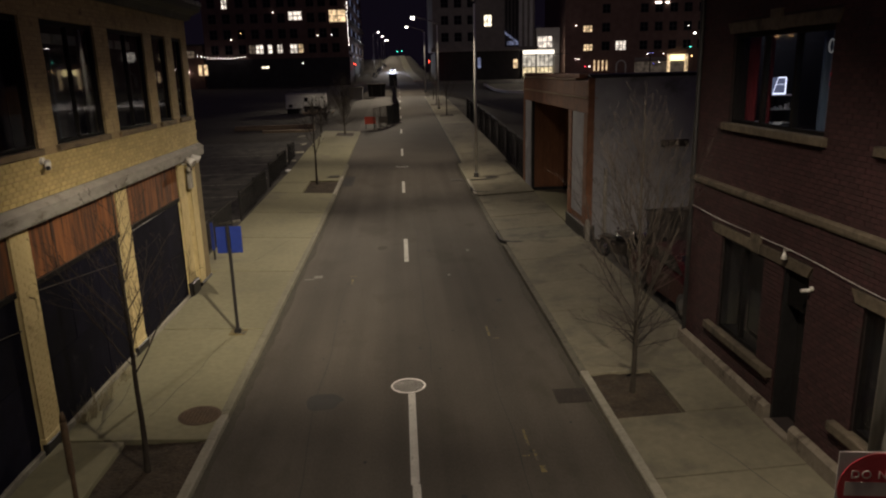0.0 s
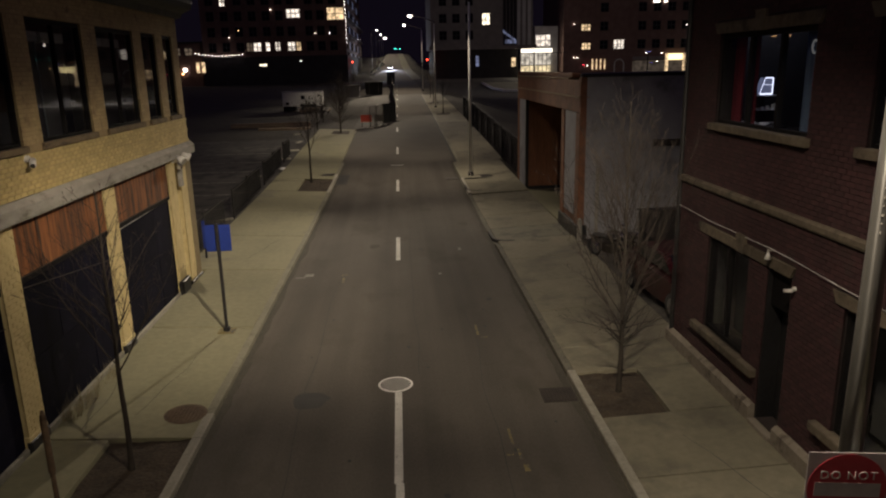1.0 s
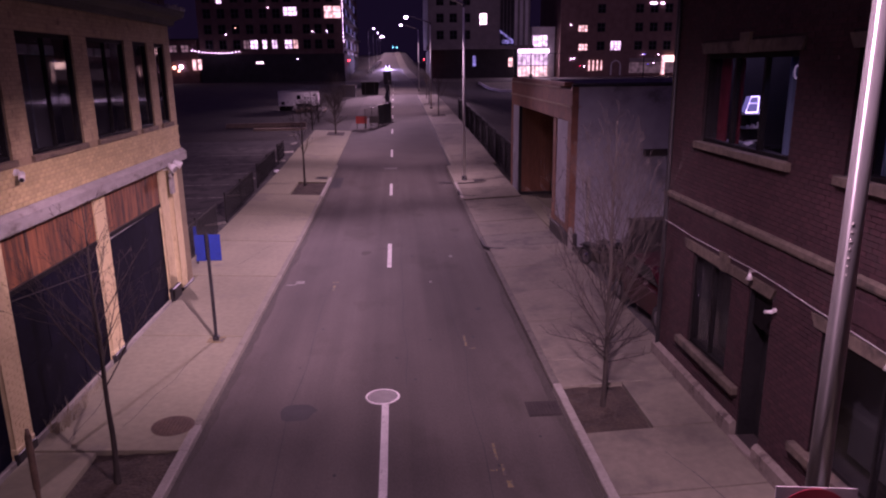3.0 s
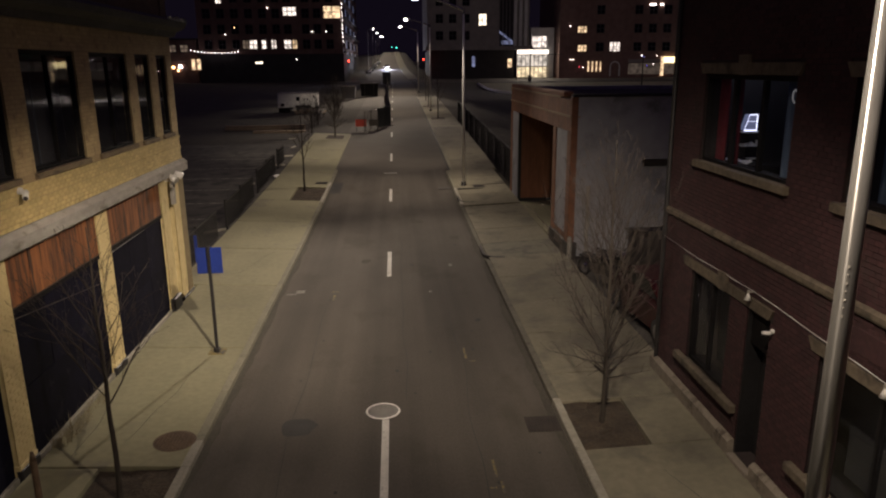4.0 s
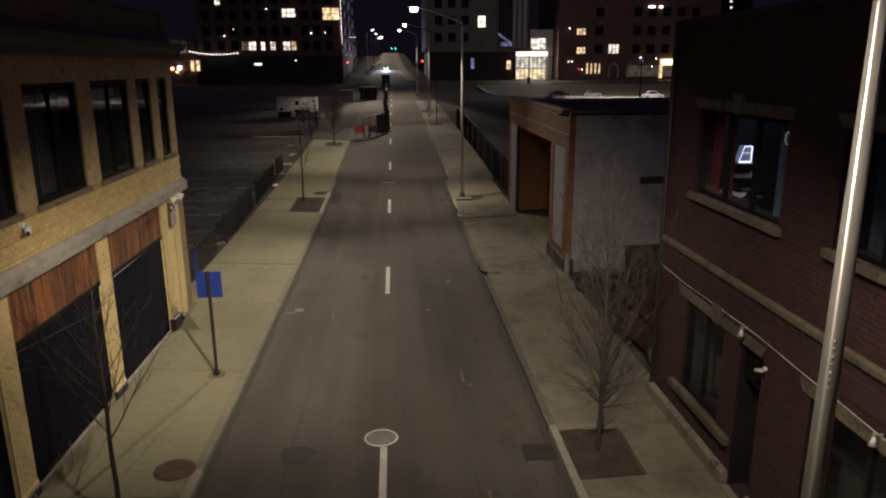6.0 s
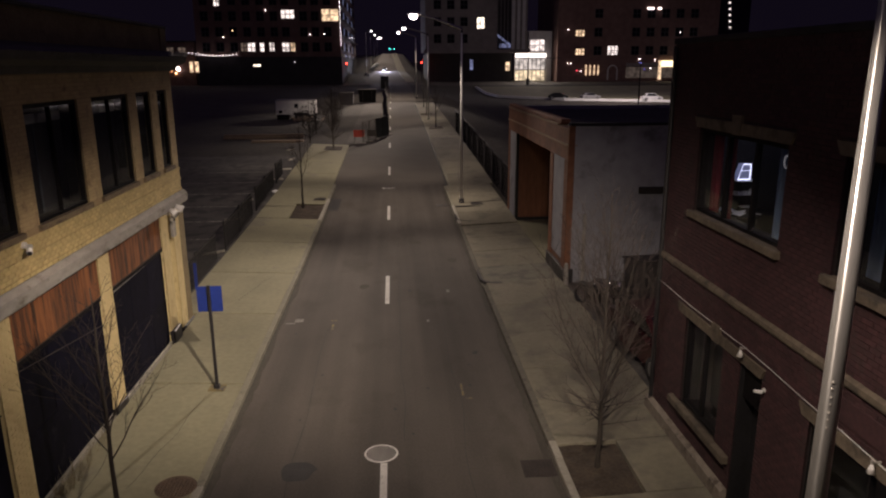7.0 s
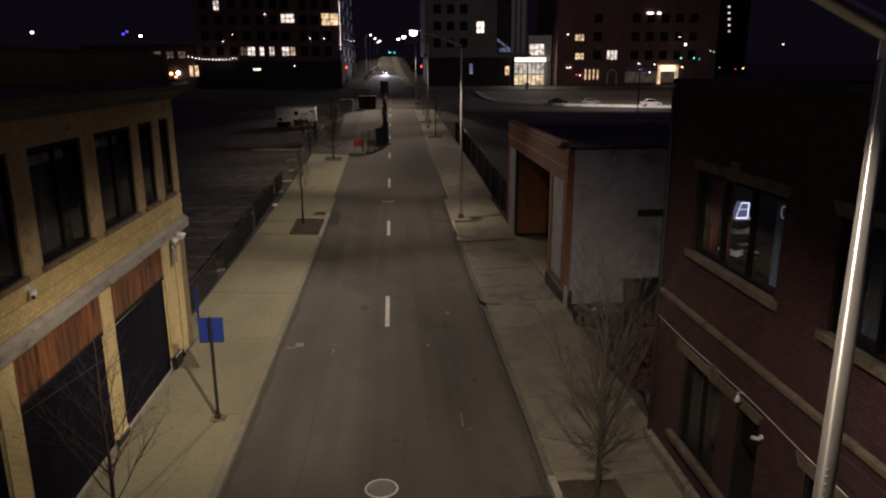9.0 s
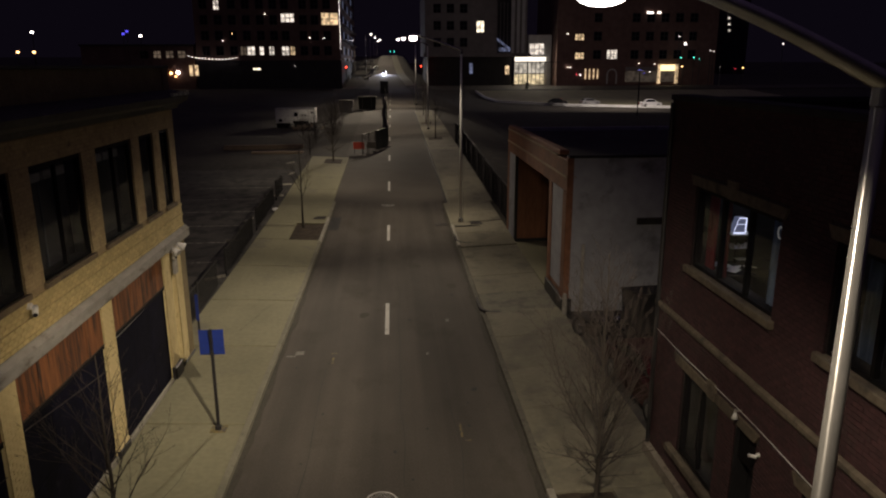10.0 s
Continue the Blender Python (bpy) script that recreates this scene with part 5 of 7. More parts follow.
# ---- street lamps ----
M["lamp_lens"] = glow("lamp_lens", (1.0, 0.9, 0.8), 14)
M["lamp_lens_far"] = glow("lamp_lens_far", (1.0, 0.92, 0.78), 13)


def street_lamp(x, y, reach, lens, label, scale=1.0, height=9.0):
    """Tapered steel pole with a rising arm that carries a flat head over the road."""
    s = math.copysign(1, reach)
    z = (lie(y) if y < 250 else land(x, y)) + (0.15 if abs(x) < 6 else 0)
    t = thing("street_lamp", label, "street lamp", (x, y, z), group="street lamps")
    part("base", bar((0, 0, 0), (0, 0, 0.25), 0.17, 0.125, 16), M["steel_pole"], t)
    smooth(part("pole", bar((0, 0, 0.2), (0, 0, height - 0.25), 0.108 if y < 10 else 0.092, 0.058 if y < 10 else 0.05, 28), M["drawn_pole" if y < 10 else "lit_pole"], t))
    cap = part("collar", bar((0, 0, height - 0.4), (0, 0, height - 0.14), 0.068, 0.068, 16), M["steel_pole"], t)
    pts = [Vector((reach * k / 14, 0, height - 0.22 + 0.80 * (0.55 * k / 14 + 0.45 * math.sin(k / 14 * math.pi * 0.5)))) for k in range(14)]
    arm = ([], [])
    tube(*arm, pts, [0.078 - 0.0026 * k for k in range(14)], 14)
    smooth(heap("arm", *arm, M["steel_pole"], t))
    hx, hz = reach, height + 0.50
    bm = bmesh.new()
    bmesh.ops.create_uvsphere(bm, u_segments=20, v_segments=10, radius=1, matrix=Matrix.LocRotScale((hx, 0, hz + 0.05), None, (0.40, 0.17, 0.11)))
    bmesh.ops.bisect_plane(bm, geom=list(bm.verts) + list(bm.edges) + list(bm.faces), plane_co=(0, 0, hz + 0.04), plane_no=(0, 0, -1), clear_outer=True)
    h = smooth(part("head", bm, M["galvanised"], t))
    # added skirt, unseen inside the glass bowl, that shapes the light: it cuts off towards the horizon, deeper towards
    # the house front behind the pole
    bm = bmesh.new()
    rings = []
    for ax, ay, low in ((0.186, 0.108, False), (0.186, 0.108, True), (0.18, 0.102, True), (0.18, 0.102, False)):
        angles = [k * math.tau / 56 for k in range(56)]
        drop = [0.035 + (0.102 if s * math.cos(a) < 0 else 0.045) * min(1.0, 2.1 * max(0.0, abs(math.cos(a)) - 0.23)) for a in angles]
        rings.append([bm.verts.new((hx + s * 0.05 + ax * math.cos(a), ay * math.sin(a), hz - d if low else hz + 0.05)) for a, d in zip(angles, drop)])
    for r, q in zip(rings, rings[1:]):
        for k in range(56):
            j = (k + 1) % 56
            bm.faces.new((r[k], r[j], q[j], q[k]))
    part("skirt", bm, M["galvanised"], h)
    bm = bmesh.new()
    # hill lamps get larger bowls, their glare put into the shape
    size = 1.0 if y < 200 else 1.5
    rings = [[bm.verts.new((hx + s * 0.05 + size * r * math.cos(k * math.tau / 36), size * q * r * math.sin(k * math.tau / 36), hz + 0.04 - size * d)) for k in range(36)]
             for r, d, q in ((0.196, 0.0, 0.72), (0.202, 0.10, 0.74), (0.198, 0.15, 0.76), (0.18, 0.185, 0.8), (0.145, 0.212, 0.84), (0.09, 0.232, 0.9), (0.03, 0.24, 1.0))]
    for r, q in zip(rings, rings[1:]):
        for k in range(36):
            bm.faces.new((r[k], q[k], q[(k + 1) % 36], r[(k + 1) % 36]))
    bm.faces.new(rings[-1])
    bowl = smooth(part("bowl", bm, lens, h, "glowing glass bowl"))
    bowl.visible_shadow = False
    at = (x + hx + s * 0.05, y, z + hz - 0.007)
    # a long throw across the road both ways, a shorter one along the near pavement, a little on the wall behind; the farther lamps also light the road below
    throws = [(0.43, 0.81, 0.40, 1.82, 56), (0.0, 0.84, 0.48, 1.05, 66), (-0.80, 0.62, 1.2, 0.36, 78), (-0.2, 0.1, 1.0, 0.06, 90), (0.5, 0.25, 1.0, 0.16, 110), (-0.36, 0.01, 1.0, 0.15, 44)]
    if y > 10:
        throws[2:] = [(-0.45, 0.62, 1.2, 0.16, 70), (0.45, 0.22, 1.0, 0.36, 110), (-0.45, 0.02, 1.0, 0.12, 44)]
    if y > 200:
        throws = [(0.35, 0.8, 0.5, 2.4, 110)]
    for dy in (1, -1):
        for dx, way, down, share, wide in throws:
            spot_lamp("street_light", at, (at[0] + s * dx, y + way * dy, at[2] - down), LAMP_POWER * scale * share, LAMP_COLOUR, wide, 0.016)
    return t


street_lamp(4.085, 5.25, -2.1, M["lamp_lens"], "tall galvanised street lamp at the kerb beside the red building")
street_lamp(4.25, 39.6, -2.54, M["lamp_lens_far"], "tall galvanised street lamp at the kerb beside the garage", scale=1.0, height=9.69)
# the one at y = -29 is unseen, added to continue the row
for x, y, reach, height in ((4.45, -29, -2.3, 9.0), (4.68, 85, -2.7, 9.9), (4.6, 125, -2.85, 10.4)):
    street_lamp(x, y, reach, M["lamp_lens_far"], "tall galvanised street lamp further up the street", 0.9 if y < 0 else 0.95 if y < 100 else 2.0, height)
for x, y, top in ((-9.8, 300, 15.8), (-9.2, 345, 13.8), (-8.6, 390, 11.2), (-8.6, 440, 10.9), (-8.6, 490, 11.2)):
    street_lamp(x, y, 2.2, M["lamp_lens_far"], "tall galvanised street lamp far up the hill", 1.1, top)
# painted code on the near pole, illegible
code = thing("pole_marking", "illegible pale stencilled marking on the lamp pole", "marking", (4.085, 5.25, 0.15))
for k in range(7):
    bm = boxes((-0.009, 0.007, -0.001, 0.0, -0.018 + 0.008 * (k % 2), 0.004))
    bm.transform(pose(-0.045, -0.0685, 4.85 + 0.07 * k, 0, 0, -33))
    part("stencil_bar", bm, M["stone_grey"], code)

# ---- no-entry sign at the near pole ----
sg = thing("no_entry_sign", "square white sign with a red disc, on the lamp pole", "traffic sign", (3.95, 5.05, 2.83), -8)
part("plate", boxes((-0.335, 0.335, -0.004, 0.004, -0.335, 0.335), bevel=0.002), M["sign_white"], sg)
bm = bmesh.new()
bmesh.ops.create_cone(bm, cap_ends=True, segments=48, radius1=0.322, radius2=0.322, depth=0.004, matrix=pose(0, -0.007, 0, 90))
part("disc", bm, M["sign_red"], sg)
part("bar", boxes((-0.265, 0.265, -0.012, -0.0095, -0.07, 0.058)), M["sign_white"], sg)
words("lettering", "DO NOT", 0.104, (0, -0.0115, 0.125), (90, 0, 0), M["sign_white"], sg)
words("lettering", "ENTER", 0.104, (0, -0.0115, -0.16), (90, 0, 0), M["sign_white"], sg)
for z in (-0.2, 0.2):
    part("bracket", boxes((0.06, 0.2, 0.005, 0.09, z - 0.02, z + 0.02)), M["galvanised"], sg)

# ---- blue sign on a black post ----
zb = lie(16.7) + pavement_up(-1, -4.09)
bs = thing("blue_sign", "plain blue square sign back on a black post", "street sign", (-4.09, 16.67, zb))
part("post", boxes((-0.035, 0.035, -0.035, 0.035, 0, 2.7), bevel=0.006), M["black_paint"], bs)
part("post_foot", boxes((-0.07, 0.07, -0.07, 0.07, 0, 0.12), bevel=0.015), M["black_paint"], bs)
part("base_plate", boxes((-0.2, 0.2, -0.17, 0.17, 0, 0.02), bevel=0.004), M["paint_yellow"], bs, "worn yellow base plate")
part("panel", boxes((-0.30, 0.30, 0.04, 0.055, 2.02, 2.67), bevel=0.004), M["sign_blue"], bs)
part("panel_strap", boxes((-0.03, 0.03, -0.04, 0.042, 2.12, 2.16)), M["black_paint"], bs)
part("panel_strap", boxes((-0.03, 0.03, -0.04, 0.042, 2.5, 2.54)), M["black_paint"], bs)
bs2 = thing("blue_sign", "small blue sign on a thin post beside the fence", "street sign", (-6.35, 23.6, 0.25))
part("post", boxes((-0.03, 0.03, -0.03, 0.03, 0, 1.32)), M["black_paint"], bs2)
part("panel", boxes((-0.05, 0.05, -0.05, -0.035, 0.35, 1.3)), M["sign_blue"], bs2)
# black post near the corner of the pit
pm = thing("black_post", "black steel post with a round cap beside the tree pit", "post", (-4.28, 8.4, lie(8) + pavement_up(-1, -4.28)))
part("shaft", bar((0, 0, 0), (0, 0, 1.98), 0.03, 0.03, 14), M["iron_rust"], pm)
part("collar", bar((0, 0, 1.25), (0, 0, 1.98), 0.042, sides=14), M["iron_rust"], pm)
smooth(part("cap", bar((0, 0, 1.98), (0, 0, 2.1), 0.042, 0.02, 14), M["iron_rust"], pm))


# ---- bare trees ----
def limb(rng, start, way, length, radius, depth, wood, twigs, lift, bend):
    """One limb that bends upwards and throws side shoots."""
    n = max(3, int(length / 0.22))
    p, d = start.copy(), way.normalized()
    pts, step = [p.copy()], length / n
    for k in range(n):
        d = (d + Vector((rng.uniform(-bend, bend), rng.uniform(-bend, bend), lift + rng.uniform(-bend, bend) * 0.5))).normalized()
        p = p + d * step
        pts.append(p.copy())
    radii = [max(0.0022, radius * (1 - 0.86 * k / n)) for k in range(n + 1)]
    target = wood if radius > 0.012 else twigs
    tube(*target, pts, radii, 6 if radius > 0.02 else 4 if radius > 0.008 else 3)
    if depth == 0:
        return
    count = max(2, int(length * (5.2 if depth > 1 else 6.5)))
    for k in range(count):
        f = 0.16 + 0.80 * (k + rng.random() * 0.8) / count
        i = min(n - 1, int(f * n))
        at = pts[i].lerp(pts[i + 1], f * n - i)
        along = (pts[i + 1] - pts[i]).normalized()
        side = Vector((rng.uniform(-1, 1), rng.uniform(-1, 1), rng.uniform(-0.15, 0.5)))
        side = (side - side.dot(along) * along).normalized()
        out = (along * rng.uniform(0.75, 1.15) + side * rng.uniform(0.5, 0.85)).normalized()
        limb(rng, at, out, length * (1 - f * 0.6) * rng.uniform(0.28, 0.5), radii[i] * 0.55, depth - 1, wood, twigs, lift * 1.1, bend)


def bare_tree(x, y, z, seed, label, trunk, clear, limbs, radius, spread, lift, depth=2, lean=(0.0, 0.0), low=0, bend=0.09):
    rng = random.Random(seed)
    t = thing("bare_tree", label, "tree", (x, y, z), group="street trees")
    wood, twigs = ([], []), ([], [])
    n = 16
    pts = [Vector((lean[0] * (k / n) ** 1.3 + 0.008 * math.sin(k * 1.1 + seed), lean[1] * k / n + 0.008 * math.cos(k * 0.9 + seed), trunk * k / n - 0.03)) for k in range(n + 1)]
    radii = [radius * (1.35 if k == 0 else 1.0) * (1 - 0.9 * (k / n) ** 1.1) + 0.004 for k in range(n + 1)]
    tube(*wood, pts, radii, 9)
    for k in range(limbs):
        f = clear + (0.96 - clear) * (k + rng.random() * 0.6) / limbs
        i = min(n - 1, int(f * n))
        at = pts[i].lerp(pts[i + 1], f * n - i)
        a = k * 2.4 + rng.uniform(-0.5, 0.5)
        out = Vector((math.cos(a), math.sin(a), rng.uniform(0.8, 1.6) / spread))
        limb(rng, at, out, (trunk * (1.04 - f) * 0.62 + 0.35) * rng.uniform(0.75, 1.15), radii[i] * 0.42, depth, wood, twigs, lift, bend)
    for k in range(low):
        a = k * 2.4 + 0.7
        limb(rng, pts[3] + Vector((0, 0, rng.uniform(-0.3, 0.5))), Vector((math.cos(a), math.sin(a), rng.uniform(0.25, 0.7))), rng.uniform(0.9, 1.5), radius * 0.32, 2, wood, twigs, 0.01, bend)
    smooth(heap("trunk", *wood, M["bark"], t))
    tagged(heap("crown", *twigs, M["twig"], t), kind="stuff")
    return t


bare_tree(4.42, 12.5, 0.10, 5, "bare young tree with upright grey branches in a pit", 5.6, 0.22, 44, 0.046, 0.60, 0.05, depth=3, low=14)
bare_tree(-4.22, 10.58, 0.10, 11, "bare young tree with few crooked grey limbs in a pit", 4.6, 0.36, 22, 0.045, 1.0, 0.05, depth=3, lean=(-0.05, 0.2), bend=0.11)
bare_tree(-4.65, 39.2, 0.35, 21, "bare young street tree beside the car park", 4.6, 0.36, 14, 0.06, 0.7, 0.06, depth=2)
bare_tree(-4.7, 61.5, 1.0, 31, "bare bushy street tree beside the vacant lot", 5.4, 0.24, 44, 0.08, 0.95, 0.05, depth=3, low=8)
for k, (x, y) in enumerate(((5.0, 76.0), (4.75, 92), (4.9, 103), (6.6, 122))):
    bare_tree(x, y, lie(y) + 0.12, 41 + k, "bare young street tree up the street", 4.6, 0.36, 11, 0.06, 0.7, 0.06, depth=1)
for k, (x, y, h) in enumerate(((-7.4, 68, 4.2), (-8.6, 84, 3.6), (-6.8, 92, 4.5), (-10.5, 88, 2.6), (-5.9, 76, 3.4), (-7.8, 77.5, 2.8))):
    bare_tree(x, y, land(x, y) - 0.12, 61 + k, "bare straggling tree on the vacant lot", h, 0.10, 26, 0.06, 1.1, 0.04, depth=3, low=5)

# ---- fence along the car park ----
def fence_panel(y0, y1, x0, x1, top, label):
    z = lie(y0) + 0.2
    t = thing("fence_panel", label, "fence", (x0, y0, z), math.degrees(-math.atan2(x1 - x0, y1 - y0)), "car park fence")
    n = y1 - y0
    part("post", boxes((-0.035, 0.035, -0.035, 0.035, 0, top + 0.08), bevel=0.006), M["black_paint"], t)
    for h in (0.12, top - 0.06):
        part("rail", boxes((-0.018, 0.018, 0.035, n - 0.035, h - 0.018, h + 0.018)), M["black_paint"], t)
    k = 0.14
    while k < n - 0.08:
        part("picket", boxes((-0.009, 0.009, k - 0.009, k + 0.009, 0.06, top)), M["black_paint"], t)
        k += 0.125
    return t


for y0, y1 in ((22.2, 25.2), (25.2, 28.6), (30.2, 33.6), (33.6, 37.2), (38.3, 41.7), (41.7, 45.2), (46.2, 49.6)):
    fence_panel(y0, y1, -6.72 - 0.02 * (y0 - 22), -6.72 - 0.02 * (y1 - 22), 1.25, "low black steel picket fence along the car park")
M["bay_paint"] = surface("bay_paint", (0.2, 0.188, 0.16), (0.42, 0.395, 0.34), 12, 0.85, 0.3, stain=(0.06, 0.056, 0.048), stain_at=0.5, stain_scale=0.5)
lot = bpy.data.objects["parking_lot"]
for k in range(8):
    y = 25.2 + 3.6 * k
    paint("bay_line", -13.2, -8.0, y, y + 0.14, M["bay_paint"], lot, 0.166)
for x, y, a in ((-8.3, 61.0, 60), (-7.5, 55.8, 75), (-7.4, 51.3, 20), (-8.0, 40.9, 70), (-7.8, 36.4, 25), (-7.45, 47.6, 10), (-7.3, 30.0, 40)):
    t = thing("wheel_stop", "short pale concrete wheel stop on the asphalt", "wheel stop", (x, y, lie(y) + 0.165), a)
    part("block", prism([(-0.07, 0), (0.07, 0), (0.05, 0.09), (-0.05, 0.09)], "x", -0.5, 0.5), M["kerb_pale"], t)

bag = thing("litter_bag", "crumpled white plastic bag at the foot of the fence", "litter", (-6.82, 43.4, lie(43.4) + 0.17))
bm = bmesh.new()
bmesh.ops.create_icosphere(bm, subdivisions=2, radius=0.2)
for v in bm.verts:
    v.co *= 1 + 0.5 * noise.noise(v.co * 7)
    v.co.z = max(0.0, v.co.z * 0.6 + 0.06)
part("bag", bm, M["white_paint"], bag)

# ---- vacant lot: timber, trailer, barriers ----
def timber(x, y, n, length, turn):
    t = thing("timber_stack", "low stack of weathered pale timber beams", "timber", (x, y, land(x, y) - 0.1), turn)
    for k in range(n):
        part("beam", boxes((-length / 2 + random.uniform(-0.3, 0.3), length / 2, 0.3 * (k % 4), 0.3 * (k % 4) + 0.25, 0.24 * (k // 4), 0.24 * (k // 4) + 0.2), bevel=0.012), M["wood_beam"], t)


timber(-13.0, 75.5, 6, 8.0, 2)
timber(-11.0, 71.2, 3, 5.0, -2)
tr = thing("trailer", "white site trailer with small windows on wheels", "trailer", (-12.45, 98.0, land(-12, 98) - 0.10))
part("body", boxes((-2.6, 2.6, -1.2, 1.2, 0.66, 2.5), bevel=0.06), M["white_paint"], tr)
part("roof_edge", boxes((-2.65, 2.65, -1.25, 1.25, 2.5, 2.57), bevel=0.02), M["galvanised"], tr)
part("wall_seam", boxes((-2.6, 2.6, -1.21, -1.2, 1.02, 1.05)), M["galvanised"], tr)
for x, w, z0, z1 in ((-2.2, 0.45, 0.85, 1.2), (-0.15, 0.5, 1.55, 2.05), (0.85, 0.2, 1.6, 1.78), (1.25, 0.2, 1.6, 1.78), (0.85, 0.2, 1.05, 1.22), (1.25, 0.2, 1.05, 1.22), (2.05, 0.3, 1.95, 2.15)):
    w_ = part("window", boxes((x, x + w, -1.215, -1.2, z0, z1)), M["dark_glass"], tr)
    part("window_frame", boxes((x - 0.03, x + w + 0.03, -1.225, -1.205, z0 - 0.03, z0), (x - 0.03, x + w + 0.03, -1.225, -1.205, z1, z1 + 0.03)), M["galvanised"], w_)
part("wheel_arch", boxes((-0.35, 1.75, -1.22, -1.0, 0.66, 0.98), bevel=0.05), M["frame_dark"], tr)
for x in (0.2, 1.2):
    for y in (-1.1, 1.1):
        part("wheel", bar((x, y - 0.1, 0.38), (x, y + 0.1, 0.38), 0.38, sides=18), M["tyre"], tr)
part("drawbar", boxes((2.6, 3.9, -0.06, 0.06, 0.5, 0.6)), M["iron"], tr)
for a, b in ((-2.5, -1.0), (1.9, 2.5)):
    part("skirt", boxes((a, b, -1.1, 1.1, 0.05, 0.66)), M["frame_dark"], tr)
for x, y, w, h, mt in ((-3.55, 117, 2.9, 2.1, "black_paint"), (-6.6, 112, 2.2, 1.9, "far_dark")):
    t = thing("skip" if mt == "black_paint" else "storage_box", "dark steel waste skip at the road side" if mt == "black_paint" else "dark grey storage box on the vacant lot", "container", (x, y, (land(x, y) if x < -5 else lie(y)) - 0.02))
    part("body", prism([(-w / 2 + 0.15, 0.1), (w / 2 - 0.15, 0.1), (w / 2, h), (-w / 2, h)], "y", -0.9, 0.9, 0.03), M["frame_dark" if mt == "black_paint" else mt], t)
    part("rim", boxes((-w / 2 - 0.05, w / 2 + 0.05, -0.96, 0.96, h - 0.08, h + 0.02)), M["iron"], t)
    for q in (-w / 4, w / 4):
        part("rib", boxes((q - 0.04, q + 0.04, -0.94, -0.9, 0.25, h - 0.1)), M["iron"], t)

rub = thing("rubble_heap", "low heap of tan boards and broken blocks beside the trailer", "rubble", (-10.6, 94.8, land(-10.6, 94.8) - 0.08))
dice = random.Random(8)
for k in range(26):
    bm = boxes((-0.5, 0.5, -0.12, 0.12, -0.05, 0.05), bevel=0.01)
    r = dice.random()
    bm.transform(pose(dice.gauss(0, 1.1), dice.gauss(0, 0.5), 0.08 + 0.45 * r, dice.uniform(-25, 25), dice.uniform(-25, 25), dice.uniform(0, 180)))
    part("board" if k % 3 else "block", bm, M["wood_beam"] if k % 3 else M["stone_grey"], rub)

M["net_green"] = surface("net_green", (0.03, 0.034, 0.03), (0.065, 0.072, 0.06), 9, 0.95, 0.4, stain=(0.055, 0.07, 0.04), stain_at=0.64)
# ---- closed-off lane: barrier fence, red board, dark column ----
for k in range(4):
    y0 = 65.6 + 1.45 * k
    x0 = -2.35 + 0.58 * k
    t = thing("barrier_panel", "dark wire barrier panel across the closed lane", "barrier", (x0, y0, lie(y0)), -22, "lane barriers")
    for q in (0, 1.5):
        part("upright", bar((0, q, 0), (0, q, 2.0), 0.025, sides=8), M["iron"], t)
    for h in (0.15, 1.0, 1.95):
        part("rail", bar((0, 0, h), (0, 1.5, h), 0.018, sides=8), M["iron"], t)
    for i in range(11):
        part("wire", bar((0, 0.13 * i + 0.08, 0.15), (0, 0.13 * i + 0.08, 1.95), 0.008, sides=5), M["iron"], t)
    verts, faces = [], []
    for i in range(7):
        for j in range(5):
            verts.append((0.03 + 0.025 * noise.noise(Vector((i * 0.8 + k * 3, j * 0.9, 5.0))), 0.04 + 0.236 * i, 0.16 + 0.44 * j))
    for i in range(6):
        for j in range(4):
            faces.append((i * 5 + j, i * 5 + 5 + j, i * 5 + 6 + j, i * 5 + 1 + j))
    if k > 1:
        heap("net", verts, faces, M["net_green"], t)
    part("foot", boxes((-0.3, 0.3, -0.08, 0.08, 0, 0.1), bevel=0.015), M["stone_grey"], t)
# netted fence along the closed lane
for k in range(30):
    y0 = 71.5 + 3.4 * k
    x0, x1 = (float(np.interp(q, (71.5, 176), (-0.08, -1.25))) + 0.1 * math.sin(q * 0.21) for q in (y0, y0 + 3.4))
    t = thing("net_fence_panel", "dark green netted site fence panel along the closed lane", "fence", (x0, y0, lie(y0)), math.degrees(math.atan2(x0 - x1, 3.4)), "site fence")
    rise = lie(y0 + 3.4) - lie(y0)
    part("upright", bar((0, 0, 0), (0, 0, 2.1), 0.03, sides=8), M["iron"], t)
    for h in (0.12, 2.05):
        part("rail", bar((0, 0, h), (0, 3.36, h + rise), 0.02, sides=6), M["iron"], t)
    verts, faces = [], []
    for i in range(9):
        for j in range(5):
            verts.append((0.05 * noise.noise(Vector((i * 0.7 + k * 5, j * 0.8, 1.0))), 0.42 * i, 0.14 + 0.47 * j + rise * i / 8))
    for i in range(8):
        for j in range(4):
            faces.append((i * 5 + j, i * 5 + 5 + j, i * 5 + 6 + j, i * 5 + 1 + j))
    heap("net", verts, faces, M["net_green"], t)
    part("foot", boxes((-0.3, 0.3, -0.1, 0.1, 0, 0.12), bevel=0.015), M["stone_grey"], t)
box_ = thing("site_container", "tall dark blue steel container at the end of the fence", "container", (-1.35, 176.5, lie(176.5)))
part("body", boxes((-0.95, 0.95, -1.2, 1.2, 0.12, 2.95), bevel=0.03), M["black_paint"], box_)
for x in (-0.6, -0.3, 0.0, 0.3, 0.6):
    part("rib", boxes((x - 0.06, x + 0.06, -1.24, -1.2, 0.25, 2.8), bevel=0.01), M["black_paint"], box_)
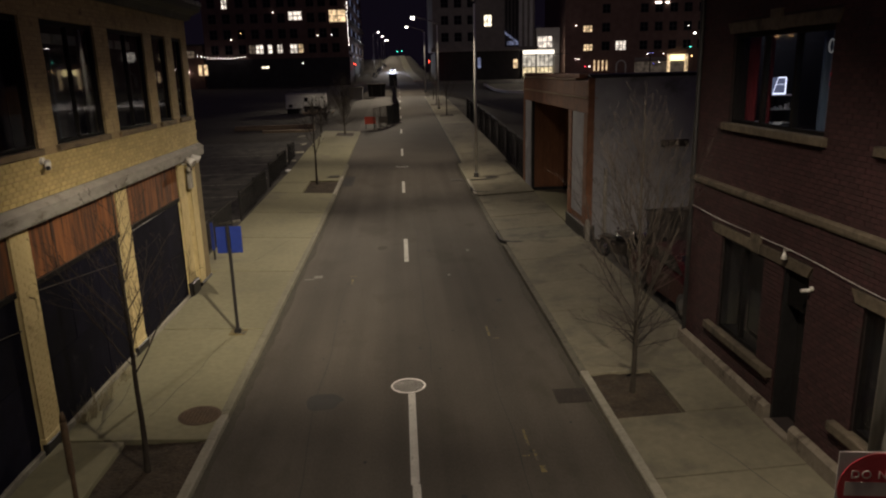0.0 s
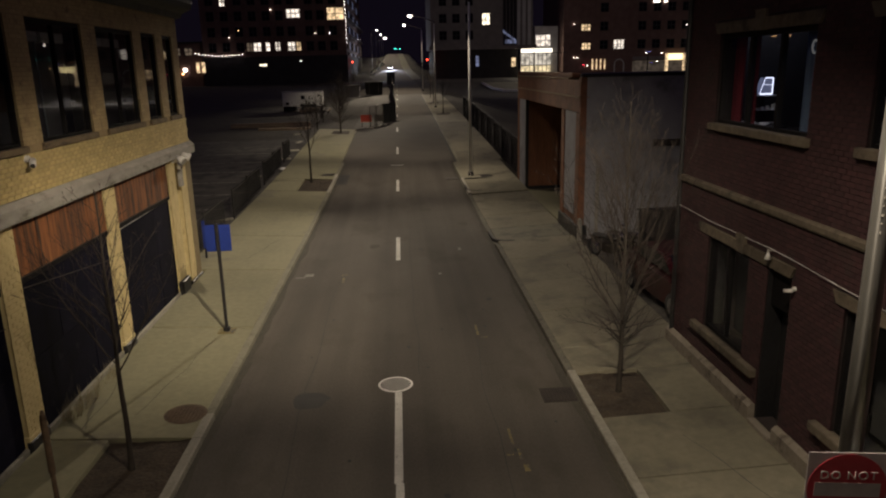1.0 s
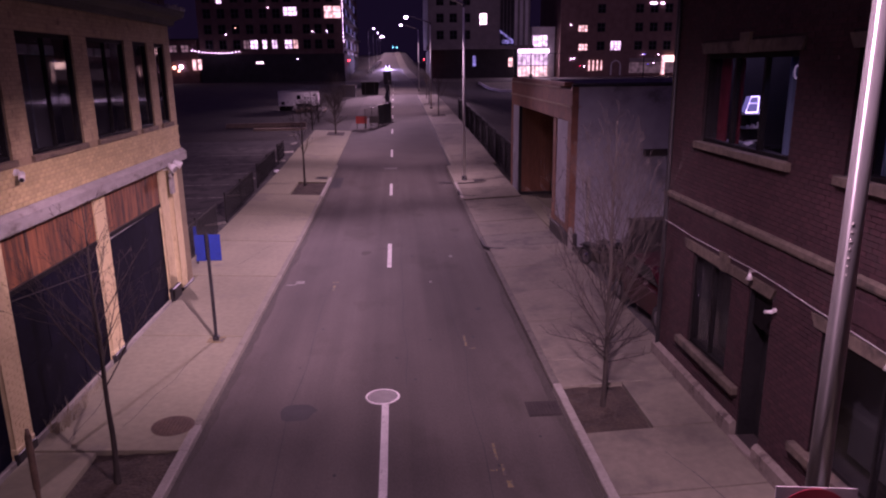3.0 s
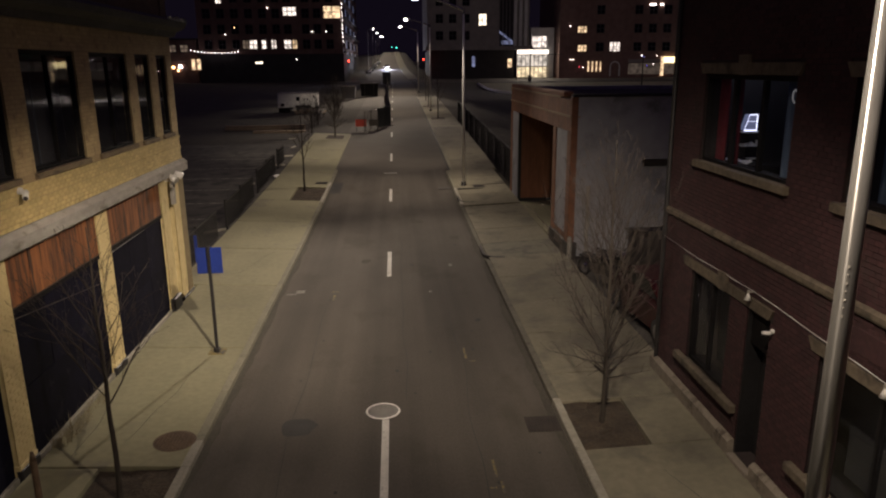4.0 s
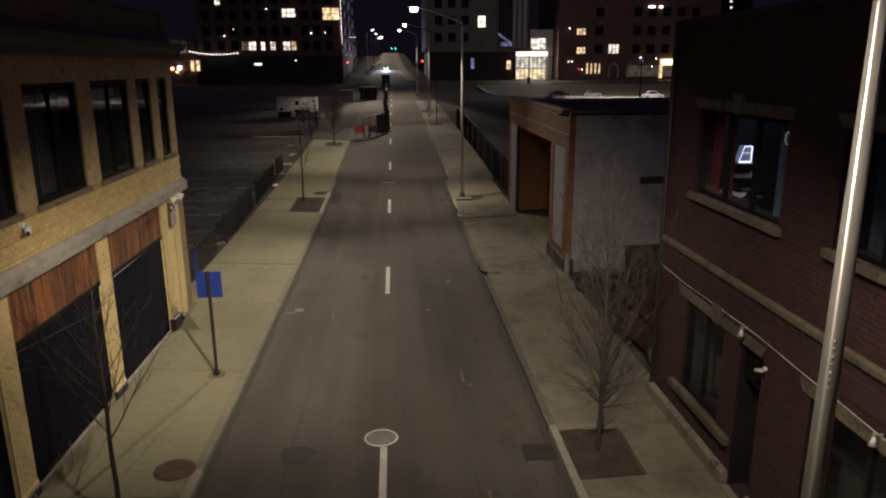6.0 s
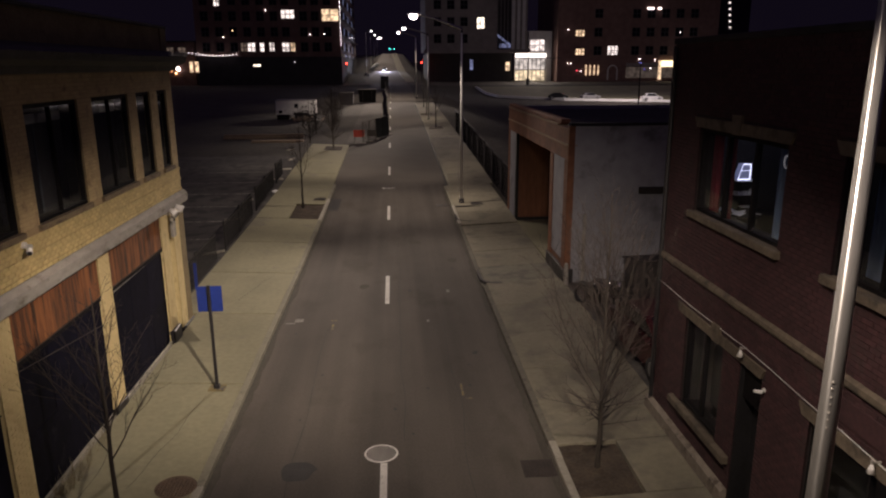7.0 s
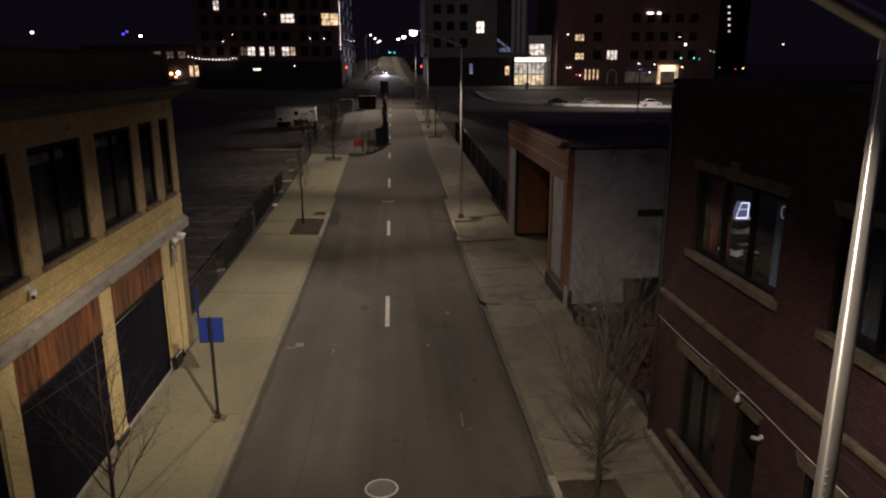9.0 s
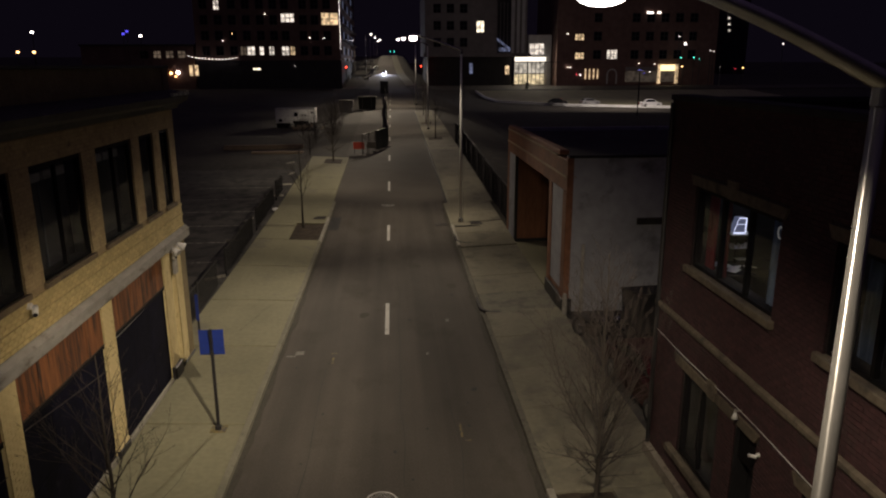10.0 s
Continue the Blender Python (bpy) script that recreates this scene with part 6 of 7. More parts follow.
part("roof", boxes((-1.0, 1.0, -1.25, 1.25, 2.95, 3.03), bevel=0.015), M["iron"], box_)
for x in (-0.8, 0.8):
    part("skid", boxes((x - 0.08, x + 0.08, -1.2, 1.2, 0, 0.12)), M["iron"], box_)
rb = thing("road_board", "orange-red warning board on a low stand", "sign", (-2.72, 66.5, lie(66.5)))
part("board", boxes((-0.5, 0.5, -0.02, 0.02, 0.5, 1.15), bevel=0.006), M["orange_net"], rb)
for x in (-0.4, 0.4):
    part("leg", boxes((x - 0.03, x + 0.03, -0.3, 0.3, 0, 0.06), (x - 0.03, x + 0.03, -0.03, 0.03, 0.06, 0.55)), M["iron"], rb)
db = thing("road_board", "dark back of a warning board on a low stand", "sign", (-1.55, 66.9, lie(66.9)))
part("board", boxes((-0.45, 0.45, -0.02, 0.02, 0.5, 1.08), bevel=0.006), M["iron"], db)
for x in (-0.35, 0.35):
    part("leg", boxes((x - 0.03, x + 0.03, -0.3, 0.3, 0, 0.06), (x - 0.03, x + 0.03, -0.03, 0.03, 0.06, 0.55)), M["iron"], db)
bm = bmesh.new()
rows = [[bm.verts.new((x, y, lie(y) + 0.03)) for x in (LK - 0.5, float(np.interp(y, (64, 71.5, 176), (-2.6, -0.2, -1.4))))] for y in range(64, 178, 3)]
for r, q in zip(rows, rows[1:]):
    bm.faces.new((r[0], r[1], q[1], q[0]))
tagged(part("closed_lane", bm, M["lane_dirt"]), "dirty broken surface of the closed lane", "road", kind="structure")


# ---- vehicles ----
def wheel(t, x, y, r, w):
    wh = smooth(part("wheel", bar((x - w / 2, y, r), (x + w / 2, y, r), r, sides=24), M["tyre"], t))
    part("rim", bar((x - w / 2 - 0.004, y, r), (x + w / 2 + 0.004, y, r), r * 0.62, sides=18), M["galvanised"], wh)


def car(x, y, z, turn, paint_name, label, headlights=False, tall=0.0, length=4.5):
    """A car that points along its own -y: lower body, cabin, glass, wheels, lamps."""
    t = thing("car", label, "car", (x, y, z), turn)
    L = length / 2
    body = prism([(-L, 0.35), (-L, 0.72), (-L + 0.15, 0.82), (-L + 1.15, 0.95 + tall * 0.3), (L - 0.75, 1.0 + tall * 0.3), (L - 0.08, 0.92 + tall * 0.3), (L, 0.6), (L - 0.05, 0.32), (L - 0.4, 0.24), (-L + 0.35, 0.24)], "x", -0.88, 0.88, 0.05)
    part("body", body, M[paint_name], t)
    cab = prism([(-L + 1.0, 0.95 + tall * 0.3), (-L + 1.75, 1.42 + tall), (L - 1.25, 1.45 + tall), (L - 0.35, 1.0 + tall * 0.3)], "x", -0.74, 0.74, 0.04)
    c = part("cabin", cab, M[paint_name], t)
    for s in (-1, 1):
        part("side_glass", prism([(-L + 1.25, 1.0 + tall * 0.3), (-L + 1.8, 1.36 + tall), (L - 1.35, 1.38 + tall), (L - 0.7, 1.03 + tall * 0.3)], "x", s * 0.745, s * 0.752), M["dark_glass"], c)
    for (y0, z0), (y1, z1) in (((-L + 1.04, 0.99 + tall * 0.3), (-L + 1.72, 1.40 + tall)), ((L - 0.40, 1.04 + tall * 0.3), (L - 1.22, 1.42 + tall))):
        bm = bmesh.new()
        off = -0.012 if y0 < 0 else 0.012
        vs = [bm.verts.new(v) for v in ((-0.66, y0 + off, z0), (0.66, y0 + off, z0), (0.6, y1 + off, z1), (-0.6, y1 + off, z1))]
        bm.faces.new(vs)
        part("windscreen" if y0 < 0 else "rear_window", bm, M["dark_glass"], c)
    for sx in (-0.80, 0.80):
        for yy in (-L + 0.85, L - 0.85):
            wheel(t, sx, yy, 0.33, 0.22)
    for s in (-1, 1):
        part("headlight", boxes((s * 0.66 - 0.13, s * 0.66 + 0.13, -L - 0.02, -L + 0.06, 0.58, 0.74), bevel=0.02), M["headlight"] if headlights else M["chrome"], t)
        part("tail_light", boxes((s * 0.66 - 0.14, s * 0.66 + 0.14, L - 0.06, L + 0.02, 0.66, 0.82), bevel=0.02), M["tail_dim"], t)
    part("bumper", boxes((-0.84, 0.84, -L - 0.04, -L + 0.1, 0.32, 0.5), bevel=0.03), M["frame_dark"], t)
    part("number_plate", boxes((-0.2, 0.2, -L - 0.05, -L - 0.035, 0.38, 0.48)), M["white_plastic"], t)
    return t


M["headlight"] = glow("headlight", (0.82, 0.9, 1.0), 26)
M["tail_dim"] = surface("tail_dim", (0.16, 0.01, 0.01), (0.2, 0.015, 0.015), 10, 0.3, 0.0)
car(-2.4, 306, lie(306), 0, "car_black", "dark car with bright white headlights on the road", True)
area_lamp("headlight_beam", (-2.4, 303.5, lie(303.5) + 0.7), (-2.4, 285, lie(285) + 0.1), 2200, (0.8, 0.88, 1.0), 0.6)
for k in range(6):
    car(-9.0 + 0.52 * k, 276 + 12 * k, lie(276 + 12 * k) + 0.02, 2, ("car_black", "car_black", "car_red", "car_black", "car_black", "car_black")[k], "car parked in a row along the kerb")
car(38.3, 163, land(38, 163) + 0.12, 75, "car_black", "black car in the lit car park")
car(45.2, 161, land(45, 161) + 0.12, 100, "car_silver", "silver car in the lit car park")
car(56.5, 153, land(56, 153) + 0.12, 90, "car_white", "white car in the lit car park", tall=0.15)
car(7.6, 17.4, 0.2, 4, "car_red", "dark red car in the unlit yard", length=4.3)


def motorcycle(x, y, z, turn, label):
    t = thing("motorcycle", label, "motorcycle", (x, y, z), turn, "motorcycles")
    for yy in (-0.7, 0.7):
        tyre = ([], [])
        tube(*tyre, [Vector((0, yy + 0.27 * math.cos(k * math.tau / 20), 0.32 + 0.27 * math.sin(k * math.tau / 20))) for k in range(21)], [0.055] * 21, 8)
        w = smooth(heap("wheel", *tyre, M["tyre"], t))
        part("hub", bar((-0.05, yy, 0.32), (0.05, yy, 0.32), 0.07, sides=12), M["chrome"], w)
        part("fender", boxes((-0.07, 0.07, yy - 0.24, yy + 0.24, 0.63, 0.68), bevel=0.02), M["car_black"], t)
    part("engine", boxes((-0.16, 0.16, -0.28, 0.25, 0.25, 0.62), bevel=0.05), M["iron"], t)
    smooth(part("tank", boxes((-0.15, 0.15, -0.42, 0.08, 0.68, 0.9), bevel=0.08), M["car_black"], t))
    part("seat", boxes((-0.14, 0.14, 0.05, 0.72, 0.70, 0.80), bevel=0.04), M["tyre"], t)
    for s in (-1, 1):
        part("fork", bar((s * 0.09, -0.7, 0.32), (s * 0.09, -0.45, 0.98), 0.024, sides=8), M["chrome"], t)
        part("handlebar", bar((s * 0.05, -0.42, 1.0), (s * 0.40, -0.26, 1.08), 0.016, sides=8), M["chrome"], t)
        part("mirror_stem", bar((s * 0.33, -0.30, 1.06), (s * 0.33, -0.30, 1.2), 0.008, sides=6), M["chrome"], t)
        bm = bmesh.new()
        bmesh.ops.create_uvsphere(bm, u_segments=20, v_segments=12, radius=0.045, matrix=pose(s * 0.33, -0.31, 1.18))
        smooth(part("mirror", bm, M["chrome"], t))
    bm = bmesh.new()
    bmesh.ops.create_uvsphere(bm, u_segments=24, v_segments=14, radius=0.11, matrix=pose(0, -0.53, 0.88))
    smooth(part("headlamp", bm, M["chrome"], t))
    part("exhaust", bar((0.2, -0.1, 0.28), (0.2, 0.85, 0.34), 0.045, sides=10), M["chrome"], t)
    return t


motorcycle(6.9, 21.6, 0.2, 25, "black motorcycle with chrome bars in the yard")
motorcycle(7.45, 21.8, 0.2, 18, "black motorcycle parked beside another in the yard")
bo = thing("bollard", "short white-topped steel bollard at the garage corner", "bollard", (6.58, 24.2, 0.22))
part("shaft", bar((0, 0, 0), (0, 0, 0.75), 0.09, sides=16), M["stone_grey"], bo)
smooth(part("cap", bar((0, 0, 0.75), (0, 0, 0.82), 0.09, 0.04, 16), M["stone_grey"], bo))
vp = thing("vent_pipe", "pale upright vent pipe against the grey wall", "pipe", (7.25, 24.45, 0.2))
part("pipe", bar((0, 0, 0), (0, 0, 2.6), 0.07, sides=12), M["stone_grey"], vp)
bin_ = thing("waste_container", "black wheeled waste container with a sloping lid", "container", (9.4, 22.6, 0.2), 6)
part("body", prism([(-0.75, 0.15), (0.7, 0.15), (0.8, 1.25), (-0.8, 1.5)], "x", -0.95, 0.95, 0.03), M["black_paint"], bin_)
part("lid", prism([(-0.84, 1.5), (0.84, 1.25), (0.84, 1.31), (-0.84, 1.57)], "x", -1.0, 1.0), M["tyre"], bin_)
for x in (-0.8, 0.8):
    for y in (-0.55, 0.55):
        part("castor", bar((x - 0.04, y, 0.09), (x + 0.04, y, 0.09), 0.09, sides=12), M["tyre"], bin_)

# ---- traffic lights at the cross street ----
M["red_light"] = glow("red_light", (1.0, 0.05, 0.02), 14)
M["green_light"] = glow("green_light", (0.05, 1.0, 0.7), 10)


def traffic_light(x, y, up, colour, label):
    t = thing("traffic_light", label, "traffic light", (x, y, land(x, y)), group="traffic lights")
    part("pole", bar((0, 0, 0), (0, 0, up + 0.9), 0.09, 0.07, 12), M["black_paint"], t)
    h = part("housing", boxes((-0.2, 0.2, -0.32, -0.1, up - 0.75, up + 0.35), bevel=0.03), M["black_paint"], t)
    for k in range(3):
        z = up + 0.16 - 0.36 * k
        on = (colour == "red_light" and k == 0) or (colour == "green_light" and k == 2)
        part("lamp", bar((0, -0.34, z), (0, -0.31, z), 0.19 if on else 0.12, sides=16), M[colour] if on else M["dark_glass"], h)
        part("visor", boxes((-0.14, 0.14, -0.46, -0.32, z + 0.13, z + 0.15)), M["black_paint"], h)
    return t


traffic_light(-14.6, 246, 8.7 - land(-14.6, 246), "red_light", "black traffic light showing red at the cross street")
traffic_light(10.6, 250, 9.0 - land(10.6, 250), "red_light", "black traffic light showing red at the cross street")
traffic_light(2.2, 420, 5.0, "green_light", "distant traffic light showing green")
traffic_light(-0.3, 420, 5.0, "green_light", "distant traffic light showing green")
point_lamp("red_glow", (-14.6, 245.0, 8.6), 60, (1, 0.08, 0.04), 0.2)
point_lamp("red_glow", (10.6, 249.0, 8.9), 60, (1, 0.08, 0.04), 0.2)

# ---- lit rooms ----
M["room_warm"] = lit_room("room_warm", (1.0, 0.72, 0.38), 1.0)
M["room_white"] = lit_room("room_white", (1.0, 0.90, 0.72), 1.1)
M["room_dim"] = lit_room("room_dim", (1.0, 0.75, 0.5), 0.12)
M["room_low"] = lit_room("room_low", (1.0, 0.78, 0.55), 0.045)
M["room_bright"] = lit_room("room_bright", (1.0, 0.90, 0.62), 1.9)
M["room_cold"] = lit_room("room_cold", (0.55, 0.65, 1.0), 0.21)
M["entry_warm"] = lit_room("entry_warm", (1.0, 0.82, 0.46), 0.85)
M["entry_pale"] = lit_room("entry_pale", (1.0, 0.92, 0.72), 0.55)
M["spark"] = glow("spark", (1.0, 0.9, 0.75), 9)
M["spark_orange"] = glow("spark_orange", (1.0, 0.55, 0.2), 7)
M["spark_blue"] = glow("spark_blue", (0.12, 0.1, 1.0), 1.4)
M["spark_red"] = glow("spark_red", (1.0, 0.05, 0.08), 5)
M["spark_green"] = glow("spark_green", (0.1, 1.0, 0.7), 3)
M["shop_sign"] = glow("shop_sign", (1.0, 0.82, 0.38), 2.2)


def far_window(parent, x0, x1, z0, z1, y, material, cols=2, rows=2):
    """A framed window in a far front that faces the camera."""
    w = part("window", boxes((x0, x1, y - 0.02, y + 0.02, z0, z1)), material, parent)
    f = 0.09
    bm = bmesh.new()
    for k in range(cols + 1):
        c = x0 + (x1 - x0) * k / cols
        box(bm, c - f, c + f, y - 0.14, y - 0.02, z0 - f, z1 + f)
    for k in range(rows + 1):
        c = z0 + (z1 - z0) * (k / rows if k < rows or rows == 1 else 1)
        box(bm, x0 - f, x1 + f, y - 0.12, y - 0.02, c - f, c + f)
    part("frame", bm, M["far_dark"], w)
    return w


# the brick block of flats beyond the vacant lot
flats = thing("apartment_building", "dark brick apartment building with a few lit windows", "building")
part("wall", boxes((-60.5, -15.6, 235.05, 330, 1, 40)), M["far_brick"], flats)
part("base", boxes((-60.7, -15.4, 234.9, 330.2, 1, 11.0)), M["far_dark"], flats)
part("roof", boxes((-61, -15.2, 234.6, 330.4, 40, 40.6)), M["far_dark"], flats)
lit = [(-33.8, -29.6, 22.5, 25.2, "room_white", 3), (-21.2, -15.9, 21.7, 25.4, "room_warm", 2), (-46.8, -44.9, 12.6, 15.3, "room_dim", 2), (-44.7, -42.3, 12.6, 15.3, "room_white", 2), (-40.9, -39.5, 12.6, 15.3, "room_white", 1),
       (-37.9, -36.3, 12.6, 15.3, "room_white", 2), (-33.9, -31.6, 12.6, 15.3, "room_white", 2), (-31.3, -29.8, 12.6, 15.3, "room_warm", 2), (-54.2, -52.5, 26.2, 29.1, "room_white", 2)]
for x0, x1, z0, z1, m, c in lit:
    far_window(flats, x0, x1, z0, z1, 235.0, M[m], c)
for z in (12.6, 17.2, 21.9, 26.6, 31.3, 36):
    for x in (-58.5, -54.2, -49.9, -45.6, -41.3, -37.2, -33.6, -28.0, -24.4, -20.6):
        if not any(a - 2.6 < x < b + 0.6 and c - 3 < z < d for a, b, c, d, *_ in lit):
            far_window(flats, x, x + 2.2, z, z + 2.7, 235.0, M["dark_glass"], 2)
for k in range(60):
    part("led", boxes((-15.46, -15.4, 234.9, 235.0, 14.0 + 0.42 * k, 14.24 + 0.42 * k)), M["spark"], flats) if k % 3 else None
for x, z in ((-25, 17.8), (-20.6, 17.8), (-38.5, 25), (-49, 19), (-52, 17), (-30.2, 9.4)):
    part("wall_light", boxes((x - 0.1, x + 0.1, 234.8, 235, z - 0.09, z + 0.09)), M["spark_orange"] if z == 19 else M["spark"], flats)
for x in (-63.0, -61.3):
    part("shop_window", boxes((x, x + 1.0, 234.75, 234.85, 6.4, 9.6)), M["room_warm"], flats)
part("shop_window", boxes((-43.2, -41.0, 234.75, 234.85, 8.1, 8.7)), M["room_bright"], flats)
for k in range(18):
    y0 = 238 + 5 * k
    for z in (5.5, 9.3, 13, 18, 23, 28, 33):
        kind = (k * 7 + int(z) * 3) % 5
        part("window", boxes((-15.58, -15.5, y0, y0 + (3.2 if z < 10 else 2.4), z, z + 2.6)), M["room_cold"] if kind == 0 else M["room_dim"] if kind == 3 and z < 14 else M["dark_glass"], flats)
    for z in (17.2, 22.2):
        part("balcony", boxes((-15.5, -14.3, y0 - 0.3, y0 + 2.8, z, z + 0.2)), M["far_concrete"], flats)
# a lower block to its side, with an entrance light and string of bulbs
low = thing("low_building", "low dark brick building with an orange entrance light", "building")
part("wall", boxes((-96, -61.5, 236, 262, 1, 15.5)), M["far_brick"], low)
part("roof", boxes((-96.4, -61.2, 235.6, 262.4, 15.5, 16)), M["far_dark"], low)
for x in (-78, -74, -70.2, -66.5):
    far_window(low, x, x + 2.4, 11.8, 14.0, 235.95, M["room_dim"] if x > -75 else M["dark_glass"], 2)
for x, z, r in ((-69.0, 7.2, 0.42), (-66.8, 7.4, 0.55), (-67.6, 6.2, 0.28)):
    part("entrance_light", bar((x, 235.4, z), (x, 235.6, z), r, sides=14), M["spark" if r > 0.5 else "spark_orange"], low)
bulbs = thing("string_lights", "sagging string of small white bulbs", "string lights")
for k in range(15):
    f = k / 14
    x, z = -62.4 + 14.4 * f, 12.3 - 0.5 * f - 2.6 * f * (1 - f)
    part("bulb", bar((x, 233, z - 0.12), (x, 233, z + 0.12), 0.075, sides=6), M["spark"], bulbs)
for x, z, m in ((-93.0, 18, "spark"), (-97.3, 13, "spark_orange"), (-93.2, 13, "spark_orange"), (-65.5, 17.1, "spark"), (-69.9, 17.6, "spark_blue"), (-68.9, 18.2, "spark_blue")):
    t = thing("distant_light", "distant lamp on a dark post", "lamp", (x, 200, land(x, 200)))
    part("post", bar((0, 0, 0), (0, 0, z - land(x, 200)), 0.08, sides=6), M["black_paint"], t)
    part("bulb", boxes((-0.28, 0.28, -0.2, 0.2, z - land(x, 200) - 0.25, z - land(x, 200) + 0.25)), M[m], t)

# the concrete block with the glazed stair and lit entrance
conc = thing("civic_building", "concrete building with a glazed stair and bright entrance", "building")
part("upper_block", boxes((12.1, 36.5, 250, 290, 12.8, 42)), M["far_concrete"], conc)
part("base_block", boxes((13, 42.2, 252, 290, 1, 12.1)), M["far_dark"], conc)
part("canopy", boxes((11.4, 47.8, 246.5, 252, 12.1, 13.3)), M["far_concrete"], conc)
part("stair_back", boxes((36.5, 41.6, 251, 290, 13.3, 42)), M["far_dark"], conc)
for k in range(5):
    part("glazing_bar", boxes((36.6 + 1.2 * k, 36.75 + 1.2 * k, 250, 250.3, 13.3, 30)), M["far_concrete"], conc)
# the flight itself glows, the stair's lighting put into its material
part("lit_stair_flight", prism([(36.8, 18.4), (36.8, 17.6), (41.4, 14.2), (41.4, 15.0)], "y", 250.2, 250.8), M["room_cold"], conc)
part("landing_light", boxes((37.5, 41.3, 250.3, 250.5, 13.9, 15.2)), M["room_cold"], conc)
for k in range(3):
    part("pilaster", boxes((41.6 + 1.8 * k, 42.6 + 1.8 * k, 249.6, 251, 13.3, 42)), M["far_white"], conc)
    part("reveal", boxes((42.6 + 1.8 * k, 43.4 + 1.8 * k, 250.4, 251, 13.3, 42)), M["far_concrete"], conc)
far_window(conc, 29.6, 32.2, 20.1, 23.9, 249.95, M["room_bright"], 2, 1)
for x in (15, 19.5, 24):
    for z in (15.5, 21, 26.5, 32):
        far_window(conc, x, x + 2.4, z, z + 2.8, 249.95, M["dark_glass"], 2)
part("white_tower", boxes((47.9, 56, 251.5, 290, 1, 19.4)), M["far_white"], conc)
far_window(conc, 48.3, 53.4, 12.8, 16.6, 251.4, M["room_white"], 3, 2)
entry = part("entrance", boxes((43.0, 53.6, 250.6, 251.2, 2.9, 6.4)), M["entry_warm"], conc, "bright glazed entrance")
part("upper_glazing", boxes((43.0, 53.6, 250.6, 251.2, 6.4, 12.0)), M["entry_pale"], conc)
for k in range(8):
    part("mullion", boxes((43.0 + 1.5 * k - 0.08, 43.0 + 1.5 * k + 0.08, 250.4, 250.6, 2.9, 12.0)), M["far_dark"], entry)
part("transom", boxes((43.0, 53.6, 250.4, 250.6, 6.3, 6.6)), M["far_dark"], entry)
part("light_band", boxes((43.0, 53.8, 249.8, 250.2, 10.6, 12.0)), M.setdefault("band", glow("band", (1.0, 0.93, 0.72), 1.9)), conc)
part("side_window", boxes((27.5, 28.6, 251.9, 251.98, 6.5, 10)), M["room_cold"], conc)
part("side_window", boxes((40.0, 41.4, 251.9, 251.98, 6.2, 9.2)), M["room_warm"], conc)
area_lamp("entrance_glow", (48.5, 249, 11.0), (46, 225, 6), 1600, (1.0, 0.9, 0.65), 4)

gan = thing("signal_gantry", "dark steel post with a long arm before the entrance", "gantry", (43.6, 229, land(43.6, 229)))
gz = 10.2 - land(43.6, 229)
part("post", bar((0, 0, 0), (0, 0, gz + 0.3), 0.28, 0.2, 12), M["black_paint"], gan)
part("arm", bar((-4.5, 0, gz), (10.5, 0, gz), 0.13, 0.09, 10), M["black_paint"], gan)
part("control_box", boxes((-0.5, 0.5, -0.3, 0.3, 0.2, 2.0), bevel=0.04), M["black_paint"], gan)

# the brick row beyond the far car park
row = thing("brick_row", "long dark brick building with a lit shop and arch", "building")
part("wall", boxes((56.5, 112, 245.05, 280, 1, 34)), M["far_brick"], row)
part("roof", boxes((56, 112.5, 244.6, 280.4, 34, 34.6)), M["far_dark"], row)
for x0, x1, z0, z1, m in ((62.5, 65.6, 17.3, 19.5, "room_warm"), (62.7, 65.8, 11.2, 13.4, "room_warm"), (73.7, 77.3, 11.2, 14.3, "room_white")):
    far_window(row, x0, x1, z0, z1, 245.0, M[m], 3)
for x in (69.0, 82, 87, 92, 97, 102):
    for z in (11.3, 17.3, 23.3):
        far_window(row, x, x + 2.6, z, z + 2.8, 245.0, M["dark_glass"], 2)
for k in range(4):
    part("uplight", boxes((66.4 + 1.4 * k, 66.8 + 1.4 * k, 244.7, 244.9, 4.6, 8.0)), M["room_warm"], row)
arch = bmesh.new()
for k in range(12):
    a, b = k * math.pi / 12, (k + 1) * math.pi / 12
    cyl(arch, (75.8 + 1.6 * math.cos(a), 244.8, 6.2 + 1.6 * math.sin(a)), (75.8 + 1.6 * math.cos(b), 244.8, 6.2 + 1.6 * math.sin(b)), 0.2, sides=6)
box(arch, 74.0, 74.4, 244.6, 245, 3.0, 6.2)
box(arch, 77.2, 77.6, 244.6, 245, 3.0, 6.2)
part("arch", arch, M["far_white"], row)
part("shop_front", boxes((80.5, 98.2, 244.8, 244.95, 3.6, 7.2)), M["room_low"], row)
part("shop_band", boxes((80.5, 92.0, 244.6, 244.9, 7.4, 8.6)), M["far_concrete"], row)
part("shop_sign", boxes((92.6, 97.6, 244.3, 244.6, 7.3, 9.3)), M["shop_sign"], row, "glowing yellow shop sign")
# piers that glow by material, for the shop's light on them
for x in (91.8, 97.9):
    part("lit_shop_pier", boxes((x, x + 0.9, 244.4, 244.95, 3.0, 9.4)), M["room_warm"], row)
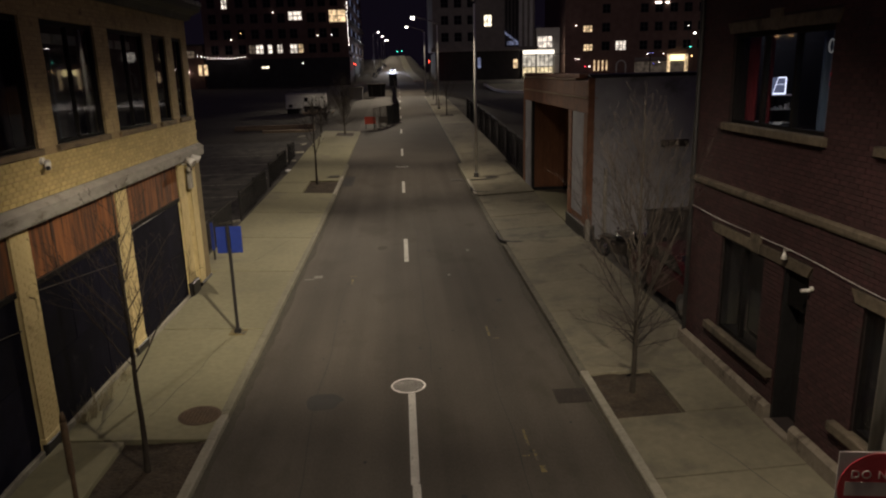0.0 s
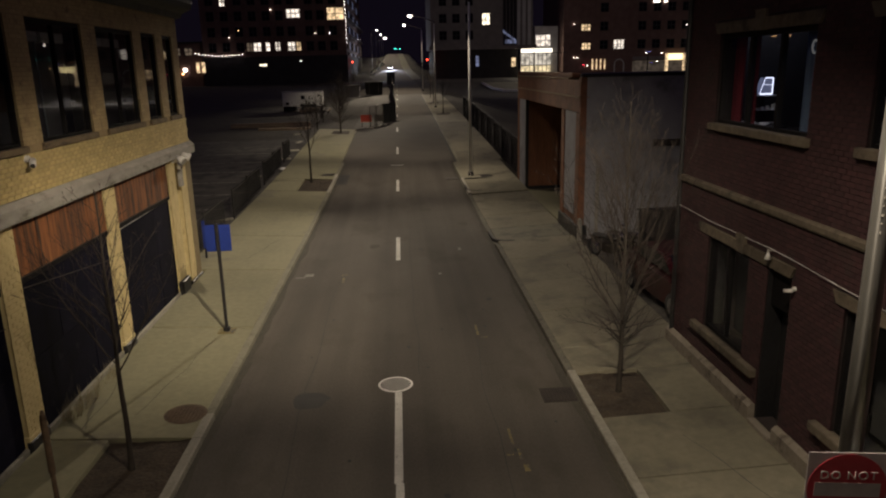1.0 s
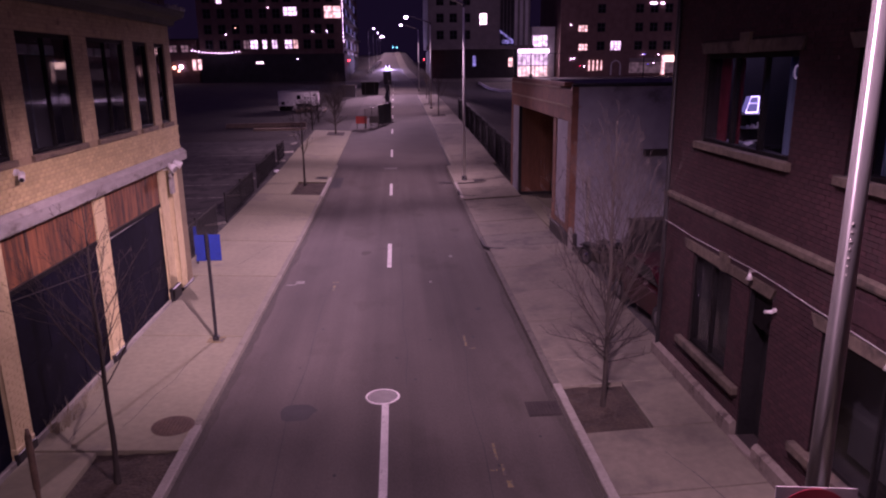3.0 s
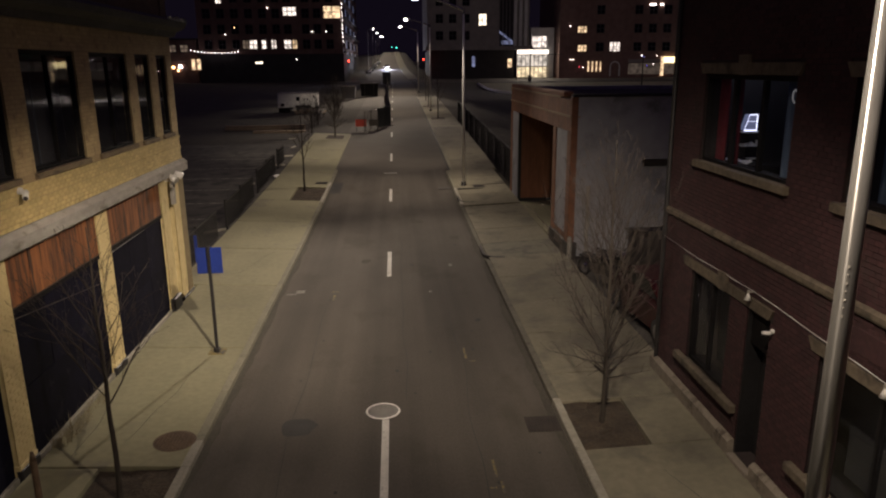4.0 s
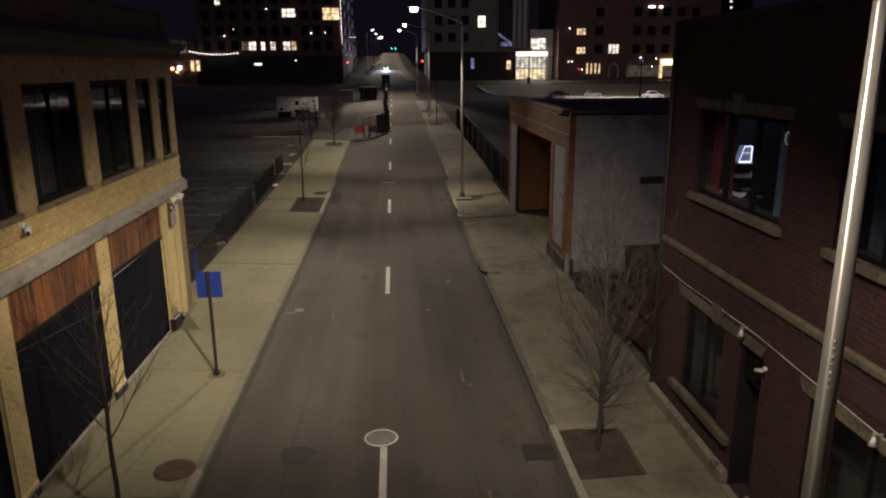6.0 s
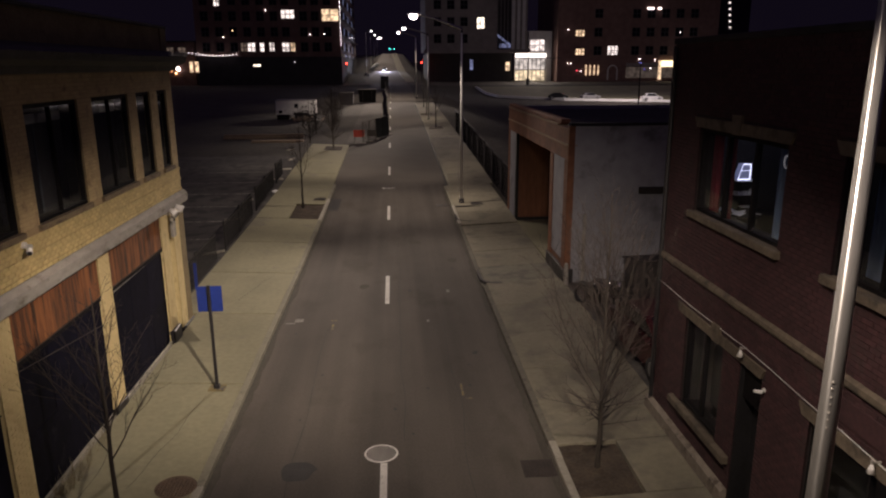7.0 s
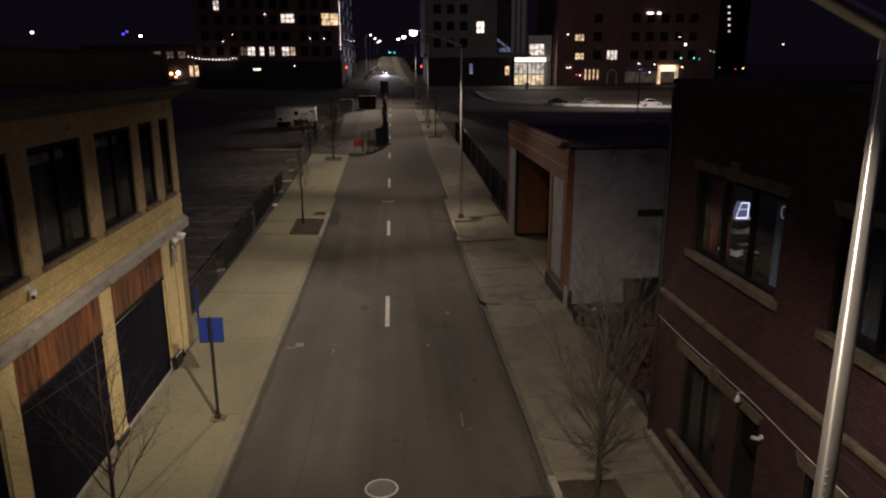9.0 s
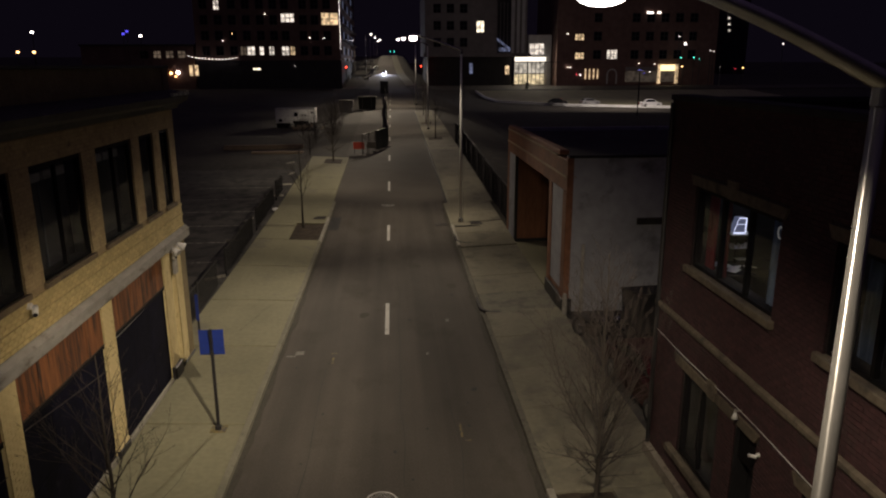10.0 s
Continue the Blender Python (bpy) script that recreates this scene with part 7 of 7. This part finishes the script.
for x, z, m in ((60.2, 8.6, "spark"), (61.2, 8.6, "spark"), (63.5, 6.2, "spark_red"), (64.8, 6.0, "spark"), (87, 6.5, "spark_blue"), (89, 6.9, "spark"), (60, 19.5, "spark"), (90.5, 9.6, "spark"), (85, 9.8, "spark")):
    part("wall_light", boxes((x - 0.09, x + 0.09, 244.6, 244.9, z - 0.09, z + 0.09)), M[m], row)
tower = thing("tower_block", "distant dark tower with a column of small lights", "building")
part("wall", boxes((165, 190, 380, 400, 1, 70)), M["far_dark"], tower)
for k in range(5):
    part("window", boxes((177.8 + 0.3 * k, 178.9 + 0.3 * k, 379.9, 380, 38.8 - 3.1 * k, 39.8 - 3.1 * k)), M["room_white"], tower)
M["spark_small"] = glow("spark_small", (1.0, 0.88, 0.72), 3.5)
for x, y, z, m, r in ((98.9, 240, 16.0, "spark", 0.42), (96.7, 240, 18.4, "spark_small", 0.22), (97.7, 240, 11.6, "spark_green", 0.28), (102.2, 240, 11.6, "spark_green", 0.26), (104.2, 240, 11.1, "spark_green", 0.16), (98.3, 240, 8.7, "spark_orange", 0.3),
                      (107.8, 240, 13.8, "spark_small", 0.18), (108.9, 240, 13.6, "spark_small", 0.18), (132.8, 240, 16.0, "spark_small", 0.3), (119.6, 240, 8.2, "spark_orange", 0.26), (116.9, 240, 7.9, "spark_red", 0.14), (111.5, 240, 8.6, "spark_small", 0.12)):
    r *= 0.72
    t = thing("distant_light", "distant street lamp or signal", "lamp", (x, y, land(x, y)))
    part("post", bar((0, 0, 0), (0, 0, z - land(x, y) - r), 0.09, sides=6), M["black_paint"], t)
    smooth(part("bulb", bar((0, -r * 0.5, z - land(x, y)), (0, r * 0.5, z - land(x, y)), r, sides=12), M[m], t))
for x, w in ((86.8, 2.1), (90.4, 1.1)):
    part("cornice_light", boxes((x, x + w, 244.6, 245, 26.0, 26.6)), M["spark_small"], row)

# the far car park: lamp post, low wall, rail
lp = thing("car_park_lamp", "slim dark lamp post in the car park", "street lamp", (44.6, 127, land(44.6, 127)))
part("pole", bar((0, 0, 0), (0, 0, 8.0), 0.13, 0.09, 12), M["black_paint"], lp)
part("head", boxes((-0.5, 0.5, -0.15, 0.15, 8.0, 8.14), bevel=0.02), M["black_paint"], lp)
part("lens", boxes((-0.4, 0.4, -0.1, 0.1, 7.98, 7.998)), M.setdefault("lot_lens", glow("lot_lens", (0.35, 0.35, 1.0), 2.5)), lp)
# unseen area lamp added clear of the post to brighten the car park
area_lamp("car_park_fill", (48, 142, 15), (52, 178, 0), 4600, (1.0, 0.89, 0.74), 1.0)
wl = thing("low_wall", "low pale concrete wall round the car park", "wall", (0, 0, 0), kind="structure")
edge = [(25.8, 219), (26.6, 178), (39.3, 160), (60, 150), (112, 150)]
for (xa, ya), (xb, yb) in zip(edge, edge[1:]):
    n = max(1, round(math.hypot(xb - xa, yb - ya) / 3.7))
    for k in range(n):
        x, y = xa + (xb - xa) * k / n, ya + (yb - ya) * k / n
        bm = boxes((0.02, math.hypot(xb - xa, yb - ya) / n - 0.02, -0.2, 0.2, -0.1, 0.45), bevel=0.02)
        bm.transform(pose(x, y, land(x, y), 0, 0, math.degrees(math.atan2(yb - ya, xb - xa))))
        part("wall_block", bm, M["white_paint"], wl)
sheet("verge", 6.9, 15.6, 37.7, 60, 0.1, M["waste"], "dark overgrown verge beside the garage", "ground", cols=4)
# dark chain fence behind the pavement past the garage
for k in range(9):
    y0 = 38.2 + 4.0 * k
    z = lie(y0) + 0.12
    t = thing("chain_fence_panel", "dark chain-link fence panel with overgrowth behind", "fence", (6.95, y0, z), 0, "chain fence")
    part("post", bar((0, 0, 0), (0, 0, 2.1), 0.035, sides=8), M["black_paint"], t)
    part("rail", bar((0, 0, 2.05), (0, 4.0, 2.05 + lie(y0 + 4) - lie(y0)), 0.025, sides=8), M["black_paint"], t)
    verts, faces = [], []
    for i in range(34):
        for s in (0, 1):
            a = Vector((0, 0.12 * i, 0.05 if s == 0 else 2.0))
            b = Vector((0, 0.12 * i + 1.9 if 0.12 * i + 1.9 < 4 else 4, 2.0 if s == 0 else 0.05))
            tube(verts, faces, [a, b], [0.006, 0.006], 3)
    heap("mesh", verts, faces, M["frame_dark"], t)
